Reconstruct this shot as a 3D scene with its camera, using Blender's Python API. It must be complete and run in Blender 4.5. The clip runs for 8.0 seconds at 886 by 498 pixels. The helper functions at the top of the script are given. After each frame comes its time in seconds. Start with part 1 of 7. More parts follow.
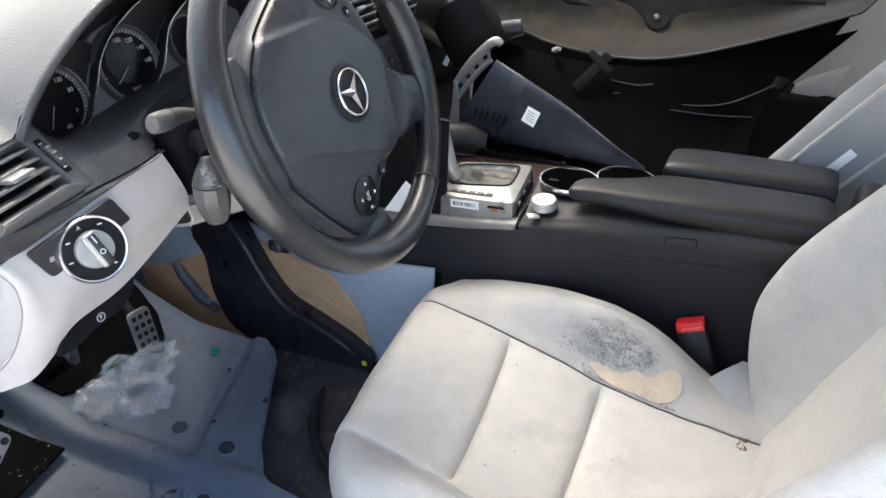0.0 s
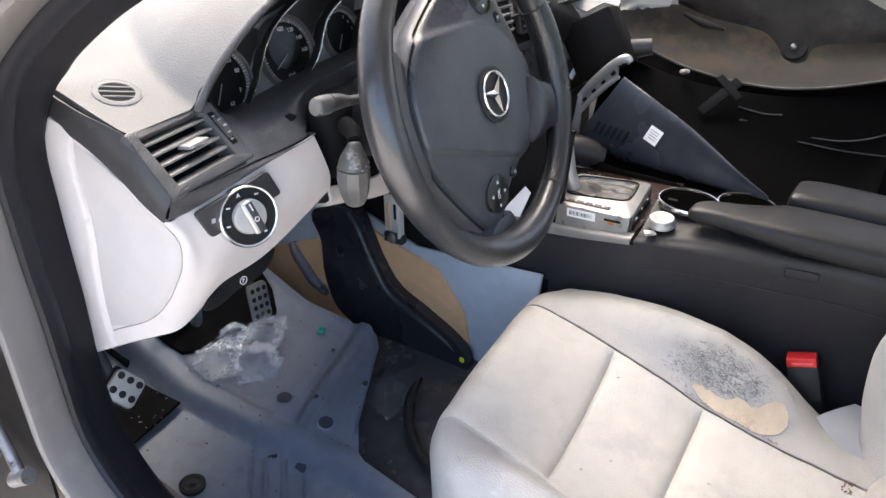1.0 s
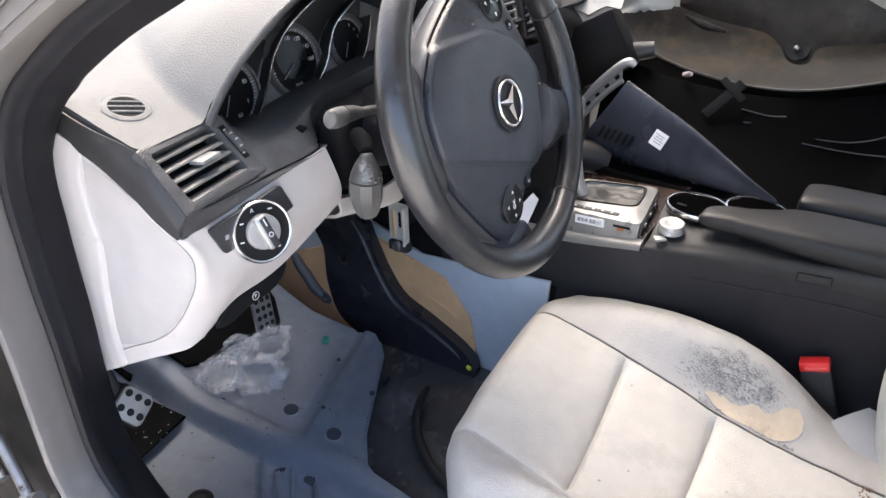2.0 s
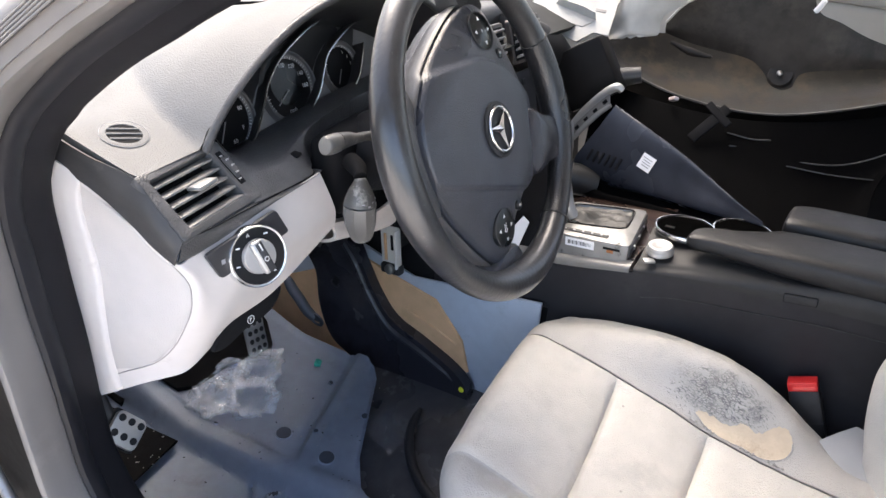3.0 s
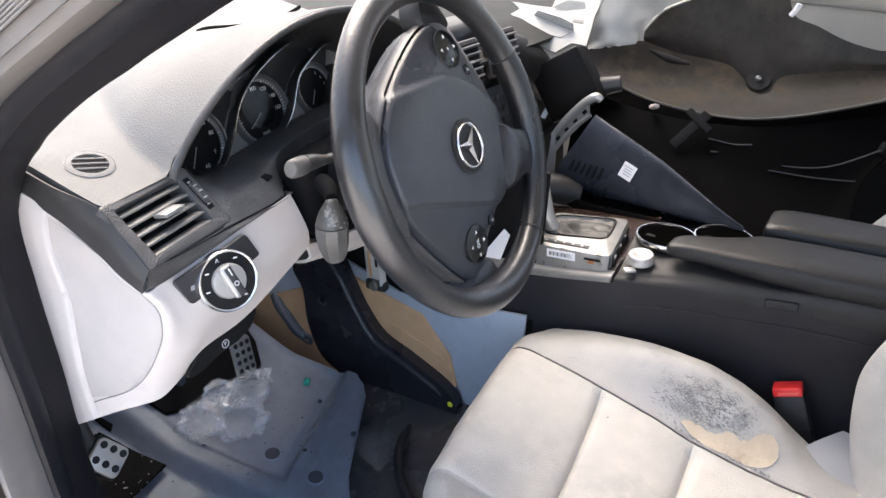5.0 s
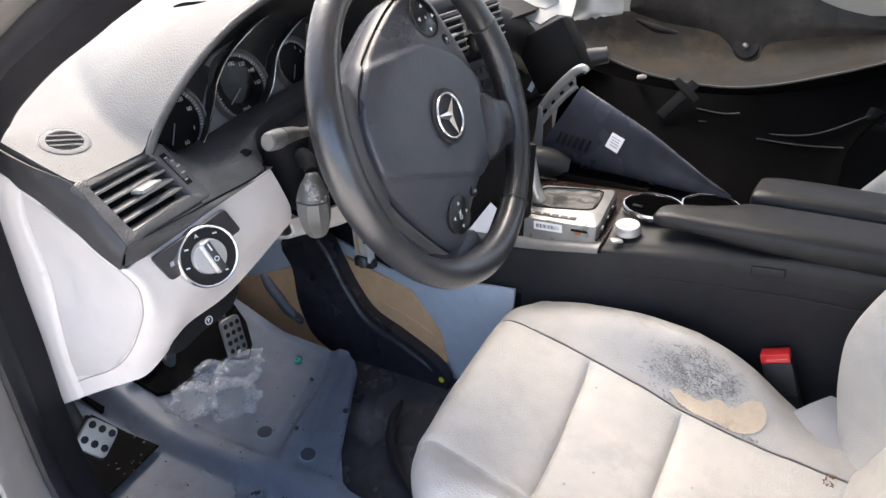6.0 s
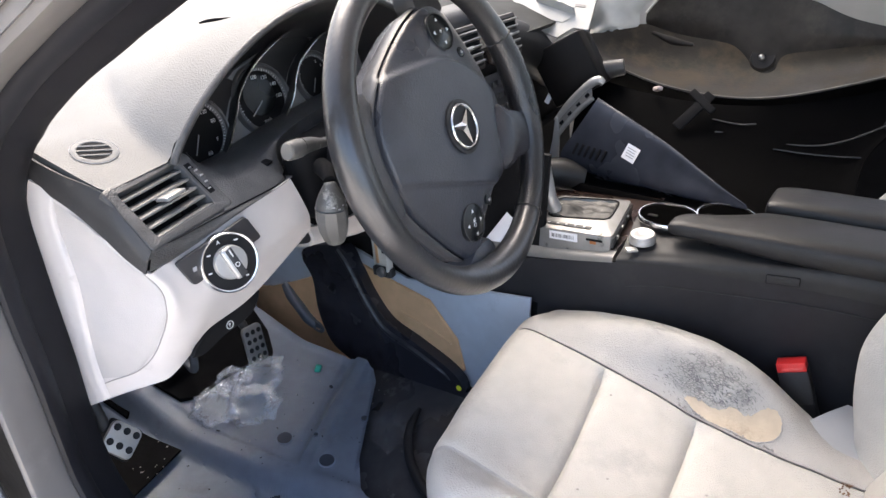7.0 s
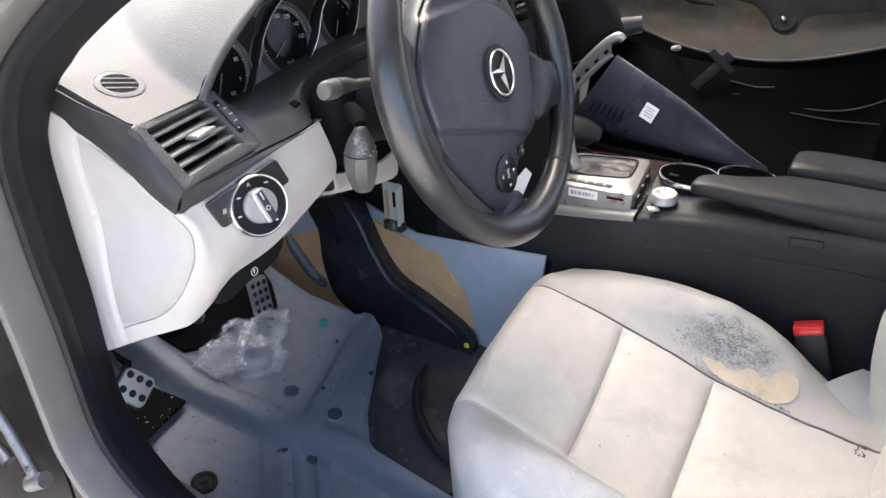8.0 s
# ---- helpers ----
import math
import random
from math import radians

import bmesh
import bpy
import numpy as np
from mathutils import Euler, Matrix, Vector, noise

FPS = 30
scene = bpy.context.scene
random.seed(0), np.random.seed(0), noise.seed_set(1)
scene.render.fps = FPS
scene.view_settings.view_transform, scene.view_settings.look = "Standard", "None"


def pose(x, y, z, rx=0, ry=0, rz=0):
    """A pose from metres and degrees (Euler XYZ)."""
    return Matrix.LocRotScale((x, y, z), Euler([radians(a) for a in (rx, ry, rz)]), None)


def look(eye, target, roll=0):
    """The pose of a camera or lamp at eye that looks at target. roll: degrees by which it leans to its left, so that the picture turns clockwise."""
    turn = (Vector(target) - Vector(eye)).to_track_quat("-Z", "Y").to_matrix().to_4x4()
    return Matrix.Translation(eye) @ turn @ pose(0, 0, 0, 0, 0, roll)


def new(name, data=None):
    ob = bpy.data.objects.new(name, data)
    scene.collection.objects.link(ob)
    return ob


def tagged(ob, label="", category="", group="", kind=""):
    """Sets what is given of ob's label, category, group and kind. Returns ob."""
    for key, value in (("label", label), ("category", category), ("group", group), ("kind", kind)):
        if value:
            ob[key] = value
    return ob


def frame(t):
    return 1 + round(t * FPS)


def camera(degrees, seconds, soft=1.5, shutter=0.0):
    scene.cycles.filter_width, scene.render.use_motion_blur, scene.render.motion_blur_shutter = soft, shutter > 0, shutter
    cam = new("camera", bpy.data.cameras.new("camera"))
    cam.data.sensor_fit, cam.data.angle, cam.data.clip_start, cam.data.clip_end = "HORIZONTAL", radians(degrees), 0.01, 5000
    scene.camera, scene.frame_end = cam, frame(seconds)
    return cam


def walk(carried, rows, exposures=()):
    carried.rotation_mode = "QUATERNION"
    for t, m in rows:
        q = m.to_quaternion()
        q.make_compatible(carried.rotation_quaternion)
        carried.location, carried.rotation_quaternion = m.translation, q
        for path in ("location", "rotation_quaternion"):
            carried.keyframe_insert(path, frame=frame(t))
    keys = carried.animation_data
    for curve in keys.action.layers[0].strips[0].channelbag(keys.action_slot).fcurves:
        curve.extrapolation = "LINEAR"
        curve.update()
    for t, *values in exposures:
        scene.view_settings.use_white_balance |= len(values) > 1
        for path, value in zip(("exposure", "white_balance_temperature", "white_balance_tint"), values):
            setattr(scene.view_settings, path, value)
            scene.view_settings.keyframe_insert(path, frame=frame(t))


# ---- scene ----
cam = camera(62.7, 8.0)

PATH = [
    (0, (-0.262, 0.024, 1.051), (1.292, 0.757, 0.026), 2.2),
    (0.5, (-0.295, 0.024, 1.067), (1.214, 0.926, 0.115), 4.9),
    (1, (-0.313, 0.044, 1.05), (1.136, 0.984, 0.042), 4.5),
    (1.5, (-0.31, 0.061, 1.051), (1.158, 0.97, 0.043), 4.4),
    (1.7, (-0.311, 0.071, 1.052), (1.151, 0.987, 0.041), 4.1),
    (2.8, (-0.326, 0.08, 1.059), (1.168, 0.989, 0.088), 4.6),
    (3, (-0.325, 0.075, 1.061), (1.178, 0.986, 0.107), 4.3),
    (3.5, (-0.327, 0.07, 1.065), (1.169, 1.006, 0.124), 4.0),
    (4, (-0.335, 0.077, 1.06), (1.131, 1.048, 0.108), 5.2),
    (4.5, (-0.322, 0.076, 1.067), (1.157, 1.046, 0.133), 3.5),
    (5, (-0.304, 0.049, 1.07), (1.204, 0.976, 0.14), 2.3),
    (5.2, (-0.301, 0.042, 1.068), (1.202, 0.955, 0.115), 2.0),
    (6.3, (-0.295, 0.028, 1.055), (1.182, 0.95, 0.071), 0.6),
    (6.5, (-0.294, 0.022, 1.053), (1.167, 0.971, 0.071), -0.2),
    (7, (-0.308, 0.016, 1.061), (1.166, 0.987, 0.12), 0.3),
    (7.5, (-0.313, 0.026, 1.049), (1.186, 0.9, 0.055), 1.7),
    (8, (-0.331, 0.07, 1.037), (1.136, 0.962, 0.012), 2.9),
]
walk(cam, [(t, look(eye, target, roll)) for t, eye, target, roll in PATH],
     [(0, 2.84, 6480, 5), (0.5, 2.97, 6600, 8), (1, 2.97, 6680, 10), (8, 2.97, 6680, 10)])

# ---- light ----
world = bpy.data.worlds.new("sky")
scene.world = world
world.use_nodes = True
sky = world.node_tree.nodes.new("ShaderNodeTexSky")
sky.sky_type, sky.sun_disc = "NISHITA", False
sky.sun_elevation, sky.sun_rotation = radians(58), radians(33)
sky.air_density, sky.dust_density, sky.ozone_density = 1.0, 6.0, 1.0
world.node_tree.links.new(sky.outputs[0], world.node_tree.nodes["Background"].inputs[0])
world.node_tree.nodes["Background"].inputs[1].default_value = 0.15
sun = new("sun", bpy.data.lights.new("sun", "SUN"))
sun.data.energy, sun.data.angle, sun.data.color = 1.0, radians(48), (1.0, 0.97, 0.94)
sun.matrix_world = look((1.35, 1.75, 3.2), (0.4, 0.3, 0.5))


# ---- materials ----
def mat(name, col, rough=0.5, metal=0.0, scale=40.0, amount=0.12, bump=0.0, bump_scale=400.0, wear=None, wear_at=0.62,
        wear_scale=14.0, wear_rough=None, spec=0.5, coat=0.0, island=0.0, cells=False, rough_var=0.08, coat_rough=0.2):
    """A surface: colour with broad and fine variation, optional worn patches and fine relief."""
    m = bpy.data.materials.new(name)
    m.use_nodes = True
    nt = m.node_tree
    b = nt.nodes["Principled BSDF"]
    L = nt.links.new
    tc = nt.nodes.new("ShaderNodeTexCoord")
    n1 = nt.nodes.new("ShaderNodeTexNoise")
    n1.inputs["Scale"].default_value, n1.inputs["Detail"].default_value = scale, 6
    n2 = nt.nodes.new("ShaderNodeTexNoise")
    n2.inputs["Scale"].default_value, n2.inputs["Detail"].default_value = scale * 0.15, 4
    L(tc.outputs["Object"], n1.inputs["Vector"])
    L(tc.outputs["Object"], n2.inputs["Vector"])
    add = nt.nodes.new("ShaderNodeMath")
    add.operation = "ADD"
    L(n1.outputs["Fac"], add.inputs[0])
    L(n2.outputs["Fac"], add.inputs[1])
    mr = nt.nodes.new("ShaderNodeMapRange")
    mr.inputs[1].default_value, mr.inputs[2].default_value = 0.6, 1.4
    mr.inputs[3].default_value, mr.inputs[4].default_value = 1 - amount, 1 + amount
    L(add.outputs[0], mr.inputs[0])
    mul = nt.nodes.new("ShaderNodeMix")
    mul.data_type, mul.blend_type = "RGBA", "MULTIPLY"
    mul.inputs[0].default_value = 1.0
    mul.inputs[6].default_value = (*col, 1)
    L(mr.outputs[0], mul.inputs[7])
    out = mul.outputs[2]
    rr = nt.nodes.new("ShaderNodeMapRange")
    rr.inputs[1].default_value, rr.inputs[2].default_value = 0.3, 0.7
    rr.inputs[3].default_value, rr.inputs[4].default_value = max(0.02, rough - rough_var), min(1, rough + rough_var)
    L(n2.outputs["Fac"], rr.inputs[0])
    rough_out = rr.outputs[0]
    if wear:
        n3 = nt.nodes.new("ShaderNodeTexNoise")
        n3.inputs["Scale"].default_value, n3.inputs["Detail"].default_value = wear_scale, 9
        n3.inputs["Roughness"].default_value = 0.7
        L(tc.outputs["Object"], n3.inputs["Vector"])
        ramp = nt.nodes.new("ShaderNodeMapRange")
        ramp.inputs[1].default_value, ramp.inputs[2].default_value = wear_at, wear_at + 0.12
        L(n3.outputs["Fac"], ramp.inputs[0])
        wm = nt.nodes.new("ShaderNodeMix")
        wm.data_type = "RGBA"
        L(ramp.outputs[0], wm.inputs[0])
        L(out, wm.inputs[6])
        wm.inputs[7].default_value = (*wear, 1)
        out = wm.outputs[2]
        if wear_rough is not None:
            rm = nt.nodes.new("ShaderNodeMix")
            L(ramp.outputs[0], rm.inputs[0])
            L(rough_out, rm.inputs[2])
            rm.inputs[3].default_value = wear_rough
            rough_out = rm.outputs[0]
    L(out, b.inputs["Base Color"])
    L(rough_out, b.inputs["Roughness"])
    b.inputs["Metallic"].default_value = metal
    b.inputs["Specular IOR Level"].default_value = spec
    b.inputs["Coat Weight"].default_value, b.inputs["Coat Roughness"].default_value = coat, coat_rough
    if bump:
        if cells:
            t = nt.nodes.new("ShaderNodeTexVoronoi")
            t.inputs["Scale"].default_value = bump_scale
            src = t.outputs["Distance"]
        else:
            t = nt.nodes.new("ShaderNodeTexNoise")
            t.inputs["Scale"].default_value, t.inputs["Detail"].default_value = bump_scale, 3
            src = t.outputs["Fac"]
        L(tc.outputs["Object"], t.inputs["Vector"])
        bp = nt.nodes.new("ShaderNodeBump")
        bp.inputs["Strength"].default_value, bp.inputs["Distance"].default_value = bump, 0.001
        L(src, bp.inputs["Height"])
        L(bp.outputs[0], b.inputs["Normal"])
    return m


DASH_CREAM = mat("dash_cream", (0.165, 0.163, 0.157), 0.6, amount=0.08, bump=0.5, bump_scale=600, cells=True, spec=0.3)
DASH_PASSENGER = mat("dash_passenger_grey", (0.021, 0.0225, 0.0222), 0.7, spec=0.2, amount=0.3, wear=(0.020, 0.021, 0.021), wear_at=0.55, wear_scale=9)
PANEL_WHITE = mat("panel_white", (0.530, 0.499, 0.478), 0.5, amount=0.06, bump=0.25, bump_scale=900, wear=(0.41, 0.385, 0.365), wear_at=0.60, wear_scale=22)
PANEL_COVER = mat("panel_cover", (0.425, 0.404, 0.386), 0.58, amount=0.06, bump=0.35, bump_scale=800, cells=True, spec=0.35)
LEATHER = mat("seat_leather", (0.452, 0.436, 0.404), 0.5, amount=0.09, bump=0.55, bump_scale=560, cells=True, wear=(0.385, 0.372, 0.350), wear_at=0.56, wear_scale=9)
LEATHER_GREY = mat("seat_leather_grey", (0.33, 0.325, 0.315), 0.5, amount=0.08, bump=0.6, bump_scale=480, cells=True, wear=(0.40, 0.40, 0.40), wear_at=0.52, wear_scale=16)
BLACK_TRIM = mat("black_trim", (0.026, 0.026, 0.0275), 0.5, amount=0.3, bump=0.4, bump_scale=1200, wear=(0.06, 0.058, 0.055), wear_at=0.6, wear_scale=30)
BLACK_SOFT = mat("black_soft", (0.013, 0.013, 0.0145), 0.5, amount=0.3, bump=0.3, bump_scale=1500)
PILLAR_TRIM = mat("pillar_trim_plastic", (0.0075, 0.0072, 0.0095), 0.6, spec=0.25, amount=0.25, bump=0.3, bump_scale=1200, wear=(0.035, 0.034, 0.034), wear_at=0.68, wear_scale=26)
SEAL = mat("seal_rubber", (0.010, 0.010, 0.013), 0.5, amount=0.2, spec=0.3)
# dirty post, blackened for the shade of the door and wheel arch
HINGE_SHADE_DIRT = mat("shaded_dirty_post", (0.0028, 0.0024, 0.0022), 0.6, spec=0.15, amount=0.5, wear=(0.008, 0.007, 0.006), wear_at=0.55, wear_scale=12, bump=0.4, bump_scale=90)
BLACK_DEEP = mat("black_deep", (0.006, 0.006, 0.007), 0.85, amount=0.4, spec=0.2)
CARPET = mat("carpet_black", (0.0045, 0.0045, 0.005), 0.9, amount=0.5, bump=0.8, bump_scale=700, spec=0.06, wear=(0.010, 0.0095, 0.0095), wear_at=0.68, wear_scale=60)
WHEEL_LEATHER = mat("wheel_leather", (0.021, 0.021, 0.0228), 0.36, coat=0.65, coat_rough=0.24, amount=0.4, bump=0.45, bump_scale=230, wear=(0.13, 0.127, 0.118), wear_at=0.635, wear_scale=75, wear_rough=0.5)
HUB = mat("airbag_vinyl", (0.036, 0.0388, 0.048), 0.30, amount=0.25, bump=0.32, bump_scale=600, cells=True, spec=0.6, wear=(0.042, 0.044, 0.050), wear_at=0.66, wear_scale=30)
HUB_SHELL = mat("hub_shell_grey", (0.062, 0.062, 0.065), 0.42, amount=0.2, bump=0.2, bump_scale=900, wear=(0.10, 0.098, 0.094), wear_at=0.63, wear_scale=40)
PERFORATED = mat("perforated_leather", (0.013, 0.013, 0.0145), 0.34, coat=0.3, coat_rough=0.25, amount=0.3, bump=0.45, bump_scale=480, cells=True, wear=(0.05, 0.049, 0.046), wear_at=0.62, wear_scale=120, wear_rough=0.6)
CHROME = mat("chrome", (0.80, 0.80, 0.81), 0.18, 1.0, amount=0.05)
SATIN = mat("satin_silver", (0.41, 0.405, 0.395), 0.36, 0.55, amount=0.1, wear=(0.2, 0.19, 0.18), wear_at=0.64, wear_scale=50)
BRACKET = mat("zinc_bracket", (0.72, 0.705, 0.67), 0.36, 0.3, amount=0.15)
STEEL = mat("pedal_steel", (0.36, 0.355, 0.345), 0.35, 1.0, amount=0.1)
PEDAL = mat("dusty_pedal_plate", (0.40, 0.39, 0.375), 0.4, 0.65, amount=0.15, wear=(0.34, 0.33, 0.31), wear_at=0.6, wear_scale=60)
DULL_STEEL = mat("dull_steel", (0.22, 0.215, 0.21), 0.45, 0.8, amount=0.3, wear=(0.06, 0.05, 0.045), wear_at=0.55, wear_scale=60)
RUBBER = mat("rubber", (0.013, 0.013, 0.015), 0.65, amount=0.3, spec=0.35, wear=(0.03, 0.03, 0.03), wear_at=0.62, wear_scale=25)
BLUE_METAL = mat("primer_blue", (0.275, 0.318, 0.395), 0.46, amount=0.14, spec=0.35, bump=0.1, bump_scale=60, wear=(0.23, 0.257, 0.305), wear_at=0.57, wear_scale=16)
PIPE_GREY = mat("pipe_grey", (0.085, 0.092, 0.108), 0.45, amount=0.25, wear=(0.14, 0.145, 0.16), wear_at=0.6, wear_scale=30)
# the floor's primer made paler, for light missing on the tunnel side
BLUE_LIT = mat("primer_blue_lit", (0.46, 0.50, 0.56), 0.42, amount=0.1, spec=0.45, wear=(0.34, 0.37, 0.42), wear_at=0.6, wear_scale=12)
HOLE_DARK = mat("hole_dark", (0.045, 0.052, 0.066), 0.7, amount=0.3, spec=0.2)
HOSE = mat("hose_grey", (0.018, 0.0168, 0.0158), 0.5, amount=0.25)
DASH_GREY = mat("dash_grey", (0.064, 0.063, 0.063), 0.40, amount=0.5, bump=0.45, bump_scale=520, cells=True, wear=(0.36, 0.355, 0.345), wear_at=0.655, wear_scale=260)
CLUSTER_FACE = mat("cluster_satin_grey", (0.23, 0.23, 0.232), 0.40, amount=0.12, bump=0.1, bump_scale=900)
SLAT = mat("vent_slat", (0.20, 0.19, 0.18), 0.35, amount=0.2, wear=(0.3, 0.29, 0.27), wear_at=0.6, wear_scale=40)
GAUGE_RIM = mat("gauge_rim", (0.10, 0.10, 0.102), 0.3, amount=0.1)
CLUSTER = mat("cluster_black", (0.028, 0.028, 0.029), 0.45, amount=0.2, bump=0.1, bump_scale=1500)
DIAL_RING = mat("dial_ring", (0.15, 0.15, 0.152), 0.5, amount=0.1)
SCREEN = mat("dark_screen", (0.006, 0.008, 0.009), 0.25, amount=0.1)
SWITCH_BLACK = mat("switch_black", (0.03, 0.03, 0.033), 0.45, amount=0.15, wear=(0.08, 0.08, 0.08), wear_at=0.66, wear_scale=40)
BOLSTER = mat("bolster_leather", (0.400, 0.386, 0.362), 0.5, amount=0.09, bump=0.65, bump_scale=560, cells=True, wear=(0.345, 0.336, 0.322), wear_at=0.55, wear_scale=16)
SEAM_DARK = mat("dark_seam", (0.03, 0.029, 0.028), 0.7, amount=0.2)
SEAM = mat("seam_thread", (0.30, 0.285, 0.27), 0.8, amount=0.2)
SHIELD = mat("shield_plastic", (0.34, 0.345, 0.35), 0.45, amount=0.05)
CRUMB = mat("crumbs", (0.22, 0.12, 0.07), 0.9, amount=0.4)
CONSOLE_SIDE = mat("console_side", (0.021, 0.020, 0.023), 0.55, spec=0.35, amount=0.25, bump=0.3, bump_scale=1300, wear=(0.032, 0.031, 0.033), wear_at=0.6, wear_scale=12)
CONSOLE_TOP = mat("console_top", (0.024, 0.0235, 0.0235), 0.58, spec=0.35, amount=0.25, bump=0.15, bump_scale=900, wear=(0.055, 0.053, 0.05), wear_at=0.62, wear_scale=18)
STRIP_SILVER = mat("strip_silver", (0.235, 0.225, 0.212), 0.36, 0.3, amount=0.15, wear=(0.10, 0.085, 0.075), wear_at=0.62, wear_scale=40)
TARNISHED = mat("tarnished_silver", (0.034, 0.025, 0.021), 0.45, 0.1, amount=0.25, wear=(0.14, 0.13, 0.12), wear_at=0.58, wear_scale=40)
ARM_LEATHER = mat("armrest_leather", (0.010, 0.010, 0.011), 0.44, spec=0.4, amount=0.25, bump=0.3, bump_scale=700, cells=True, wear=(0.03, 0.03, 0.029), wear_at=0.6, wear_scale=14)
SHIFT_FRAME = mat("shift_frame_silver", (0.23, 0.226, 0.218), 0.42, 0.45, amount=0.2, wear=(0.07, 0.065, 0.06), wear_at=0.58, wear_scale=45, wear_rough=0.7)
GAITER = mat("dusty_gaiter", (0.035, 0.034, 0.032), 0.6, amount=0.4, wear=(0.16, 0.155, 0.145), wear_at=0.6, wear_scale=45)
RUST = mat("rust", (0.30, 0.11, 0.04), 0.8, amount=0.4)
GREY_PLASTIC = mat("grey_plastic", (0.012, 0.011, 0.011), 0.55, amount=0.2, spec=0.3)
# the shade inside openings and gaps, painted as a flat black
VOID_SHADE = mat("void_shade", (0.0015, 0.0015, 0.0015), 1.0, amount=0.1, spec=0.0)
CASE = mat("brown_black_plastic", (0.0050, 0.0038, 0.0034), 0.5, amount=0.3, spec=0.18)
LINER_DARK = mat("liner_dark", (0.0190, 0.0160, 0.0140), 0.5, spec=0.3, amount=0.8, bump=0.3, bump_scale=120, wear=(0.042, 0.036, 0.030), wear_at=0.50, wear_scale=7)
TRIM_NAVY = mat("navy_black_trim", (0.021, 0.0208, 0.0265), 0.25, amount=0.3, bump=0.2, bump_scale=1200, wear=(0.03, 0.031, 0.036), wear_at=0.6, wear_scale=20)
LINER_EDGE = mat("liner_edge", (0.075, 0.07, 0.062), 0.55, amount=0.3)
# darker than black plastic: shade over the heap is put into the colour
SHADED_BLACK = mat("shaded_black", (0.0013, 0.00125, 0.0015), 0.7, amount=0.3, spec=0.03, wear=(0.0034, 0.0031, 0.0031), wear_at=0.62, wear_scale=10)
PINKISH = mat("pale_fastener", (0.55, 0.45, 0.43), 0.5, amount=0.1)
WIRE = mat("cable_grey", (0.035, 0.035, 0.036), 0.45, amount=0.2)
TORN = mat("torn_sheet", (0.40, 0.392, 0.362), 0.4, amount=0.15, wear=(0.30, 0.29, 0.262), wear_at=0.6, wear_scale=22)
ROLL_GREY = mat("roll_grey", (0.034, 0.0335, 0.034), 0.45, amount=0.2)
PANEL_GREY = mat("seat_side_grey", (0.30, 0.30, 0.31), 0.5, amount=0.06)
HEADLINER = mat("headliner", (0.45, 0.44, 0.42), 0.9, amount=0.08)
STALK = mat("stalk_grey", (0.07, 0.069, 0.066), 0.34, amount=0.2, wear=(0.26, 0.255, 0.24), wear_at=0.53, wear_scale=70, coat=0.3)
STALK_END = mat("stalk_end_grey", (0.105, 0.103, 0.098), 0.38, amount=0.2, wear=(0.24, 0.235, 0.225), wear_at=0.58, wear_scale=80)
RAIL = mat("rail_cover_plastic", (0.050, 0.049, 0.053), 0.24, coat=1.0, bump=0.6, bump_scale=40, amount=0.5, wear=(0.095, 0.092, 0.09), wear_at=0.58, wear_scale=11, wear_rough=0.6)
TAN = mat("tan_insulation", (0.68, 0.415, 0.225), 0.5, amount=0.15, bump=0.3, bump_scale=500, wear=(0.58, 0.345, 0.18), wear_at=0.56, wear_scale=14)
PAINT = mat("car_paint", (0.150, 0.140, 0.131), 0.42, 0.0, amount=0.06, coat=0.1, spec=0.4, wear=(0.18, 0.17, 0.16), wear_at=0.58, wear_scale=10)
LINER = mat("arch_liner", (0.0058, 0.0048, 0.0037), 0.6, amount=0.8, spec=0.18, wear=(0.030, 0.0235, 0.0155), wear_at=0.50, wear_scale=8, wear_rough=0.75, bump=0.3, bump_scale=200)
DUCT = mat("duct_plastic", (0.027, 0.030, 0.039), 0.24, amount=0.3, bump=0.15, bump_scale=900)
WOOD = mat("burr_wood", (0.024, 0.0135, 0.0105), 0.27, amount=0.5, coat=0.4, scale=60)
PAPER = mat("paper_white", (0.82, 0.82, 0.84), 0.7, amount=0.03)
FOAM_WHITE = mat("white_plastic", (0.40, 0.398, 0.378), 0.5, amount=0.15, wear=(0.31, 0.303, 0.28), wear_at=0.54, wear_scale=20)
FOAM = mat("seat_foam", (0.52, 0.435, 0.325), 0.9, amount=0.2, wear=(0.37, 0.29, 0.21), wear_at=0.575, wear_scale=22, bump=0.6, bump_scale=300)
RED_LIGHT = mat("buckle_red_gloss", (0.78, 0.10, 0.09), 0.15, amount=0.15, coat=0.6)
RED = mat("buckle_red", (0.72, 0.03, 0.03), 0.35, amount=0.05)
INK = mat("white_print", (0.75, 0.75, 0.75), 0.6, amount=0.02)
INK_GREY = mat("grey_print", (0.32, 0.32, 0.33), 0.6, amount=0.02)
GRIT = mat("grit", (0.45, 0.43, 0.40), 0.9, amount=0.4)
GREEN = mat("green_clip", (0.01, 0.30, 0.22), 0.5, amount=0.1)
YELLOW = mat("yellow_dot", (0.85, 0.85, 0.05), 0.6, amount=0.05)
GLASSY = mat("gauge_lens", (0.007, 0.007, 0.008), 0.55, amount=0.2, spec=0.25)
GROUND = mat("concrete", (0.46, 0.445, 0.42), 0.9, amount=0.3, scale=8)
BEIGE = mat("door_beige", (0.42, 0.40, 0.36), 0.6, amount=0.06, bump=0.2, bump_scale=600)


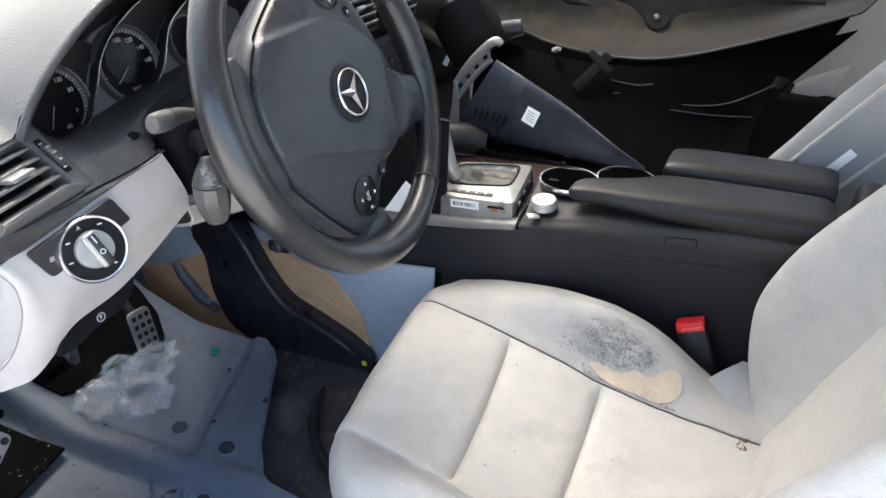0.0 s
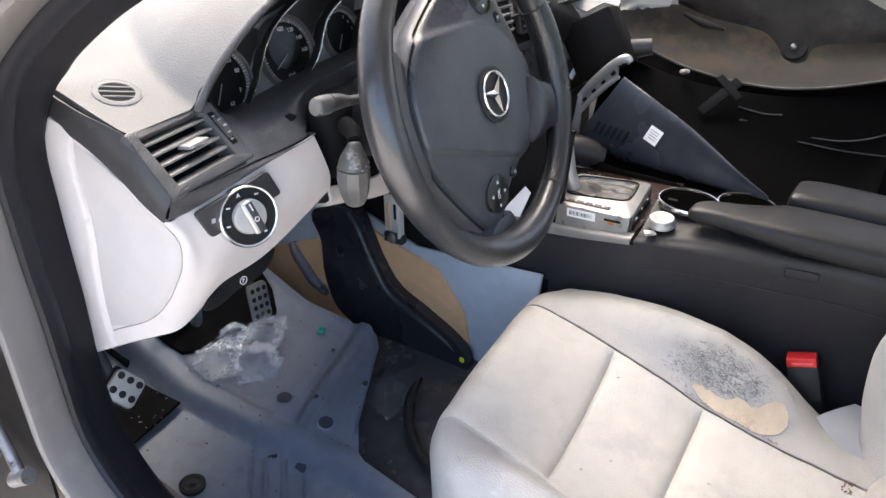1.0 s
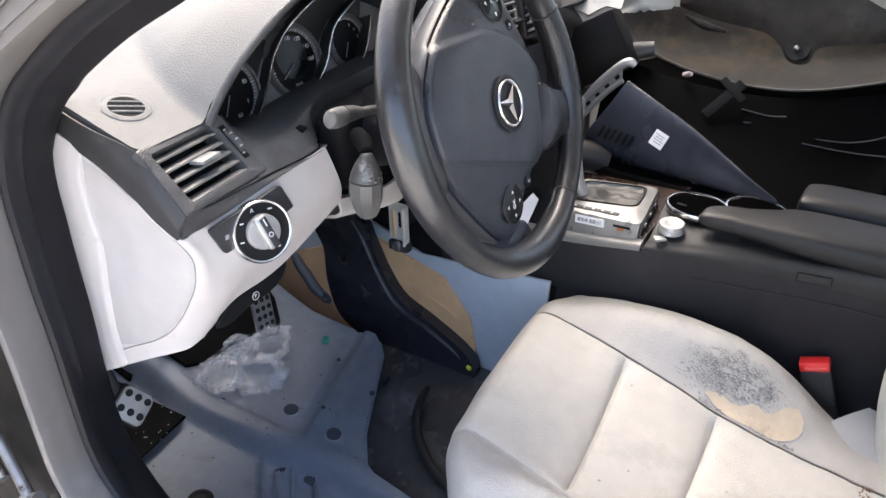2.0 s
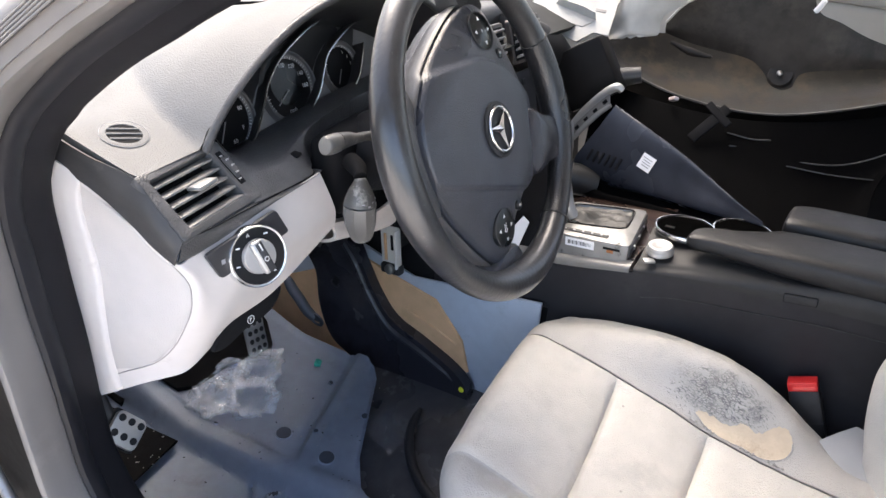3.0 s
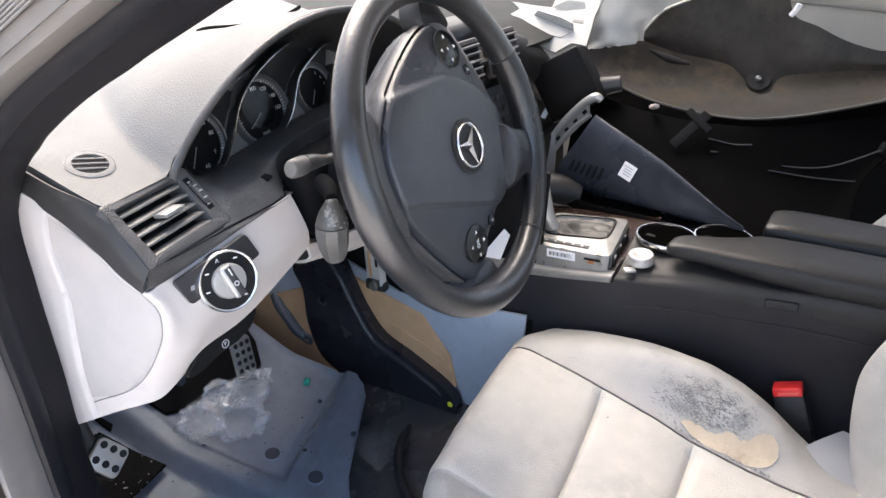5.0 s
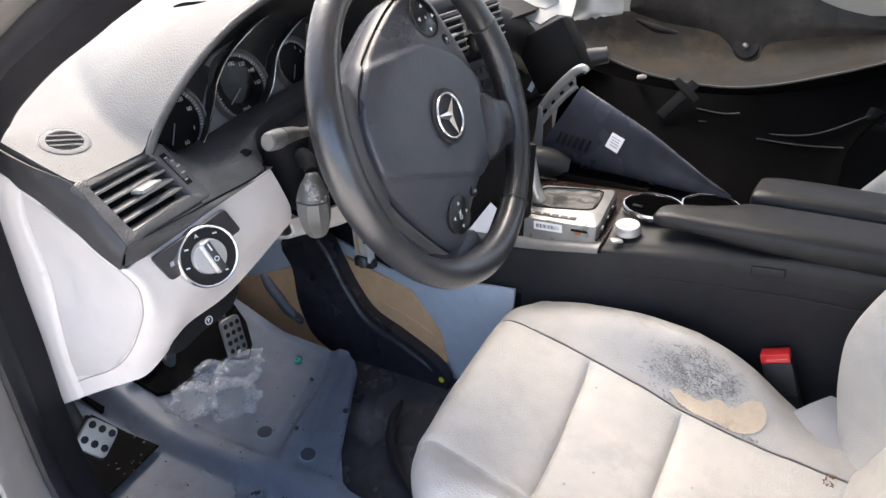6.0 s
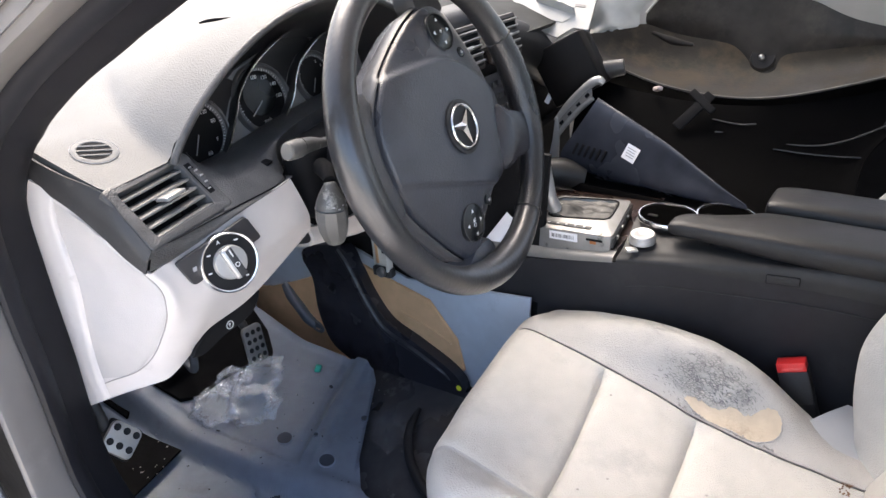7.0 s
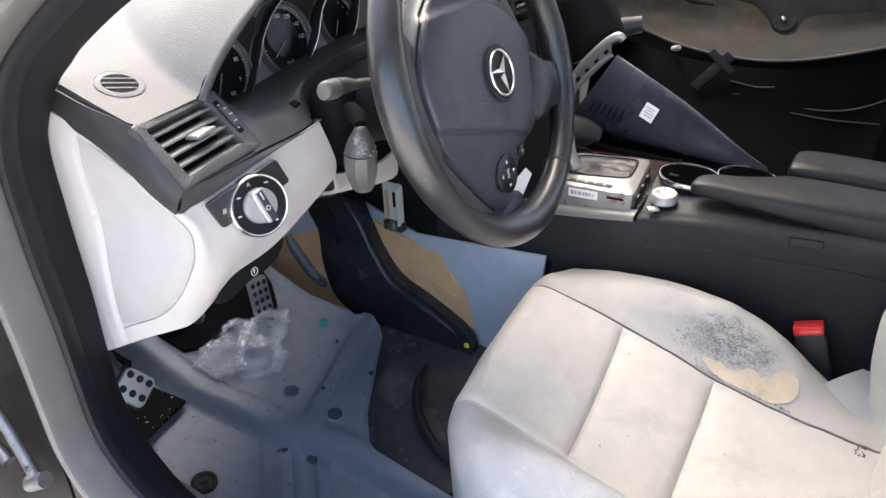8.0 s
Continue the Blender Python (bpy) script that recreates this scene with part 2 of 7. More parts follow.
def film_material(haze, shine):
    """Clear crumpled film: see-through, with glossy creases and a little haze."""
    m = bpy.data.materials.new("clear_film")
    m.use_nodes = True
    nt = m.node_tree
    b = nt.nodes["Principled BSDF"]
    b.inputs["Base Color"].default_value = (0.72, 0.77, 0.86, 1)
    b.inputs["Roughness"].default_value = 0.3
    clear = nt.nodes.new("ShaderNodeBsdfTransparent")
    clear.inputs[0].default_value = (0.97, 0.975, 0.98, 1)
    gloss = nt.nodes.new("ShaderNodeBsdfGlossy")
    gloss.inputs["Roughness"].default_value = 0.28
    gloss.inputs["Color"].default_value = (0.74, 0.80, 0.92, 1)
    m1, m2 = nt.nodes.new("ShaderNodeMixShader"), nt.nodes.new("ShaderNodeMixShader")
    m2.inputs[0].default_value = haze
    m1.inputs[0].default_value = shine
    nt.links.new(clear.outputs[0], m1.inputs[1])
    nt.links.new(gloss.outputs[0], m1.inputs[2])
    nt.links.new(m1.outputs[0], m2.inputs[1])
    nt.links.new(b.outputs[0], m2.inputs[2])
    nt.links.new(m2.outputs[0], nt.nodes["Material Output"].inputs["Surface"])
    return m


FILM = film_material(0.13, 0.07)
FILM_DIM = film_material(0.03, 0.04)


def glass_material(name, col, alpha):
    """Dimming glass: part of the light goes straight through."""
    m = bpy.data.materials.new(name)
    m.use_nodes = True
    b = m.node_tree.nodes["Principled BSDF"]
    b.inputs["Base Color"].default_value = (*col, 1)
    b.inputs["Roughness"].default_value, b.inputs["Alpha"].default_value = 0.08, alpha
    return m


# alpha chosen to hold back light that enters the cabin
GLASS = glass_material("dimming_glass", (0.10, 0.10, 0.10), 0.36)


def cracked_leather(m, centre, radii):
    """Adds a worn field of dark cracks and pale flakes round centre to a leather."""
    nt = m.node_tree
    L = nt.links.new
    b = nt.nodes["Principled BSDF"]
    tc = nt.nodes.new("ShaderNodeTexCoord")
    mp = nt.nodes.new("ShaderNodeMapping")
    mp.inputs["Location"].default_value = [-c / r for c, r in zip(centre, radii)]
    mp.inputs["Scale"].default_value = [1 / r for r in radii]
    L(tc.outputs["Object"], mp.inputs["Vector"])
    ln = nt.nodes.new("ShaderNodeVectorMath")
    ln.operation = "LENGTH"
    L(mp.outputs[0], ln.inputs[0])
    edge = nt.nodes.new("ShaderNodeTexNoise")
    edge.inputs["Scale"].default_value, edge.inputs["Detail"].default_value = 45, 5
    L(tc.outputs["Object"], edge.inputs["Vector"])
    wob = nt.nodes.new("ShaderNodeMath")
    wob.operation = "MULTIPLY_ADD"
    L(edge.outputs["Fac"], wob.inputs[0])
    wob.inputs[1].default_value = 1.3
    L(ln.outputs["Value"], wob.inputs[2])
    field = nt.nodes.new("ShaderNodeMapRange")
    field.inputs[1].default_value, field.inputs[2].default_value = 1.60, 1.2
    L(wob.outputs[0], field.inputs[0])
    st = nt.nodes.new("ShaderNodeMapping")
    st.inputs["Rotation"].default_value = (0, 0, radians(-8))
    st.inputs["Scale"].default_value = (1.5, 0.50, 1.0)
    L(tc.outputs["Object"], st.inputs["Vector"])
    cr = nt.nodes.new("ShaderNodeTexVoronoi")
    cr.feature = "DISTANCE_TO_EDGE"
    cr.inputs["Scale"].default_value = 330
    L(st.outputs[0], cr.inputs["Vector"])
    line = nt.nodes.new("ShaderNodeMapRange")
    line.inputs[1].default_value, line.inputs[2].default_value = 0.15, 0.06
    L(cr.outputs["Distance"], line.inputs[0])
    patchy = nt.nodes.new("ShaderNodeTexNoise")
    patchy.inputs["Scale"].default_value, patchy.inputs["Detail"].default_value = 90, 4
    L(st.outputs[0], patchy.inputs["Vector"])
    pr = nt.nodes.new("ShaderNodeMapRange")
    pr.inputs[1].default_value, pr.inputs[2].default_value = 0.38, 0.50
    L(patchy.outputs["Fac"], pr.inputs[0])
    mask = nt.nodes.new("ShaderNodeMath")
    mask.operation = "MULTIPLY"
    L(line.outputs[0], mask.inputs[0])
    L(pr.outputs[0], mask.inputs[1])
    both = nt.nodes.new("ShaderNodeMath")
    both.operation = "MULTIPLY"
    L(mask.outputs[0], both.inputs[0])
    L(field.outputs[0], both.inputs[1])
    mix = nt.nodes.new("ShaderNodeMix")
    mix.data_type = "RGBA"
    L(both.outputs[0], mix.inputs[0])
    L(b.inputs["Base Color"].links[0].from_socket, mix.inputs[6])
    mix.inputs[7].default_value = (0.21, 0.206, 0.199, 1)
    L(mix.outputs[2], b.inputs["Base Color"])
    bp = nt.nodes.new("ShaderNodeBump")
    bp.invert = True
    bp.inputs["Strength"].default_value, bp.inputs["Distance"].default_value = 0.9, 0.0012
    L(both.outputs[0], bp.inputs["Height"])
    L(b.inputs["Normal"].links[0].from_socket, bp.inputs["Normal"])
    L(bp.outputs[0], b.inputs["Normal"])
    return m


cracked_leather(BOLSTER, (0.546, 0.145, 0.45), (0.030, 0.072, 0.06))


# ---- mesh tools ----
def part(name, bm, material, parent, label="", smooth=True, angle=40):
    """Links a bmesh as one mesh object under a thing or a part."""
    me = bpy.data.meshes.new(name)
    bm.normal_update()
    bmesh.ops.recalc_face_normals(bm, faces=bm.faces)
    bm.to_mesh(me)
    bm.free()
    me.materials.append(material)
    if smooth:
        me.shade_smooth()
        me.set_sharp_from_angle(angle=radians(angle))
    ob = new(name, me)
    if parent is not None:
        ob.parent = parent
        ob.matrix_parent_inverse = parent.matrix_basis.inverted()
    if label:
        tagged(ob, label)
    return ob


def thing(name, label, category, at=(0, 0, 0), group="", kind=""):
    """An Empty at the base of a thing; its parts are built in world metres."""
    ob = new(name)
    ob.empty_display_size = 0.05
    ob.matrix_basis = Matrix.Translation(at)
    return tagged(ob, label, category, group, kind)


def V(*p):
    return Vector(p)


def spline(points, n, closed=False):
    """Catmull-Rom through the points, n steps between neighbours."""
    p = [Vector(q) for q in points]
    k = len(p)
    out = []
    for i in range(k if closed else k - 1):
        if closed:
            a, b, c, d = p[i - 1], p[i], p[(i + 1) % k], p[(i + 2) % k]
        else:
            b, c = p[i], p[i + 1]
            a = p[i - 1] if i else b * 2 - c
            d = p[i + 2] if i + 2 < k else c * 2 - b
        for s in range(n):
            t = s / n
            out.append(0.5 * (2 * b + (c - a) * t + (2 * a - 5 * b + 4 * c - d) * t * t + (3 * b - a - 3 * c + d) * t ** 3))
    if not closed:
        out.append(p[-1].copy())
    return out


def grid(bm, rows, loop_u=False, loop_v=False):
    """Quads between rows of points."""
    vs = [[bm.verts.new(p) for p in r] for r in rows]
    nr, nc = len(vs), len(vs[0])
    for i in range(nr if loop_v else nr - 1):
        for j in range(nc if loop_u else nc - 1):
            bm.faces.new((vs[i][j], vs[i][(j + 1) % nc], vs[(i + 1) % nr][(j + 1) % nc], vs[(i + 1) % nr][j]))
    return vs


def skin(rows):
    bm = bmesh.new()
    grid(bm, rows)
    return bm


def surface(rows, nu=5, nv=5, thick=0.0, loop_u=False):
    """A smooth sheet through a coarse net of points, with thickness."""
    fine = [spline(r, nu, loop_u) for r in rows]
    cols = [spline([r[j] for r in fine], nv) for j in range(len(fine[0]))]
    bm = bmesh.new()
    grid(bm, [[c[i] for c in cols] for i in range(len(cols[0]))], loop_u=loop_u)
    if thick:
        bm.normal_update()
        bmesh.ops.solidify(bm, geom=bm.faces[:], thickness=thick)
    return bm


def lathe(bm, profile, m=Matrix(), seg=32, cap=True):
    """Turns (radius, height) pairs round z."""
    rows = [[m @ V(r * math.cos(2 * math.pi * i / seg), r * math.sin(2 * math.pi * i / seg), h) for i in range(seg)] for r, h in profile]
    vs = grid(bm, rows, loop_u=True)
    if cap:
        for r in (vs[0], vs[-1]):
            bm.faces.new(r)
    return bm


def box(bm, size, m=Matrix(), bevel=0.0, seg=2):
    """A box with rounded edges, centred on m."""
    made = bmesh.ops.create_cube(bm, size=1.0, matrix=m @ Matrix.Diagonal((*size, 1)))
    if bevel:
        edges = list({e for v in made["verts"] for e in v.link_edges})
        bmesh.ops.bevel(bm, geom=edges, offset=bevel, segments=seg, affect="EDGES", profile=0.5)
    return bm


def prism(bm, outline, depth, m=Matrix(), bevel=0.0, seg=2):
    """A flat outline (x, y) pushed along z from 0 to depth."""
    a = [bm.verts.new(m @ V(x, y, 0)) for x, y in outline]
    b = [bm.verts.new(m @ V(x, y, depth)) for x, y in outline]
    k = len(a)
    faces = [bm.faces.new(a[::-1]), bm.faces.new(b)]
    faces += [bm.faces.new((a[i], a[(i + 1) % k], b[(i + 1) % k], b[i])) for i in range(k)]
    if bevel:
        bmesh.ops.bevel(bm, geom=list(faces[1].edges), offset=bevel, segments=seg, affect="EDGES", profile=0.5)
    return bm


def tube(bm, points, r, seg=12, n=6, cap=True, closed=False, squash=1.0):
    """A round bar along a smooth line; r is one radius or one for each point."""
    path = spline(points, n, closed)
    rs = r if isinstance(r, (list, tuple)) else [r] * len(points)
    k = len(path)
    rows, ref = [], None
    for i, p in enumerate(path):
        f = i / n
        lo = int(min(f, len(rs) - 1))
        hi = (lo + 1) % len(rs) if closed else min(lo + 1, len(rs) - 1)
        rad = rs[lo] + (rs[hi] - rs[lo]) * (f - lo)
        if closed:
            d = path[(i + 1) % k] - path[i - 1]
        else:
            d = path[min(i + 1, k - 1)] - path[max(i - 1, 0)]
        d.normalize()
        if ref is None:
            ref = V(0, 0, 1) if abs(d.z) < 0.9 else V(1, 0, 0)
        a = (ref - d * ref.dot(d)).normalized()
        ref = a
        b = d.cross(a)
        rows.append([p + rad * (a * math.cos(2 * math.pi * j / seg) + squash * b * math.sin(2 * math.pi * j / seg)) for j in range(seg)])
    vs = grid(bm, rows, loop_u=True, loop_v=closed)
    if cap and not closed:
        bm.faces.new(vs[0][::-1])
        bm.faces.new(vs[-1])
    return bm


def basis(origin, right, up):
    """A frame with x to the right, y up and z out of the face."""
    x = Vector(right).normalized()
    z = x.cross(Vector(up)).normalized()
    y = z.cross(x)
    return Matrix(((x.x, y.x, z.x, origin[0]), (x.y, y.y, z.y, origin[1]), (x.z, y.z, z.z, origin[2]), (0, 0, 0, 1)))


def outline(points, n=5):
    """A smooth closed outline in the plane."""
    return [(p.x, p.y) for p in spline([(x, y, 0) for x, y in points], n, True)]


def lettering(body, size, m, material, parent, name="lettering"):
    """Raised built-in lettering, turned into a mesh."""
    cu = bpy.data.curves.new(name, "FONT")
    cu.body, cu.size, cu.align_x, cu.align_y, cu.extrude, cu.resolution_u = body, size, "CENTER", "CENTER", 0.0002, 3
    tmp = bpy.data.objects.new(name, cu)
    scene.collection.objects.link(tmp)
    me = bpy.data.meshes.new_from_object(tmp.evaluated_get(bpy.context.evaluated_depsgraph_get()))
    bpy.data.objects.remove(tmp)
    me.transform(m)
    me.materials.append(material)
    ob = new(name, me)
    if parent is not None:
        ob.parent = parent
        ob.matrix_parent_inverse = parent.matrix_basis.inverted()
    return ob


# ---- setting: ground, car body ----
bm = bmesh.new()
grid(bm, [[V(x, y, 0) for x in (-400, -20, -4, 0, 4, 20, 400)] for y in (-400, -20, -4, 0, 4, 20, 400)])
tagged(part("ground", bm, GROUND, None), "pale concrete yard under the car", "ground", kind="structure")

# line of the door frame's inner edge, from the pillar's top down to the sill: (y, z)
JAMB = [(0.20, 1.085), (0.34, 1.034), (0.45, 0.979), (0.489, 0.958), (0.55, 0.923), (0.604, 0.886), (0.642, 0.855), (0.672, 0.815), (0.690, 0.759), (0.687, 0.70),
        (0.682, 0.655), (0.672, 0.60), (0.664, 0.53), (0.654, 0.47), (0.626, 0.43), (0.57, 0.40), (0.44, 0.38), (0.1, 0.37), (-0.5, 0.37)]


def jamb_sweep(profile, n=6, thick=0.0):
    """Sweeps (x, outward offset, share of the trim's splay) along the door opening; the trim leans in at the top and opens out below."""
    path = spline([(0, y, z) for y, z in JAMB], n)
    rows = []
    for i, p in enumerate(path):
        d = (path[min(i + 1, len(path) - 1)] - path[max(i - 1, 0)]).normalized()
        out = V(0, -d.z, d.y)
        splay = float(np.interp(p.z, [0.40, 0.46, 0.55, 0.65, 0.77, 0.85, 0.95], [0.038, 0.032, 0.025, 0.017, 0.014, -0.006, -0.012]))
        rows.append([V(x, p.y, p.z) + out * (o + w * splay) for x, o, w in profile])
    bm = bmesh.new()
    grid(bm, rows)
    if thick:
        bm.normal_update()
        bmesh.ops.solidify(bm, geom=bm.faces[:], thickness=thick)
    return bm


body = thing("car_body", "silver-grey car body side around the open door", "car body", (-0.05, 0.6, 0.3), kind="structure")
part("door_frame", jamb_sweep([(-0.046, 0.010, 0), (-0.051, 0.002, 0), (-0.054, 0.0, 0), (-0.066, -0.003, 0), (-0.078, -0.005, 0), (-0.086, -0.0065, 0), (-0.0895, -0.006, 0), (-0.091, -0.003, 0), (-0.0912, 0.003, 0)], thick=0.003), PAINT, body, "silver-grey painted door frame")
part("pillar_trim", jamb_sweep([(-0.030, 0.0015, 0.38), (-0.020, 0.0005, 0.58), (-0.010, 0.0, 0.8), (0.0, 0.0, 1.0), (0.006, 0.004, 1.1), (0.013, 0.03, 1.2)], thick=0.002), PILLAR_TRIM, body, "dark grey plastic pillar trim")
part("door_seal", jamb_sweep([(-0.052, 0.010, 0), (-0.0515, 0.0, 0), (-0.048, -0.004, 0.05), (-0.041, -0.0055, 0.15), (-0.034, -0.004, 0.28), (-0.029, -0.0010, 0.38), (-0.026, 0.002, 0.42), (-0.025, 0.012, 0.42)]), SEAL, body, "black rubber door seal")
for k in range(5):
    o = 0.0086 + 0.0022 * k
    part("rail_rib", tube(bmesh.new(), [V(-0.0972, y, z) + V(0, 0.55, 0.83) * o for y, z in JAMB[:7]], 0.0008, 8), PAINT, body)
# dark backing gives the grooves between the ribs their shade
part("groove_shade", surface([[V(-0.0966, y, z) + V(0, 0.55, 0.83) * o for y, z in JAMB[:7]] for o in (0.0076, 0.013, 0.0185)], 4, 3, 0.0006), HOSE, body, "dark strip painted in as shade between the rail's ribs")
bm = surface([[V(-0.078, y, z) + V(0, 0.55, 0.83) * o + V(dx, 0, 0) for y, z in JAMB[:7]] for o, dx in ((0.000, -0.0125), (0.012, -0.0140), (0.024, -0.0140), (0.030, -0.006))], 4, 4, 0.003)
part("windscreen_pillar", bm, PAINT, body)
# wing inner panel and hinge post beyond the frame, their shade put into the colour
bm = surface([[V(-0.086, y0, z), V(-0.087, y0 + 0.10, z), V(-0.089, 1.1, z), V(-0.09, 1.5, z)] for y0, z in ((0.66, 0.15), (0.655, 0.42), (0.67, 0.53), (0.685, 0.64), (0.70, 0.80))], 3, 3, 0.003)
part("hinge_post", bm, HINGE_SHADE_DIRT, body, "dirty hinge post, shade painted into its dark colour")
part("sill", box(bmesh.new(), (0.10, 2.2, 0.02), pose(-0.03, -0.35, 0.345), 0.008), PAINT, body)
part("sill_skin", box(bmesh.new(), (0.012, 2.2, 0.24), pose(-0.078, -0.35, 0.225), 0.004), PAINT, body)
part("sill_trim", box(bmesh.new(), (0.012, 2.0, 0.26), pose(-0.012, -0.28, 0.235), 0.004), PILLAR_TRIM, body, "black plastic inner sill trim")

hinge = thing("door_check", "grey steel door check strap with a pivot", "door check", (-0.1, 0.72, 0.45))
bm = bmesh.new()
tube(bm, [(-0.098, 0.76, 0.51), (-0.10, 0.725, 0.476), (-0.104, 0.695, 0.45), (-0.108, 0.672, 0.432)], 0.006, 10)
part("strap", bm, DULL_STEEL, hinge)
bm = bmesh.new()
lathe(bm, [(0.0, -0.012), (0.009, -0.012), (0.009, 0.012), (0.0, 0.012)], pose(-0.107, 0.676, 0.434, 60, 0, 20), 16, False)
part("pivot", bm, DULL_STEEL, hinge)
bm = bmesh.new()
tube(bm, [(-0.10, 0.78, 0.43), (-0.102, 0.745, 0.415)], 0.007, 10)
part("bracket", bm, DULL_STEEL, hinge)

# the open driver's door, unseen, swung out ahead of the camera to block side light
door = thing("driver_door", "unseen silver-grey driver's door standing wide open, added to block side light", "car door", (-0.12, 0.80, 0.25))
DD = Matrix.Translation((-0.13, 0.83, 0.0)) @ Euler((0, 0, radians(166))).to_matrix().to_4x4()
part("skin", box(bmesh.new(), (0.95, 0.02, 0.66), DD @ pose(0.49, -0.05, 0.57), 0.008), PAINT, door)
part("lining", box(bmesh.new(), (0.90, 0.05, 0.60), DD @ pose(0.49, -0.015, 0.56), 0.015, 3), BLACK_TRIM, door)
part("armrest", box(bmesh.new(), (0.40, 0.05, 0.05), DD @ pose(0.50, 0.03, 0.60), 0.015, 3), BLACK_SOFT, door)

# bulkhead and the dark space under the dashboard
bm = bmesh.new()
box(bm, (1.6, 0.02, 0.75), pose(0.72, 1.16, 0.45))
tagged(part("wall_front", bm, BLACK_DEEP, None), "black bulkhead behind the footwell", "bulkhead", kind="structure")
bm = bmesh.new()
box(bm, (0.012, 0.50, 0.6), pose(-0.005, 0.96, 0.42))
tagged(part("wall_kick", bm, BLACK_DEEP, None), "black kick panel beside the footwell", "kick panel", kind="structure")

# pressed steel floor
def smooth(a, b, x):
    t = max(0.0, min(1.0, (x - a) / (b - a)))
    return t * t * (3 - 2 * t)


def plate_edge(y):
    """Where the raised foot plate ends towards the seat."""
    return float(np.interp(y, [0.25, 0.560, 0.576, 0.612, 0.655, 0.700, 0.725, 0.745, 0.79, 0.875, 0.96, 1.15], [0.305, 0.305, 0.312, 0.353, 0.430, 0.510, 0.534, 0.538, 0.528, 0.513, 0.512, 0.505]))


def floor_z(x, y):
    ridge = float(np.interp(y, [0.25, 0.60, 0.636, 0.726, 0.861, 1.0], [0.30, 0.264, 0.256, 0.233, 0.210, 0.205]))
    low = 0.178 + 0.10 * (y - 0.7)
    plate = 0.212 + 0.10 * (y - 0.74) + 0.05 * (x - 0.35)
    plate += 0.03 * smooth(0.86, 1.05, y) + 0.45 * max(0.0, y - 1.0)
    plate += 0.009 * smooth(0.019, 0.010, abs((y - 0.709) - 0.31 * (x - 0.40))) * smooth(0.28, 0.31, x)
    plate -= 0.004 * smooth(0.008, 0.002, abs((y - 0.735) - 0.34 * (x - 0.40))) * smooth(0.30, 0.33, x)
    a, b = (x + y - 0.922) * 0.7071, (x - y + 0.445) * 0.7071
    low += 0.007 * smooth(0.020, 0.015, abs(b)) * smooth(0.0, -0.006, a)
    low -= 0.006 * smooth(0.012, 0.008, abs(b)) * smooth(-0.008, -0.014, a)
    low -= 0.006 * smooth(0.004, 0.001, abs(b + 0.036)) * smooth(0.045, 0.035, a)
    low += 0.008 * smooth(0.040, 0.046, b) * smooth(-0.030, -0.037, a)
    low -= 0.006 * smooth(0.052, 0.057, b) * smooth(-0.042, -0.049, a)
    step = smooth(ridge - 0.006, ridge + 0.014, x)
    z = low + (plate - low) * step + 0.006 * smooth(0.022, 0.010, abs(x - ridge - 0.030))
    return z + 0.004 * noise.noise(V(x * 6, y * 6, 0))


bm = bmesh.new()
rows = []
for j in range(185):
    y = 0.25 + 0.90 * j / 184
    xe = plate_edge(y)
    row = []
    for i in range(120):
        x = -0.005 + (xe + 0.005) * i / 119
        z = floor_z(x, y)
        lip = max(0.0, 1 - (xe - x) / 0.012)
        z += 0.006 * lip * (y > 0.6)
        row.append(V(x, y, z))
    rows.append(row)
grid(bm, rows)
bmesh.ops.solidify(bm, geom=bm.faces[:], thickness=-0.0015)
floor = tagged(part("floor", bm, BLUE_METAL, None), "bare blue-grey pressed steel car floor with holes", "car floor", kind="structure")
bm = bmesh.new()
grid(bm, [[V(x, y, 0.135 + 0.01 * noise.noise(V(x * 5, y * 5, 3))) for x in [-0.02 + 0.64 * i / 30 for i in range(31)]] for y in [0.0 + 1.15 * j / 40 for j in range(41)]])
tagged(part("floor_carpet", bm, CARPET, None), "black sound-deadening floor layer", "carpet", kind="structure")
HOLES = [(0.316, 0.741, 0.0125), (0.323, 0.655, 0.0125), (0.429, 0.662, 0.006), (0.259, 0.836, 0.004), (0.346, 0.698, 0.004), (0.234, 0.688, 0.010), (0.249, 0.640, 0.010), (0.455, 0.76, 0.004)]
for hx, hy, hr in HOLES:
    slope = V((floor_z(hx + hr, hy) - floor_z(hx - hr, hy)) / (2 * hr), (floor_z(hx, hy + hr) - floor_z(hx, hy - hr)) / (2 * hr), 0)
    hm = Matrix.Translation((hx, hy, floor_z(hx, hy) + 0.0026)) @ V(0, 0, 1).rotation_difference(V(-slope.x, -slope.y, 1)).to_matrix().to_4x4()
    bm = bmesh.new()
    lathe(bm, [(hr * 1.12, -0.0035), (hr * 1.05, 0.0003), (hr, 0.0001), (hr * 0.97, -0.001)], hm, 24, False)
    rim = part("hole_rim", bm, BLUE_METAL, floor)
    bm = bmesh.new()
    lathe(bm, [(hr * 0.98, 0.0002), (0.0, 0.0002)], hm, 24, False)
    part("hole", bm, HOLE_DARK, rim)
plug = thing("floor_plug", "black rubber drain plug in the floor", "plug", (0.12, 0.732, 0.18))
bm = bmesh.new()
lathe(bm, [(0.019, -0.004), (0.019, 0.003), (0.014, 0.005), (0.011, 0.002), (0.006, 0.002), (0.004, 0.006), (0.0, 0.006)], pose(0.12, 0.732, 0.184), 28, False)
part("cap", bm, RUBBER, plug)
bm = bmesh.new()
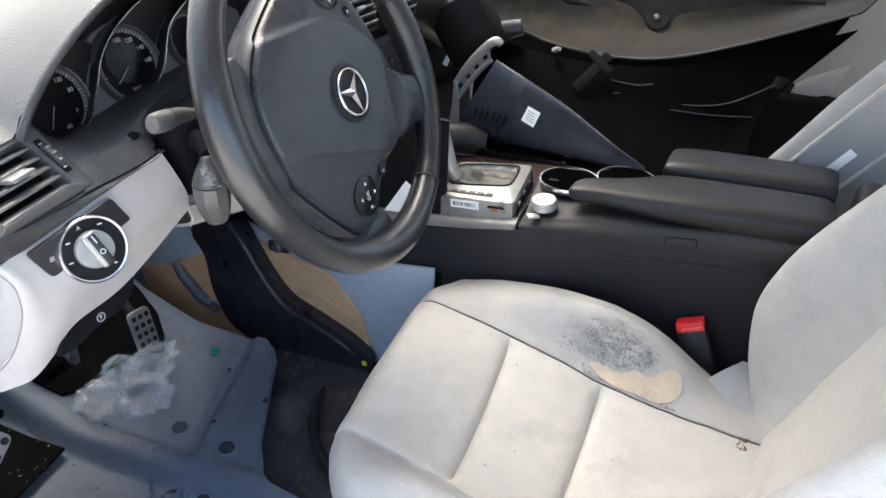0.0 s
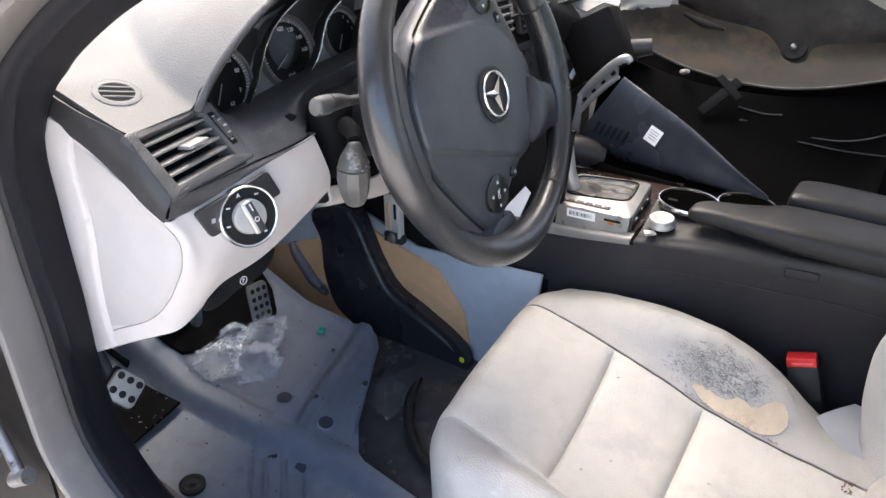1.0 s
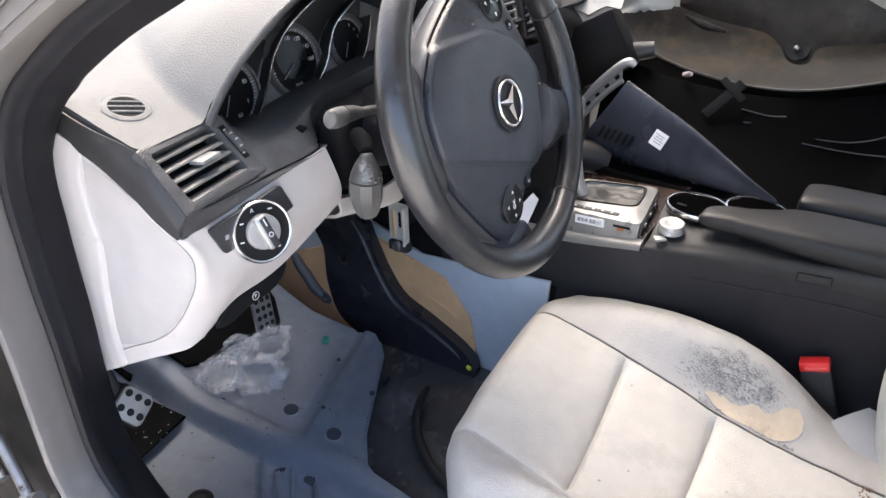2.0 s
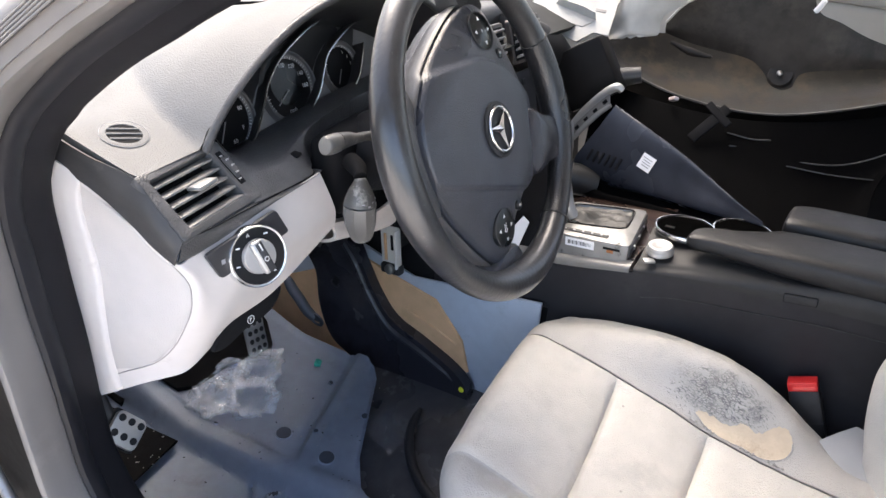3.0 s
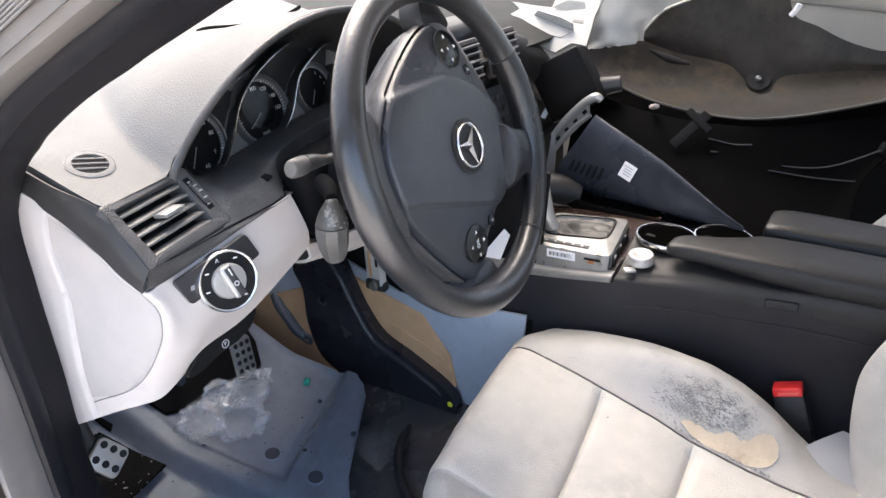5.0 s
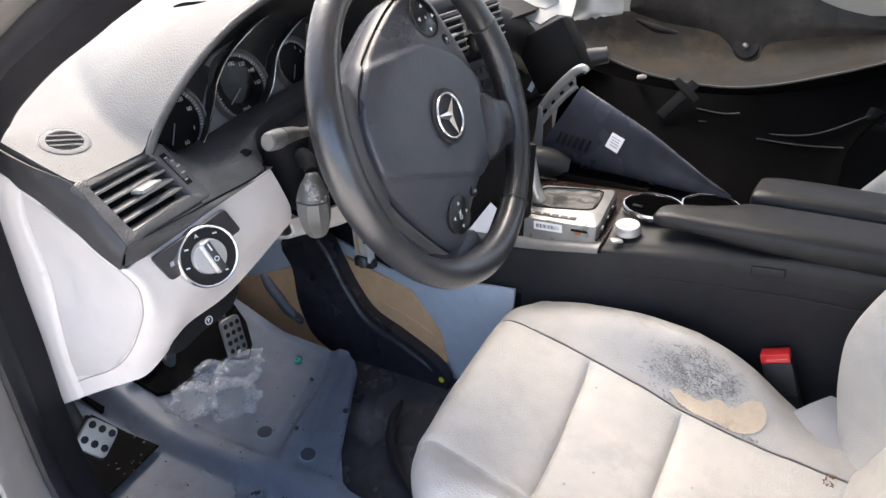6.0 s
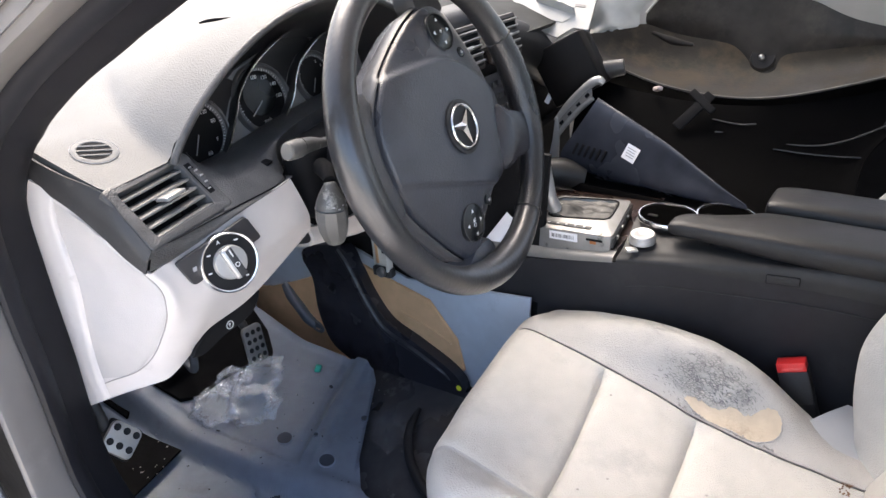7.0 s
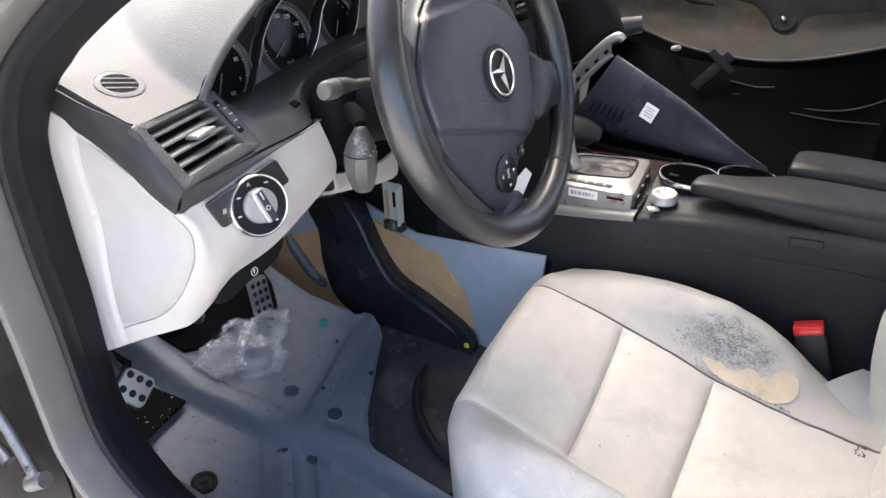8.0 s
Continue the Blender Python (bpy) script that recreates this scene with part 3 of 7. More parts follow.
cav = [(0.205, 0.865), (0.196, 0.93), (0.19, 1.05), (0.0, 1.05), (0.0, 0.72), (0.05, 0.79), (0.10, 0.845)]
prism(bm, cav, 0.004, pose(0, 0, 0.205), 0.001)
tagged(part("foot_well_mat", bm, CARPET, None), "black gritty mat beside the steel floor plate", "mat")
bm = bmesh.new()
prism(bm, [(0.446, 0.15), (0.446, 0.440), (0.56, 0.419), (0.694, 0.396), (0.80, 0.42), (1.15, 0.48), (1.15, 0.12)], 0.006, Matrix(((0, 0, -1, 0.607), (1, 0, 0, 0), (0, 1, 0, 0), (0, 0, 0, 1))), 0.001)
tunnel = tagged(part("wall_tunnel", bm, BLUE_LIT, None), "bare blue-grey steel tunnel side", "tunnel", kind="structure")
# added wall: keeps the bright ground from showing between tunnel and console
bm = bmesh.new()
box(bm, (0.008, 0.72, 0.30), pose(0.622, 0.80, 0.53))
tagged(part("wall_console", bm, BLACK_DEEP, None), "black wall added to close the gap below the centre stack", "inner wall", kind="structure")
clip = thing("green_clip", "green plastic clip stuck on the steel floor", "clip", (0.471, 0.808, 0.215))
bm = bmesh.new()
box(bm, (0.016, 0.012, 0.007), pose(0.474, 0.808, floor_z(0.474, 0.808) + 0.004, 0, 0, 30), 0.002)
part("tab", bm, GREEN, clip)
part("stud", lathe(bmesh.new(), [(0.004, 0.0), (0.004, 0.004), (0.0, 0.005)], pose(0.474, 0.808, floor_z(0.474, 0.808) + 0.007), 12, False), GREEN, clip)

# black moulded cover between floor plate and seat
mould = thing("seat_rail_cover", "black moulded plastic cover in front of the seat", "plastic cover", (0.45, 0.58, 0.17))
bm = surface([[V(0.60, 0.82, 0.185), V(0.525, 0.765, 0.178), V(0.405, 0.690, 0.170), V(0.325, 0.60, 0.158), V(0.288, 0.48, 0.155)],
              [V(0.60, 0.68, 0.205), V(0.54, 0.655, 0.195), V(0.47, 0.60, 0.19), V(0.38, 0.52, 0.185), V(0.32, 0.42, 0.18)],
              [V(0.60, 0.56, 0.215), V(0.56, 0.55, 0.21), V(0.50, 0.52, 0.205), V(0.43, 0.46, 0.20), V(0.36, 0.36, 0.20)],
              [V(0.60, 0.40, 0.225), V(0.56, 0.40, 0.22), V(0.52, 0.40, 0.22), V(0.45, 0.36, 0.22), V(0.40, 0.30, 0.22)]], 6, 6, 0.004)
part("shell", bm, RAIL, mould)
bm = bmesh.new()
tube(bm, [(0.505, 0.600, 0.207), (0.468, 0.590, 0.206), (0.43, 0.570, 0.203), (0.395, 0.538, 0.200), (0.368, 0.498, 0.198), (0.352, 0.455, 0.198), (0.345, 0.40, 0.20)], [0.004, 0.007, 0.008, 0.008, 0.008, 0.008, 0.008], 10, 6)
part("wiring_sleeve", bm, RUBBER, mould)
bm = bmesh.new()
film = []
for j in range(15):
    row = []
    for i in range(15):
        u, v = i / 14, j / 14
        ragged = 0.012 * noise.noise(V(u * 5, v * 5, 8))
        row.append(V(0.385 + 0.075 * u + 0.02 * v + ragged, 0.575 + 0.07 * v - ragged, 0.206 + 0.012 * abs(noise.noise(V(u * 3.1, v * 3.1, 5))) + 0.006 * abs(noise.noise(V(u * 7, v * 7, 2)))))
    film.append(row)
grid(bm, film)
tagged(part("film_scrap", bm, FILM_DIM, None), "scrap of clear plastic film on the floor", "film")
bm = bmesh.new()
for k in range(90):
    x, y = 0.02 + 0.20 * random.random(), 0.74 + 0.30 * random.random()
    if x > 0.05 + 0.9 * (y - 0.72):
        continue
    g = random.uniform(0.0006, 0.0018)
    box(bm, (g * 1.4, g, g), pose(x, y, 0.2100, 40 * random.random(), 30, 180 * random.random()))
for k in range(70):
    x, y = 0.27 + 0.24 * random.random(), 0.66 + 0.20 * random.random()
    g = random.uniform(0.0005, 0.0012)
    box(bm, (g * 1.4, g, g * 0.7), pose(x, y, floor_z(x, y) + g * 0.5, 0, 0, 180 * random.random()))
tagged(part("grit", bm, GRIT, None, smooth=False), "pale grit and crumbs scattered over the floor", "grit", kind="stuff")
bm = bmesh.new()
for k in range(60):
    x, y = 0.06 + 0.44 * random.random(), 0.50 + 0.38 * random.random()
    if x > plate_edge(y) - 0.01:
        continue
    g = random.uniform(0.0006, 0.0017)
    box(bm, (g * random.uniform(1, 3), g, g * 0.6), pose(x, y, floor_z(x, y) + g * 0.4, 0, 0, 180 * random.random()))
tagged(part("dirt", bm, RUBBER, None, smooth=False), "dark specks of dirt on the steel floor", "dirt", kind="stuff")


def wall_patch(name, points, material, x, thick, label, category, bevel=0.004, n=4):
    """A flat piece on the tunnel's side; points are (y, z)."""
    bm = bmesh.new()
    m = Matrix(((0, 0, -1, x), (1, 0, 0, 0), (0, 1, 0, 0), (0, 0, 0, 1)))
    prism(bm, outline(points, n) if n > 1 else points, thick, m, bevel)
    return tagged(part(name, bm, material, None), label, category)


wall_patch("insulation_mat", [(1.10, 0.25), (1.03, 0.27), (0.94, 0.32), (0.87, 0.36), (0.80, 0.40), (0.72, 0.385), (0.64, 0.372), (0.58, 0.31), (0.562, 0.25), (0.60, 0.21),
                              (0.70, 0.18), (0.78, 0.172), (0.88, 0.153), (0.98, 0.145), (1.10, 0.14)], TAN, 0.599, 0.006, "tan fibre insulation panel on the tunnel side", "insulation", n=1)
S_CURVE = [(0.92, 0.40), (0.897, 0.345), (0.888, 0.273), (0.858, 0.210), (0.80, 0.182), (0.765, 0.160), (0.75, 0.116), (0.66, 0.14), (0.555, 0.17),
           (0.548, 0.225), (0.575, 0.258), (0.65, 0.288), (0.715, 0.310), (0.756, 0.353), (0.786, 0.402), (0.82, 0.44)]
wall_patch("tunnel_trim", S_CURVE, TRIM_NAVY, 0.592, 0.022, "black plastic S-shaped tunnel side trim", "trim", 0.004, 10)
bm = bmesh.new()
tube(bm, [V(0.5715, y, z) for y, z in ((0.578, 0.238), (0.600, 0.252), (0.655, 0.272), (0.722, 0.294), (0.768, 0.345), (0.800, 0.398), (0.828, 0.43))], [0.002, 0.005, 0.006, 0.006, 0.006, 0.006, 0.005], 12, 8, squash=1.3)
tagged(part("trim_bead", bm, TRIM_NAVY, None), "rounded bead along the black tunnel trim", "trim")
part("clip_slot", box(bmesh.new(), (0.002, 0.012, 0.020), pose(0.5695, 0.846, 0.345, 25, 0, 0), 0.0006), BLACK_DEEP, bpy.data.objects["tunnel_trim"])

bm = bmesh.new()
lathe(bm, [(0.0055, 0.0), (0.005, 0.0012), (0.0, 0.0014)], Matrix.Translation((0.5655, 0.556, 0.233)) @ Euler((0, radians(-90), 0)).to_matrix().to_4x4(), 20, False)
tagged(part("yellow_dot", bm, YELLOW, None), "round yellow sticker on the black trim", "sticker")
pipe = thing("drain_pipe", "blue-grey pipe stub with a flange in the insulation", "pipe", (0.58, 0.93, 0.25))
part("stub", tube(bmesh.new(), [(0.597, 1.00, 0.285), (0.586, 0.978, 0.270), (0.583, 0.955, 0.254), (0.584, 0.936, 0.233), (0.590, 0.922, 0.219)], [0.011, 0.011, 0.011, 0.011, 0.010], 14), PIPE_GREY, pipe)
part("flange", lathe(bmesh.new(), [(0.018, 0.0), (0.0175, 0.003), (0.012, 0.0045), (0.009, 0.001), (0.0, 0.001)], basis((0.5925, 0.917, 0.215), (0, -1, 0), (-0.25, 0, 1)), 24, False), PIPE_GREY, pipe)
bm = bmesh.new()
tube(bm, [(0.5925, 0.70, 0.328), (0.592, 0.64, 0.316), (0.592, 0.59, 0.300)], 0.0025, 8)
tagged(part("insulation_rib", bm, TAN, None), "pressed rib in the tan insulation panel", "rib")
catch = thing("hood_release_bracket", "bright metal bracket with a black pivot under the dashboard", "bracket", (0.545, 0.70, 0.44))
CM = basis((0.560, 0.716, 0.468), (0, -1, 0.1), (0, 0.28, 1))
part("plate", box(bmesh.new(), (0.038, 0.075, 0.004), CM, 0.0015), BRACKET, catch)
part("flange", box(bmesh.new(), (0.004, 0.07, 0.016), CM @ pose(0.019, 0, 0.006), 0.001), BRACKET, catch)
part("mount", box(bmesh.new(), (0.02, 0.09, 0.06), CM @ pose(0, 0.035, -0.034), 0.004), BLACK_DEEP, catch)
part("slot", box(bmesh.new(), (0.005, 0.028, 0.002), CM @ pose(0.005, 0.008, 0.0025), 0.0008), BLACK_DEEP, catch)
part("amber_strip", box(bmesh.new(), (0.006, 0.05, 0.002), CM @ pose(-0.009, -0.002, 0.0025), 0.0008), TAN, catch)
part("block", box(bmesh.new(), (0.040, 0.018, 0.016), CM @ pose(0.003, -0.040, 0.002), 0.003), BLACK_TRIM, catch)
part("pivot", lathe(bmesh.new(), [(0.009, 0.0), (0.009, 0.006), (0.006, 0.008), (0.0, 0.008)], CM @ pose(0.004, -0.038, 0.009), 20, False), STEEL, catch)

# ---- steering wheel ----
WC = V(0.338, 0.431, 0.805)
WM = Matrix.Translation(WC) @ Euler((radians(90 - 23), 0, radians(2.5))).to_matrix().to_4x4()
wheel = thing("steering_wheel", "black leather steering wheel with worn shiny rim and chrome emblem", "steering wheel", WC)


def rim_point(a):
    return WM @ V(0.1705 * math.cos(radians(a)), 0.1705 * math.sin(radians(a)), 0)


# rim: smooth leather, with perforated leather in the grip
for name, a0, a1, surface_mat in (("rim", 24, 305, WHEEL_LEATHER), ("grip", 305, 384, PERFORATED)):
    k = max(4, round((a1 - a0) / 8))
    angles = [a0 + (a1 - a0) * i / k for i in range(k + 1)]
    part(name, tube(bmesh.new(), [rim_point(a) for a in angles], [0.0165 + 0.0018 * math.cos(radians(4 * a)) for a in angles], 20, 4, cap=False), surface_mat, wheel)
for a in (24, 305):
    ax = V(math.cos(radians(a)), math.sin(radians(a)), 0)
    loop = [WM @ (ax * (0.1705 + 0.0167 * math.cos(q)) + V(0, 0, 0.0167 * math.sin(q))) for q in (2 * math.pi * i / 16 for i in range(16))]
    part("rim_seam", tube(bmesh.new(), loop, 0.0009, 6, 2, closed=True), SEAM_DARK, wheel)
HUB_LINE = [(0.058, 0.133), (0.012, 0.122), (-0.030, 0.1025), (-0.068, 0.080), (-0.090, 0.062), (-0.110, 0.033), (-0.116, 0.003), (-0.112, -0.035), (-0.098, -0.067), (-0.071, -0.1025), (-0.046, -0.131),
            (-0.022, -0.152), (-0.007, -0.150), (0.006, -0.133), (0.021, -0.117), (0.038, -0.104), (0.061, -0.089), (0.0845, -0.080), (0.108, -0.055), (0.122, -0.020), (0.127, 0.006), (0.131, 0.028), (0.126, 0.052), (0.1178, 0.070), (0.107, 0.093), (0.089, 0.1217)]


def dome(line, heights, m, n=5):
    """A cushioned pad: the outline drawn in step by step."""
    pts = outline(line, n)
    cx = sum(p[0] for p in pts) / len(pts)
    cy = sum(p[1] for p in pts) / len(pts)
    bm = bmesh.new()
    rows = [[m @ V(cx + (x - cx) * s, cy + (y - cy) * s, h) for x, y in pts] for s, h in heights]
    vs = grid(bm, rows, loop_u=True)
    bm.faces.new(vs[-1])
    return bm


def pad_height(u, v, s):
    """The cover's face: a raised middle band, falling away above and below two creases."""
    h = 0.005 - 0.010 * max(0.0, (s - 0.55) / 0.45) ** 3
    above = v - (0.071 - 4.75 * max(0.0, u) ** 2)
    below = (-0.067 - 0.33 * u) - v
    h -= 0.12 * max(0.0, above) + 0.10 * max(0.0, below) + (0.35 if u > 0 else 0.16) * u * u
    return h - 0.0050 * smooth(-0.001, 0.006, above) - 0.0040 * smooth(-0.001, 0.004, below)


pts = outline(HUB_LINE, 8)
cx0, cy0 = sum(p[0] for p in pts) / len(pts), sum(p[1] for p in pts) / len(pts)
rows = []
for s, sink in [(0.97, 0.045), (1.0, 0.014), (0.995, 0.006), (0.985, 0.002)] + [(0.97 - 0.97 * k / 90, 0.0) for k in range(90)]:
    rows.append([WM @ V(cx0 + (x - cx0) * s, cy0 + (y - cy0) * s, pad_height(cx0 + (x - cx0) * s, cy0 + (y - cy0) * s, s) - sink) for x, y in pts])
bm = bmesh.new()
vs = grid(bm, rows, loop_u=True)
bm.faces.new(vs[-1])
part("airbag_cover", bm, HUB, wheel, angle=60)
rows = []
for sc, dz in ((0.55, -0.075), (0.90, -0.046), (0.995, -0.026), (1.022, -0.012), (1.021, -0.0055), (1.012, -0.0040), (1.004, -0.0060), (0.97, -0.03)):
    rows.append([WM @ V(cx0 + (x - cx0) * sc, cy0 + (y - cy0) * sc, pad_height(x, y, 1.0) + dz) for x, y in pts])
bm = bmesh.new()
grid(bm, rows, loop_u=True)
part("hub_shell", bm, HUB_SHELL, wheel, "grey plastic shell round the airbag cover")
for line, stuff_of, up in (([(0.094, -0.004), (0.120, -0.012), (0.148, -0.022), (0.166, -0.032), (0.173, -0.050), (0.168, -0.068), (0.150, -0.075), (0.113, -0.075), (0.075, -0.074)], TRIM_NAVY, 0.018),
                            ([(0.092, 0.12), (0.084, 0.142), (0.064, 0.162), (0.040, 0.158), (0.034, 0.13), (0.06, 0.12)], BLACK_SOFT, -0.008),
                            ([(-0.100, 0.064), (-0.120, 0.066), (-0.138, 0.050), (-0.150, 0.020), (-0.151, -0.015), (-0.142, -0.048), (-0.126, -0.060), (-0.104, -0.060), (-0.109, 0.0)], HUB_SHELL, -0.001),
                            ([(-0.018, -0.14), (-0.045, -0.155), (-0.035, -0.170), (-0.015, -0.172), (0.025, -0.168), (0.02, -0.14)], HUB, 0.0)):
    part("spoke", dome(line, [(0.98, -0.026 if stuff_of is HUB_SHELL else -0.045), (1.0, -0.024 + up), (0.96, -0.016 + up), (0.85, -0.012 + up), (0.3, -0.010 + up)], WM), stuff_of, wheel)
bm = bmesh.new()
lathe(bm, [(0.0300, 0.003), (0.0305, 0.008), (0.0270, 0.0085), (0.0245, 0.006), (0.0, 0.006)], WM @ pose(0.0105, -0.0055, 0.0), 40, False)
part("badge_dish", bm, BLACK_SOFT, wheel)
bm = bmesh.new()
ring = [WM @ V(0.0105 + 0.0240 * math.cos(a), -0.0055 + 0.0240 * math.sin(a), 0.0095) for a in (2 * math.pi * i / 12 for i in range(12))]
tube(bm, ring, 0.0016, 8, 4, closed=True)
for k in range(3):
    a = radians(167 + 120 * k)
    d, s = V(math.cos(a), math.sin(a), 0), V(-math.sin(a), math.cos(a), 0)
    base = V(0.0105, -0.0055, 0.0085)
    tri = [base + s * 0.0048 + d * 0.0026, base - s * 0.0048 + d * 0.0026, base + d * 0.0245, base + V(0, 0, 0.004)]
    vs = [bm.verts.new(WM @ p) for p in tri]
    for f in ((0, 1, 3), (1, 2, 3), (2, 0, 3)):
        bm.faces.new([vs[i] for i in f])
part("badge", bm, CHROME, wheel, "round chrome emblem")


def key_pad(cx, cy, parent, marks):
    bm = bmesh.new()
    dz = pad_height(cx, cy, 0.6) + 0.001
    base = WM @ pose(cx, cy, dz, -8 if cy > 0 else 6, 0, 0)
    lathe(bm, [(0.0, -0.012), (0.0215, -0.012), (0.0215, -0.0005), (0.0195, 0.0008), (0.0, 0.0012)], base, 32, False)
    pad = part("key_pad", bm, SCREEN, parent, "glossy black key pad")
    part("pad_rim", lathe(bmesh.new(), [(0.0215, -0.001), (0.0222, 0.0006), (0.0208, 0.0009)], base, 32, False), BLACK_TRIM, pad)
    bm = bmesh.new()
    for k in range(4):
        a = radians(90 * k)
        c = base @ pose(0, 0, 0.0012) @ pose(0.0135 * math.cos(a), 0.0135 * math.sin(a), 0, 0, 0, 90 * k - 90)
        prism(bm, [(-0.0022, -0.0018), (0.0022, -0.0018), (0, 0.0022)], 0.0004, c)
    part("arrows", bm, INK, pad, smooth=False)
    lettering(marks, 0.0075, base @ pose(0, 0, 0.0014, 0, 0, 90), INK, pad, "mark")
    return pad


key_pad(-0.0163, -0.1088, wheel, "OK")
key_pad(0.0444, 0.0983, wheel, "+")
for cx, cy in ((0.0225, -0.0958), (0.0706, 0.0698)):
    part("small_button", lathe(bmesh.new(), [(0.0062, -0.006), (0.0062, 0.0008), (0.005, 0.0014), (0.0, 0.0015)], WM @ pose(cx, cy, pad_height(cx, cy, 0.6) + 0.0006, -8 if cy > 0 else 6, 0, 0), 20, False), SCREEN, wheel)
    part("button_mark", box(bmesh.new(), (0.004, 0.003, 0.0004), WM @ pose(cx, cy, pad_height(cx, cy, 0.6) + 0.0024, -8 if cy > 0 else 6, 0, 0)), INK_GREY, wheel)
groove = [WM @ V(cx0 + (x - cx0) * 1.004, cy0 + (y - cy0) * 1.004, pad_height(x, y, 1.0) - 0.0065) for x, y in outline(HUB_LINE, 3)]
part("cover_joint", tube(bmesh.new(), groove, 0.0012, 6, 2, closed=True), VOID_SHADE, wheel)

column = thing("steering_column", "black steering column shroud with two stalks", "steering column", (0.33, 0.58, 0.70))
bm = bmesh.new()
lathe(bm, [(0.046, -0.03), (0.052, -0.06), (0.050, -0.13), (0.044, -0.22), (0.0, -0.22)], WM, 32, True)
part("shroud", bm, BLACK_SOFT, column)
part("shroud_front", box(bmesh.new(), (0.17, 0.045, 0.100), pose(0.335, 0.592, 0.737, 0, -8, 0), 0.018, 4), BLACK_DEEP, column)
bm = bmesh.new()
tube(bm, [(0.30, 0.54, 0.778), (0.255, 0.530, 0.793), (0.228, 0.524, 0.799), (0.209, 0.520, 0.804), (0.192, 0.517, 0.807)], [0.0055, 0.0052, 0.0054, 0.0078, 0.0092], 16, 5, squash=0.85)
upper = part("upper_stalk", bm, STALK, column)
part("end_cap", tube(bmesh.new(), [(0.191, 0.517, 0.8065), (0.181, 0.515, 0.808), (0.1705, 0.5135, 0.8095), (0.168, 0.513, 0.810)], [0.0097, 0.0100, 0.0094, 0.0078], 16, 5, squash=0.85), STALK_END, upper)
bm = bmesh.new()
tube(bm, [(0.2475, 0.5335, 0.7455), (0.2462, 0.532, 0.741), (0.2448, 0.531, 0.7325), (0.2437, 0.5303, 0.7245), (0.243, 0.530, 0.7172)], [0.0062, 0.0088, 0.0136, 0.0166, 0.0180], 20, 4)
lower = part("lower_stalk", bm, STALK, column)
part("neck", tube(bmesh.new(), [(0.266, 0.562, 0.752), (0.257, 0.545, 0.7515), (0.249, 0.5345, 0.7465)], [0.0105, 0.0100, 0.0072], 14, 4), BLACK_DEEP, lower)
part("dusty_ring", tube(bmesh.new(), [(0.2430, 0.530, 0.7174), (0.2430, 0.530, 0.7166)], 0.0185, 20, 2), STALK_END, lower)
part("end_cap", tube(bmesh.new(), [(0.2430, 0.530, 0.7165), (0.2425, 0.5295, 0.705), (0.2434, 0.529, 0.693), (0.2450, 0.5285, 0.680), (0.2456, 0.528, 0.6735)], [0.0182, 0.0188, 0.0178, 0.0142, 0.0100], 9, 1), STALK_END, lower, angle=25)
for k in range(6):
    a = radians(-128 + 22 * k)
    r = 0.0176 if k % 2 else 0.0168
    part("mark", box(bmesh.new(), (0.0032, 0.0006, 0.0016), pose(0.2435 + r * math.cos(a), 0.5302 + r * math.sin(a), 0.7205 if k % 2 else 0.7235, 0, 0, math.degrees(a) + 90)), INK_GREY, lower)

# ---- dashboard ----
dash = thing("dashboard", "light cream dashboard with a dark instrument hood", "dashboard", (0.4, 0.8, 0.7))


def dash_base(y):
    return 0.792 + 0.29 * min(y - 0.615, 0.085) + 0.15 * max(0.0, y - 0.70)


def dash_z(x, y):
    """Height of the dashboard top: a gently rising shelf with the instrument hood swelling out of it."""
    edge = 0.114 + 0.9 * max(0.0, y - 0.66) ** 1.4
    d = min(x, 0.72 - x) - edge
    if d <= 0:
        return dash_base(y)
    rise = 0.13 * (1 - max(0.0, 1 - d / (0.36 - edge)) ** 2) ** 0.8
    fall = max(0.0, 1 - max(0.0, y - 0.62) / 0.32) ** 1.3
    return dash_base(y) + rise * fall


bm = bmesh.new()
rows = []
for j in range(40):
    t = (j / 39) ** 1.2
    row = []
    for i in range(150):
        x = 0.014 + 1.346 * (i / 149) ** 1.35
        front = 0.612 + 0.13 * (x - 0.032) if x < 0.125 else 0.6205
        front += 0.16 * max(0.0, 1 - (x - 0.014) / 0.020) ** 1.3
        y = front + (1.06 - front) * t
        row.append(V(x, y, dash_z(x, y)))
    rows.append(row)
rows.insert(0, [p + V(0, 0.0015, -0.0015) for p in rows[0]])
rows.insert(0, [p + V(0, 0.002, -0.006) for p in rows[0]])
split = next(i for i, p in enumerate(rows[0]) if p.x > 0.64)
grid(bm, [r[:split + 1] for r in rows])
part("top", bm, DASH_CREAM, dash, "cream soft-touch dashboard top", angle=70)
part("passenger_top", skin([r[split:] for r in rows]), DASH_PASSENGER, dash, "darker grey dashboard hump on the passenger side", angle=70)
bm = bmesh.new()
tube(bm, [V(x, y, dash_z(x, y) + 0.0015) for x, y in ((0.372, 0.872), (0.40, 0.880), (0.47, 0.884), (0.55, 0.897), (0.64, 0.93))], [0.0012, 0.0032, 0.004, 0.004, 0.004], 8, 6, squash=0.35)
part("demister_slot", bm, BLACK_DEEP, dash)
# dark lip round the hood's mouth
bm = bmesh.new()
LIP = [0.1145, 0.116, 0.120, 0.128, 0.138, 0.155, 0.18, 0.21, 0.25, 0.30, 0.36, 0.42, 0.47, 0.51, 0.54, 0.565, 0.584, 0.596, 0.605]
tube(bm, [V(x, 0.6185, dash_z(x, 0.6205) - 0.0040) for x in LIP], 0.0042, 10, 4)
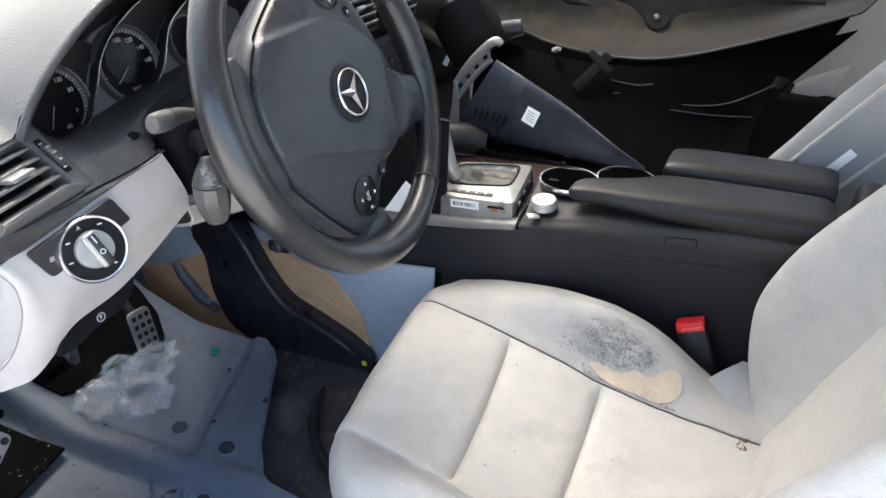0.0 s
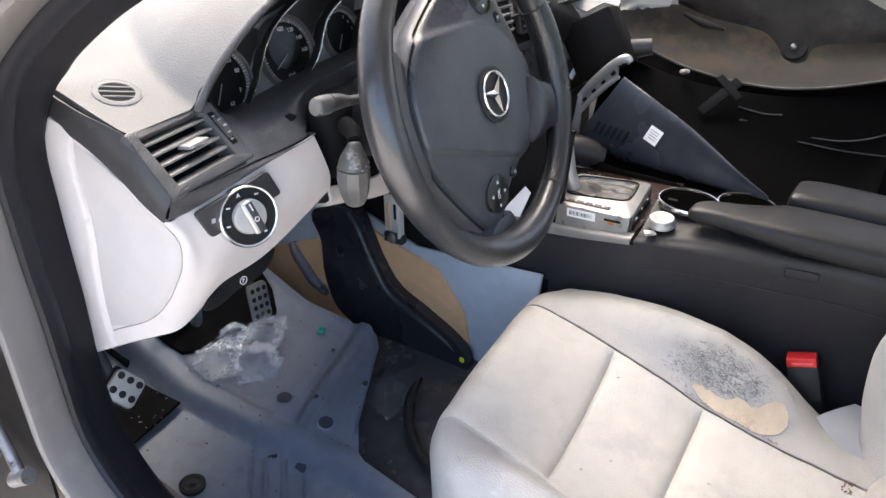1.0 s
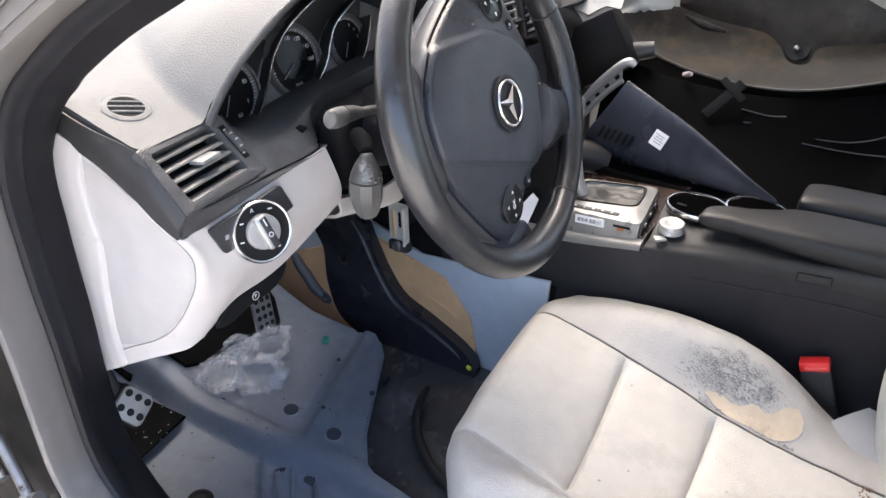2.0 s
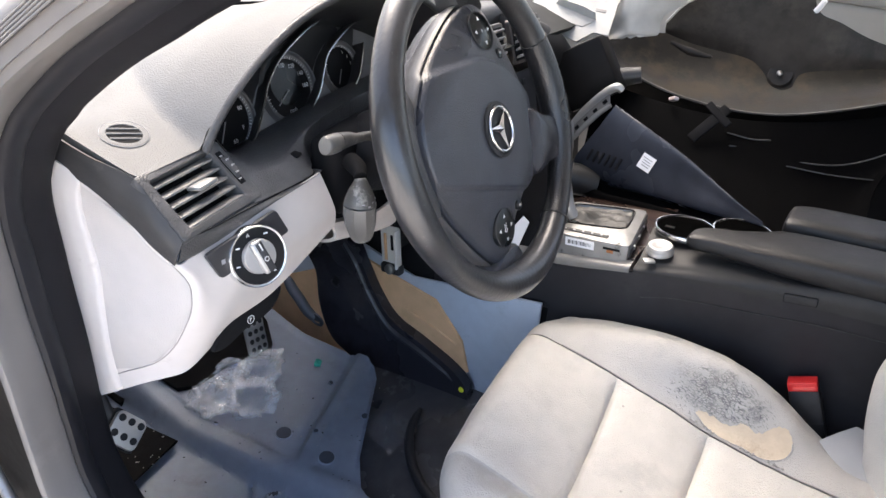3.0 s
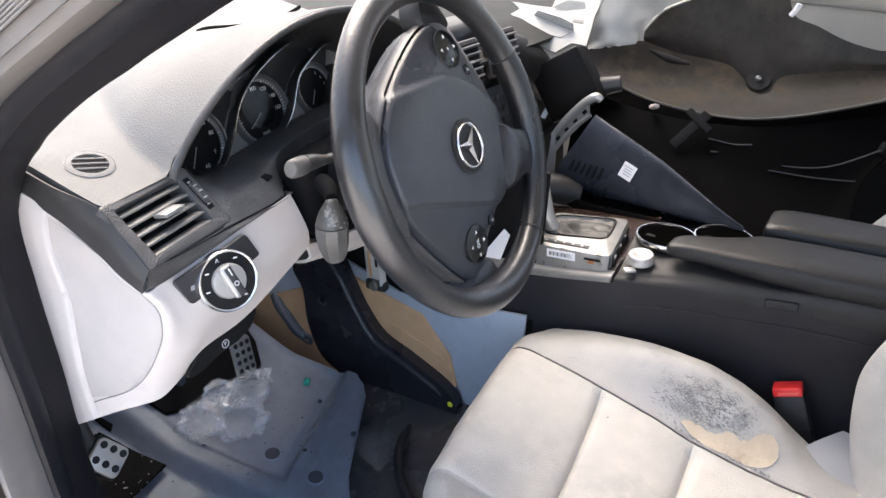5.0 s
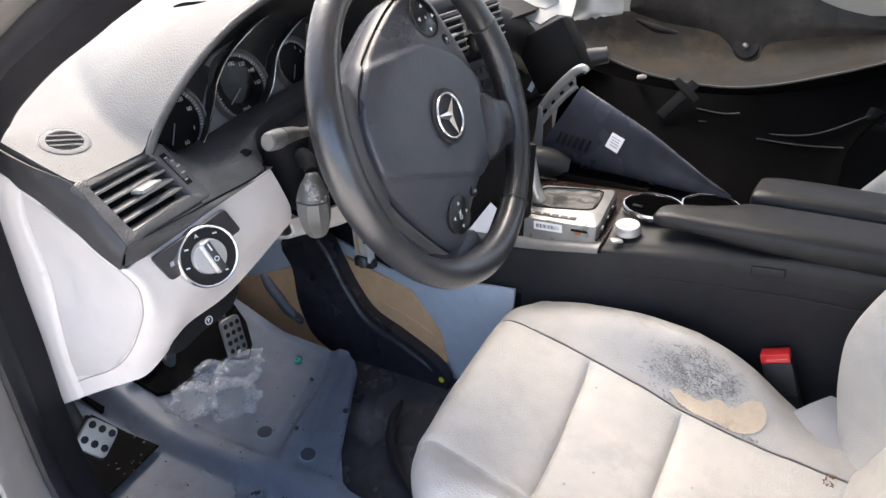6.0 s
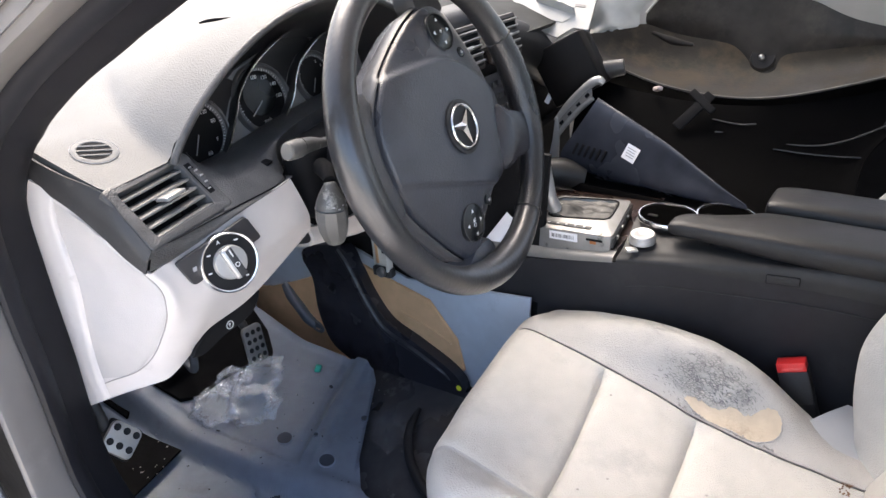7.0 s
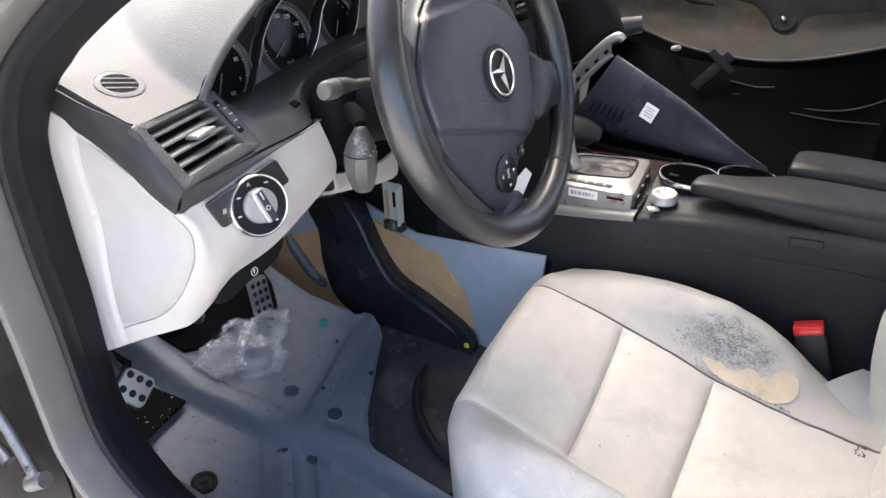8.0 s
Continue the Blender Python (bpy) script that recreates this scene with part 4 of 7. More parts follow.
part("hood_lip", bm, DASH_GREY, dash, "dark grey hood lip")

# off-white lower panel: outer end, its crease, the rounded corner and the face
LP = [[V(0.010, 0.699, 0.791), V(0.019, 0.678, 0.780), V(0.0215, 0.660, 0.7715), V(0.024, 0.635, 0.760), V(0.030, 0.577, 0.721), V(0.050, 0.571, 0.7195), V(0.085, 0.570, 0.725), V(0.150, 0.570, 0.737), V(0.226, 0.572, 0.748)],
      [V(0.006, 0.714, 0.765), V(0.0125, 0.683, 0.754), V(0.0203, 0.665, 0.745), V(0.027, 0.628, 0.728), V(0.041, 0.572, 0.700), V(0.060, 0.566, 0.699), V(0.095, 0.565, 0.704), V(0.157, 0.565, 0.713), V(0.235, 0.568, 0.724)],
      [V(0.006, 0.718, 0.690), V(0.0125, 0.659, 0.684), V(0.0224, 0.645, 0.6805), V(0.030, 0.612, 0.674), V(0.0455, 0.572, 0.668), V(0.066, 0.564, 0.668), V(0.102, 0.562, 0.673), V(0.165, 0.562, 0.686), V(0.243, 0.566, 0.702)],
      [V(0.006, 0.712, 0.612), V(0.0125, 0.650, 0.618), V(0.0217, 0.6395, 0.615), V(0.028, 0.622, 0.612), V(0.044, 0.590, 0.620), V(0.068, 0.572, 0.632), V(0.100, 0.568, 0.646), V(0.162, 0.569, 0.658), V(0.248, 0.569, 0.688)],
      [V(0.006, 0.693, 0.522), V(0.026, 0.645, 0.550), V(0.0310, 0.635, 0.555), V(0.037, 0.622, 0.561), V(0.052, 0.603, 0.571), V(0.071, 0.588, 0.595), V(0.092, 0.578, 0.620), V(0.156, 0.576, 0.631), V(0.251, 0.573, 0.674)]]
for r in LP:
    r[1] = r[1].lerp((r[0] + r[2]) / 2, 0.5)
    r[2] = r[2].lerp((r[1] + r[3]) / 2, 0.5)
bm = surface(LP, 8, 8, -0.003)
part("lower_panel", bm, PANEL_WHITE, dash, "off-white lower dashboard panel", angle=60)
# end cover: the outer end's own lid, standing a little proud behind a fine joint
fine = [spline(r, 16) for r in LP]
cols = [spline([r[j] for r in fine], 16) for j in range(len(fine[0]))]


def lerp_at(v, pairs):
    return float(np.interp(v, [q[1] for q in pairs], [q[0] for q in pairs]))


def on_panel(u, v, lift):
    """A point of the panel at column u and row v, lifted off its face."""
    i, j = min(int(v * 16), 63), min(int(u * 16), 127)
    a, fu, fv = cols[j][i], u * 16 - j, v * 16 - i
    du, dv = cols[j + 1][i] - a, cols[j][i + 1] - a
    n = du.cross(dv).normalized()
    if n.y > 0:
        n = -n
    return a + du * fu + dv * fv + n * lift


FRAME_UV = [(0.95, 0.0), (1.25, 0.4), (1.37, 0.8), (1.26, 1.4), (1.06, 2.2), (0.90, 2.9), (0.70, 3.44), (0.64, 3.70), (0.60, 4.0)]
EDGE_UV = [(3.72, 0.30), (3.98, 1.12), (3.95, 1.81), (3.92, 2.56), (3.74, 3.06), (3.19, 3.44), (2.20, 3.62), (1.12, 3.69), (0.66, 3.73)]
rows = []
for k in range(57):
    v = 0.30 + 3.36 * k / 56
    right, left = lerp_at(v, EDGE_UV), lerp_at(v, FRAME_UV) - 0.06
    rows.append([on_panel(left + (right - left) * i / 28, v, 0.0003 if i == 28 else 0.0012 * min(1, i / 16)) for i in range(29)])
bm = bmesh.new()
grid(bm, rows)
part("side_cover", bm, PANEL_COVER, dash, "matt grained off-white end cover", angle=60)
rows = []
for k in range(65):
    v = 3.98 * k / 64
    e, fade = lerp_at(v, FRAME_UV), smooth(-0.2, 0.9, v)
    rows.append([on_panel(u, v, h) for u, h in [(0.02 + (e - 0.10) * i / 10, (0.0008 + 0.0032 * min(1, i / 6)) * fade) for i in range(11)] + [(e - 0.03, 0.0032 * fade), (e + 0.01, 0.0012 * fade), (e + 0.03, -0.0004)]])
bm = bmesh.new()
grid(bm, rows)
part("end_frame", bm, PANEL_WHITE, dash, "off-white end frame, a little proud", angle=50)
bm = bmesh.new()
tube(bm, [on_panel(p.x + 0.012, p.y + 0.012, 0.0004) for p in spline([(u, v, 0) for u, v in EDGE_UV], 4)], 0.0007, 6, 2)
part("cover_joint", bm, SEAM, dash)
bm = surface([[V(0.256, 0.584, 0.672), V(0.30, 0.59, 0.660), V(0.35, 0.59, 0.652), V(0.40, 0.60, 0.650)],
              [V(0.262, 0.592, 0.645), V(0.32, 0.60, 0.628), V(0.36, 0.60, 0.618), V(0.41, 0.61, 0.605)],
              [V(0.28, 0.70, 0.610), V(0.33, 0.70, 0.60), V(0.38, 0.70, 0.59), V(0.42, 0.70, 0.58)]], 5, 5, 0.004)
part("knee_panel", bm, PANEL_WHITE, dash)
# dark trim round the outer end, below the cream top
bm = surface([[V(0.015, 0.700, 0.8145), V(0.021, 0.66, 0.803), V(0.0325, 0.6145, 0.790), V(0.033, 0.588, 0.768), V(0.036, 0.562, 0.744)],
              [V(0.0135, 0.702, 0.803), V(0.019, 0.658, 0.789), V(0.026, 0.613, 0.772), V(0.027, 0.588, 0.755), V(0.031, 0.565, 0.732)],
              [V(0.014, 0.703, 0.786), V(0.0215, 0.658, 0.768), V(0.0255, 0.618, 0.747), V(0.028, 0.594, 0.731), V(0.032, 0.572, 0.7185)]], 6, 6, 0.002)
part("end_trim", bm, BLACK_TRIM, dash, "dark grey end trim of the dashboard")
VM = basis((0.0845, 0.5955, 0.769), (0.077, 0.013, 0.003), (-0.002, 0.041, 0.0365))
VW, VH = 0.0395, 0.0275


def ring_loops(bm, loops):
    """Bridges closed loops of equal count, one after another."""
    grid(bm, loops, loop_u=True)
    return bm


def rounded(w, h, r, k=4):
    """A rounded rectangle as a list of (x, y)."""
    pts = []
    for cx, cy, a0 in ((w - r, h - r, 0), (-w + r, h - r, 90), (-w + r, -h + r, 180), (w - r, -h + r, 270)):
        pts += [(cx + r * math.cos(radians(a0 + 90 * i / k)), cy + r * math.sin(radians(a0 + 90 * i / k))) for i in range(k + 1)]
    return pts


inner = rounded(VW, VH, 0.003)
# surround: a flat face with rounded edges, wider on the side of the little wheel
outer = []
for cx, cy, a0 in ((0.0545, 0.0305, 0), (-0.0470, 0.0330, 90), (-0.0510, -0.0310, 180), (0.0545, -0.0335, 270)):
    outer += [(cx + 0.0045 * math.cos(radians(a0 + 22.5 * i)), cy + 0.0045 * math.sin(radians(a0 + 22.5 * i))) for i in range(5)]
bm = bmesh.new()
ring_loops(bm, [[VM @ V(x * 1.03, y * 1.04, -0.012) for x, y in outer], [VM @ V(x, y, -0.0016) for x, y in outer], [VM @ V(x * 0.985, y * 0.98, 0.0006) for x, y in outer], [VM @ V(x * 0.955, y * 0.95, 0.0012) for x, y in outer],
                [VM @ V(x * 1.02, y * 1.03, 0.0012) for x, y in inner], [VM @ V(x, y, 0.0) for x, y in inner], [VM @ V(x * 0.98, y * 0.97, -0.02) for x, y in inner]])
part("vent_surround", bm, DASH_GREY, dash, "dark grey textured vent surround", angle=50)
bm = bmesh.new()
box(bm, (2 * VW, 2 * VH, 0.002), VM @ pose(0, 0, -0.021))
vent = part("vent", bm, BLACK_DEEP, dash)
for k in range(5):
    y = VH * (-0.84 + 0.42 * k)
    part("slat", box(bmesh.new(), (2 * VW * 0.985, 0.0026, 0.014), VM @ pose(0, y, -0.0065, 34, 0, 0), 0.0008), SLAT, vent)
part("vent_tab", box(bmesh.new(), (0.026, 0.0045, 0.018), VM @ pose(0.005, 0.002, 0.002, 34, 0, 0), 0.0015), SATIN, vent, "silver vent tab")
part("divider", box(bmesh.new(), (0.002, 2 * VH * 0.95, 0.004), VM @ pose(0.016, 0, -0.016), 0.0005), BLACK_DEEP, vent)
bm = bmesh.new()
WV = VM @ pose(VW + 0.0085, 0.003, -0.0155, 0, 90, 0)
lathe(bm, [(0.0, -0.003), (0.021, -0.003), (0.022, 0.0), (0.021, 0.003), (0.0, 0.003)], WV, 40, False)
part("wheel_slot", box(bmesh.new(), (0.0085, 0.040, 0.004), VM @ pose(VW + 0.0085, 0.003, -0.0002), 0.0012), BLACK_DEEP, dash)
wheelie = part("vent_wheel", bm, DASH_GREY, dash)
for k in range(7):
    a = radians(-60 + 20 * k)
    part("rib", box(bmesh.new(), (0.0016, 0.0016, 0.004), WV @ pose(0.0222 * math.cos(math.pi + a), 0.0222 * math.sin(math.pi + a), 0, 0, 0, 0), 0.0003), SATIN, wheelie)
# round demister vent in the top
RV = basis((0.0655, 0.6715, dash_z(0.0655, 0.6715) + 0.0008), (1, 0, 0), (0, 1, 0.29))
bm = bmesh.new()
lathe(bm, [(0.0218, -0.002), (0.0218, 0.0002), (0.0212, 0.0005), (0.0165, 0.0006), (0.0156, -0.0006)], RV, 40, False)
rvent = part("round_vent", bm, DASH_CREAM, dash)
part("well", lathe(bmesh.new(), [(0.0162, 0.0001), (0.0, 0.0001)], RV, 32, False), BLACK_DEEP, rvent)
part("joint", lathe(bmesh.new(), [(0.0218, -0.0010), (0.0221, 0.0004), (0.0225, 0.0002)], RV, 40, False), INK_GREY, rvent)
for k in range(3):
    y = -0.0085 + 0.0082 * k
    w = 2 * math.sqrt(0.0163 ** 2 - y * y)
    part("slat", box(bmesh.new(), (w, 0.0022, 0.0016), RV @ pose(0, 0, 0.0006, 0, 0, -27) @ pose(0, y, 0), 0.0007), DASH_CREAM, rvent)
# shelf below the instruments, running on from the vent, and the grained band under it
bm = surface([[V(0.139, 0.630, 0.7945), V(0.20, 0.690, 0.750), V(0.33, 0.690, 0.772), V(0.46, 0.688, 0.788), V(0.60, 0.68, 0.795)],
              [V(0.140, 0.612, 0.7785), V(0.20, 0.648, 0.763), V(0.33, 0.650, 0.781), V(0.46, 0.648, 0.794), V(0.60, 0.64, 0.80)],
              [V(0.140, 0.592, 0.7600), V(0.205, 0.604, 0.7635), V(0.250, 0.620, 0.770), V(0.33, 0.636, 0.779), V(0.60, 0.64, 0.798)],
              [V(0.132, 0.5735, 0.7440), V(0.212, 0.5800, 0.7440), V(0.240, 0.596, 0.747), V(0.290, 0.632, 0.736), V(0.56, 0.640, 0.765)]], 6, 6)
part("knee_trim", bm, DASH_GREY, dash, "dark grey grained trim below the instruments")
band = [V(0.034, 0.5635, 0.7440), V(0.070, 0.5655, 0.7425), V(0.110, 0.5695, 0.7425), V(0.160, 0.5745, 0.7425), V(0.219, 0.5800, 0.7425), V(0.234, 0.588, 0.744)]
low = [V(0.034, 0.5715, 0.7195), V(0.055, 0.5695, 0.7215), V(0.088, 0.5685, 0.7265), V(0.145, 0.5685, 0.7375), V(0.224, 0.5715, 0.7478), V(0.232, 0.582, 0.748)]
bm = surface([[p + V(0, 0.006, 0.0012) for p in band], band, [p * 0.5 + q * 0.5 + V(0, -0.0022, 0.0008) for p, q in zip(band, low)], low, [q + V(0, 0.006, -0.002) for q in low]], 6, 4)
part("grained_band", bm, DASH_GREY, dash, "black grained band above the white panel", angle=60)
bm = bmesh.new()
tube(bm, [p + V(0, -0.0002, 0.0008) for p in band], 0.0008, 6)
part("trim_joint", bm, BLACK_DEEP, dash)
part("panel_lug", box(bmesh.new(), (0.012, 0.010, 0.004), pose(0.222, 0.603, 0.762, 10, 0, 20), 0.0015), BLACK_DEEP, dash)
# instrument cluster
mouth = [V(x, 0.6195, dash_z(x, 0.6205) - 0.0075) for x in (0.117, 0.123, 0.140, 0.19, 0.27, 0.36, 0.45, 0.53, 0.58, 0.597, 0.603)]
inside = [V(0.36 + (p.x - 0.36) * 0.90, 0.655, 0.79 + (p.z - 0.79) * 0.86) for p in mouth]
deep = [V(0.36 + (p.x - 0.36) * 0.80, 0.725, 0.775 + (p.z - 0.79) * 0.72) for p in mouth]
back = [V(0.36 + (p.x - 0.36) * 0.78, 0.728, 0.775) for p in mouth]
bm = surface([mouth, inside, deep, back], 5, 5)
part("hood_lining", bm, BLACK_TRIM, dash)
CLM = basis((0.325, 0.708, 0.79), (1, 0, 0), (0, 0.32, 0.95))
part("cluster_panel", prism(bmesh.new(), [(-0.165, -0.075), (0.20, -0.075), (0.20, 0.045), (0.14, 0.066), (0.05, 0.066), (-0.03, 0.046), (-0.10, 0.008), (-0.15, -0.035)], 0.01, CLM @ pose(0, 0, -0.010), 0.002), CLUSTER_FACE, dash, "satin dark grey instrument panel")
# flat dark patches on the panel, painted for the visors' shade round the three dials
for well in ([(-0.120, -0.051), (-0.104, -0.0465), (-0.082, -0.029), (-0.0697, -0.0087), (-0.0536, 0.0132), (-0.036, 0.0306), (-0.06, 0.042), (-0.11, 0.034), (-0.16, 0.0), (-0.15, -0.04)],
             [(-0.0095, -0.0400), (0.007, -0.0335), (0.0282, -0.0084), (0.0402, 0.0092), (0.0542, 0.0265), (0.0754, 0.0429), (0.110, 0.0589), (0.07, 0.070), (0.0287, 0.0625), (0.0, 0.0510), (-0.036, 0.0300), (-0.049, 0.008), (-0.044, -0.018), (-0.028, -0.038)],
             [(0.084, -0.0245), (0.103, -0.0126), (0.1208, 0.015), (0.1423, 0.0613), (0.1127, 0.0575), (0.0754, 0.0415), (0.062, 0.020), (0.063, -0.002), (0.072, -0.019)]):
    part("dial_shade", prism(bmesh.new(), outline(well, 4), 0.0012, CLM @ pose(0, 0, 0.0003), 0.0004), CLUSTER, dash)
# flowing visors that divide the dials, each with a chrome edge
for line in ([(0.055, 0.0741), (0.020, 0.063), (-0.015, 0.0472), (-0.038, 0.033), (-0.058, 0.0147), (-0.070, -0.003), (-0.083, -0.0203), (-0.095, -0.0356), (-0.111, -0.0467)],
             [(0.138, 0.0657), (0.106, 0.0588), (0.073, 0.044), (0.052, 0.0314), (0.039, 0.0156), (0.026, -0.004), (0.013, -0.017), (-0.004, -0.030)],
             [(0.125, 0.0355), (0.114, 0.0147), (0.103, -0.0025), (0.088, -0.0165), (0.074, -0.0224)]):
    edge = [CLM @ V(x, y, 0.028) for x, y in line]
    visor = part("visor", surface([edge, [CLM @ V(x + 0.006, y - 0.001, 0.012) for x, y in line], [CLM @ V(x + 0.009, y - 0.002, -0.008) for x, y in line]], 4, 4), CLUSTER, dash)
    part("chrome_edge", tube(bmesh.new(), edge, [0.0003] + [0.0011] * (len(edge) - 2) + [0.0003], 8, 4), CHROME, visor)
for cx, cy, r, texts in ((-0.113, -0.012, 0.040, (("120", 52), ("80", 18), ("F", -30), ("60", -75))), (-0.005, 0.002, 0.0425, (("120", 62), ("140", 30), ("160", -2), ("100", 95), ("mph", -92))), (0.096, 0.009, 0.0325, (("5", 62), ("6", 36), ("7", 8), ("8", -25)))):
    m = CLM @ pose(cx, cy, 0.0055)
    bm = bmesh.new()
    lathe(bm, [(r + 0.0035, -0.005), (r + 0.0030, 0.0015), (r + 0.0018, 0.0030), (r + 0.0004, 0.0022), (r - 0.001, -0.003)], m, 56, False)
    g = part("gauge", bm, GAUGE_RIM, dash)
    part("dial", lathe(bmesh.new(), [(r, -0.003), (0.0, -0.003)], m, 56, False), GLASSY, g)
    bm = bmesh.new()
    lathe(bm, [(r * 0.97, -0.0012), (r * 0.965, 0.0), (r * 0.86, -0.0016), (r * 0.855, -0.0026)], m, 56, False)
    part("tick_ring", bm, DIAL_RING, g)
    bm = bmesh.new()
    for k in range(45):
        a = -50 + 6 * k
        box(bm, (r * (0.07 if k % 5 else 0.13), 0.0005 if k % 5 else 0.0009, 0.0003), m @ pose(0, 0, -0.0008, 0, 0, a) @ pose(r * 0.90, 0, 0))
    part("ticks", bm, INK, g, smooth=False)
    for body, a in texts:
        rr = r * (0.68 if body not in ("mph",) else 0.62)
        lettering(body, r * 0.17, m @ pose(rr * math.cos(radians(a)), rr * math.sin(radians(a)), -0.0027), INK, g, "numeral")
    bm = bmesh.new()
    box(bm, (r * 0.62, 0.0012, 0.0008), m @ pose(0, 0, 0, 0, 0, 240 if r < 0.041 else 215) @ pose(r * 0.36, 0, -0.001))
    part("needle", bm, INK_GREY, g, smooth=False)
    if r > 0.041:
        part("screen", lathe(bmesh.new(), [(r * 0.60, -0.0026), (0.0, -0.0026)], m @ pose(-0.002, 0.006, 0), 40, False), SCREEN, g)
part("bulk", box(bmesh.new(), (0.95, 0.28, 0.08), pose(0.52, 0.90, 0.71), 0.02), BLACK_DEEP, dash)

# headlamp switch on the lower panel
SM = basis((0.1115, 0.5545, 0.7005), (1, -0.26, -0.06), (0.12, 0.30, 1))
switch = thing("headlamp_switch", "round headlamp switch with chrome ring and silver knob", "light switch", (0.119, 0.57, 0.66))
FACE = basis((0.110, 0.5640, 0.710), (1, 0, 0), (0, 0, 1))


def skewed(points, r, k=3):
    """A four-cornered outline with rounded corners."""
    out = []
    for i, p in enumerate(points):
        p, a, b = Vector(p), Vector(points[i - 1]), Vector(points[(i + 1) % 4])
        s, e = p + (a - p).normalized() * r, p + (b - p).normalized() * r
        out += [tuple(s * (1 - t) ** 2 + p * 2 * t * (1 - t) + e * t * t) for t in (j / k for j in range(k + 1))]
    return out


for name, q in (("key_plate", [(-0.054, 0.011), (-0.037, -0.0215), (0.006, -0.015), (-0.010, 0.018)]), ("cover_plate", [(0.000, 0.019), (0.018, -0.013), (0.055, -0.0055), (0.037, 0.0255)])):
    part(name, prism(bmesh.new(), skewed(q[::-1], 0.0045), 0.0035, FACE, 0.001), SWITCH_BLACK, switch)
part("key_mark", box(bmesh.new(), (0.0045, 0.005, 0.0004), FACE @ pose(-0.034, -0.0035, 0.0037), 0.0001), INK_GREY, switch)
bm = bmesh.new()
lathe(bm, [(0.0315, -0.008), (0.0315, 0.005), (0.0302, 0.0066), (0.0286, 0.0063), (0.0280, 0.0045)], SM, 56, False)
part("chrome_ring", bm, CHROME, switch)
part("dial", lathe(bmesh.new(), [(0.0284, 0.0048), (0.0, 0.0054)], SM, 48, False), GLASSY, switch)
bm = bmesh.new()
lathe(bm, [(0.0178, 0.005), (0.0174, 0.009), (0.0165, 0.0100), (0.0, 0.0104)], SM, 48, False)
turn = part("knob", bm, SATIN, switch)
part("grip", box(bmesh.new(), (0.0120, 0.0355, 0.008), SM @ pose(0, 0, 0.0125, 0, 0, 22), 0.003, 3), SATIN, turn)
part("grip_inlay", box(bmesh.new(), (0.0075, 0.0325, 0.001), SM @ pose(0.002, 0, 0.0166, 0, 0, 22), 0.0004), SWITCH_BLACK, turn)
part("pointer", box(bmesh.new(), (0.0012, 0.008, 0.0006), SM @ pose(-0.002, 0.0105, 0.0173, 0, 0, 22)), INK, turn)
part("ring_mark", lathe(bmesh.new(), [(0.0026, 0.0), (0.0026, 0.0004), (0.0018, 0.0004), (0.0018, 0.0)], SM @ pose(0.0025, -0.002, 0.0170), 20, False), INK, turn)
lettering("A", 0.0056, SM @ pose(-0.0080, 0.0222, 0.0056), INK, switch, "mark")
for k, (a, w) in enumerate(((62, 0.0045), (150, 0.004), (195, 0.004), (-50, 0.003))):
    part("mark", box(bmesh.new(), (w, 0.0015, 0.0004), SM @ pose(0.0235 * math.cos(radians(a)), 0.0235 * math.sin(radians(a)), 0.0056), 0.0001), INK, switch)
# parking brake release, a dark lens let into the panel's lower edge
handle = thing("parking_brake_release", "black parking brake release lever with white symbol", "brake release", (0.12, 0.58, 0.59))
PM = basis((0.115, 0.5830, 0.614), (1, 0, 0), (0, 0.1, 1))
part("grip", prism(bmesh.new(), outline([(-0.048, -0.015), (-0.020, 0.006), (0.014, 0.014), (0.052, 0.017), (0.046, 0.002), (0.028, -0.009), (-0.004, -0.012), (-0.032, -0.019)], 4), 0.005, PM, 0.0015), BLACK_DEEP, handle)
bm = bmesh.new()
lathe(bm, [(0.0048, 0.0), (0.0048, 0.0004), (0.0041, 0.0004), (0.0041, 0.0)], PM @ pose(0.004, -0.004, 0.0056, 0, 0, 0), 24, False)
part("symbol_ring", bm, INK, handle)
lettering("P", 0.0062, PM @ pose(0.004, -0.004, 0.0058, 0, 0, 8), INK, handle, "mark")

# ---- pedals ----
def pedal(name, label, m, w, h, dots, at):
    p = thing(name, label, "pedal", at)
    part("pad", prism(bmesh.new(), rounded(w / 2, h / 2, min(w, h) * 0.2), 0.006, m, 0.002), PEDAL, p)
    for dx, dy in dots:
        part("rubber_stud", lathe(bmesh.new(), [(0.0046, 0.004), (0.0046, 0.0068), (0.0036, 0.0076), (0.0, 0.0076)], m @ pose(dx, dy, 0), 14, False), RUBBER, p)
    return p


PB = basis((0.050, 0.738, 0.414), (1, -0.1, -0.15), (0.25, 0.55, 1.0))
PB = PB @ pose(0, 0, 0, 0, 0, 43)
pb = pedal("parking_brake_pedal", "small steel parking brake pedal with black rubber studs", PB, 0.040, 0.042, [(x, y) for x in (0.0115, -0.008) for y in (0.0135, 0.0, -0.0135)], (0.05, 0.74, 0.39))
part("backing", box(bmesh.new(), (0.043, 0.045, 0.010), PB @ pose(0, 0, -0.005), 0.003), RUBBER, pb)
part("arm", tube(bmesh.new(), [PB @ V(0, 0.01, -0.01), (0.045, 0.80, 0.50), (0.04, 0.86, 0.62)], 0.008, 10), BLACK_TRIM, pb)
AP = basis((0.409, 0.899, 0.286), (1, 0.02, -0.12), (0.10, 0.35, 1))
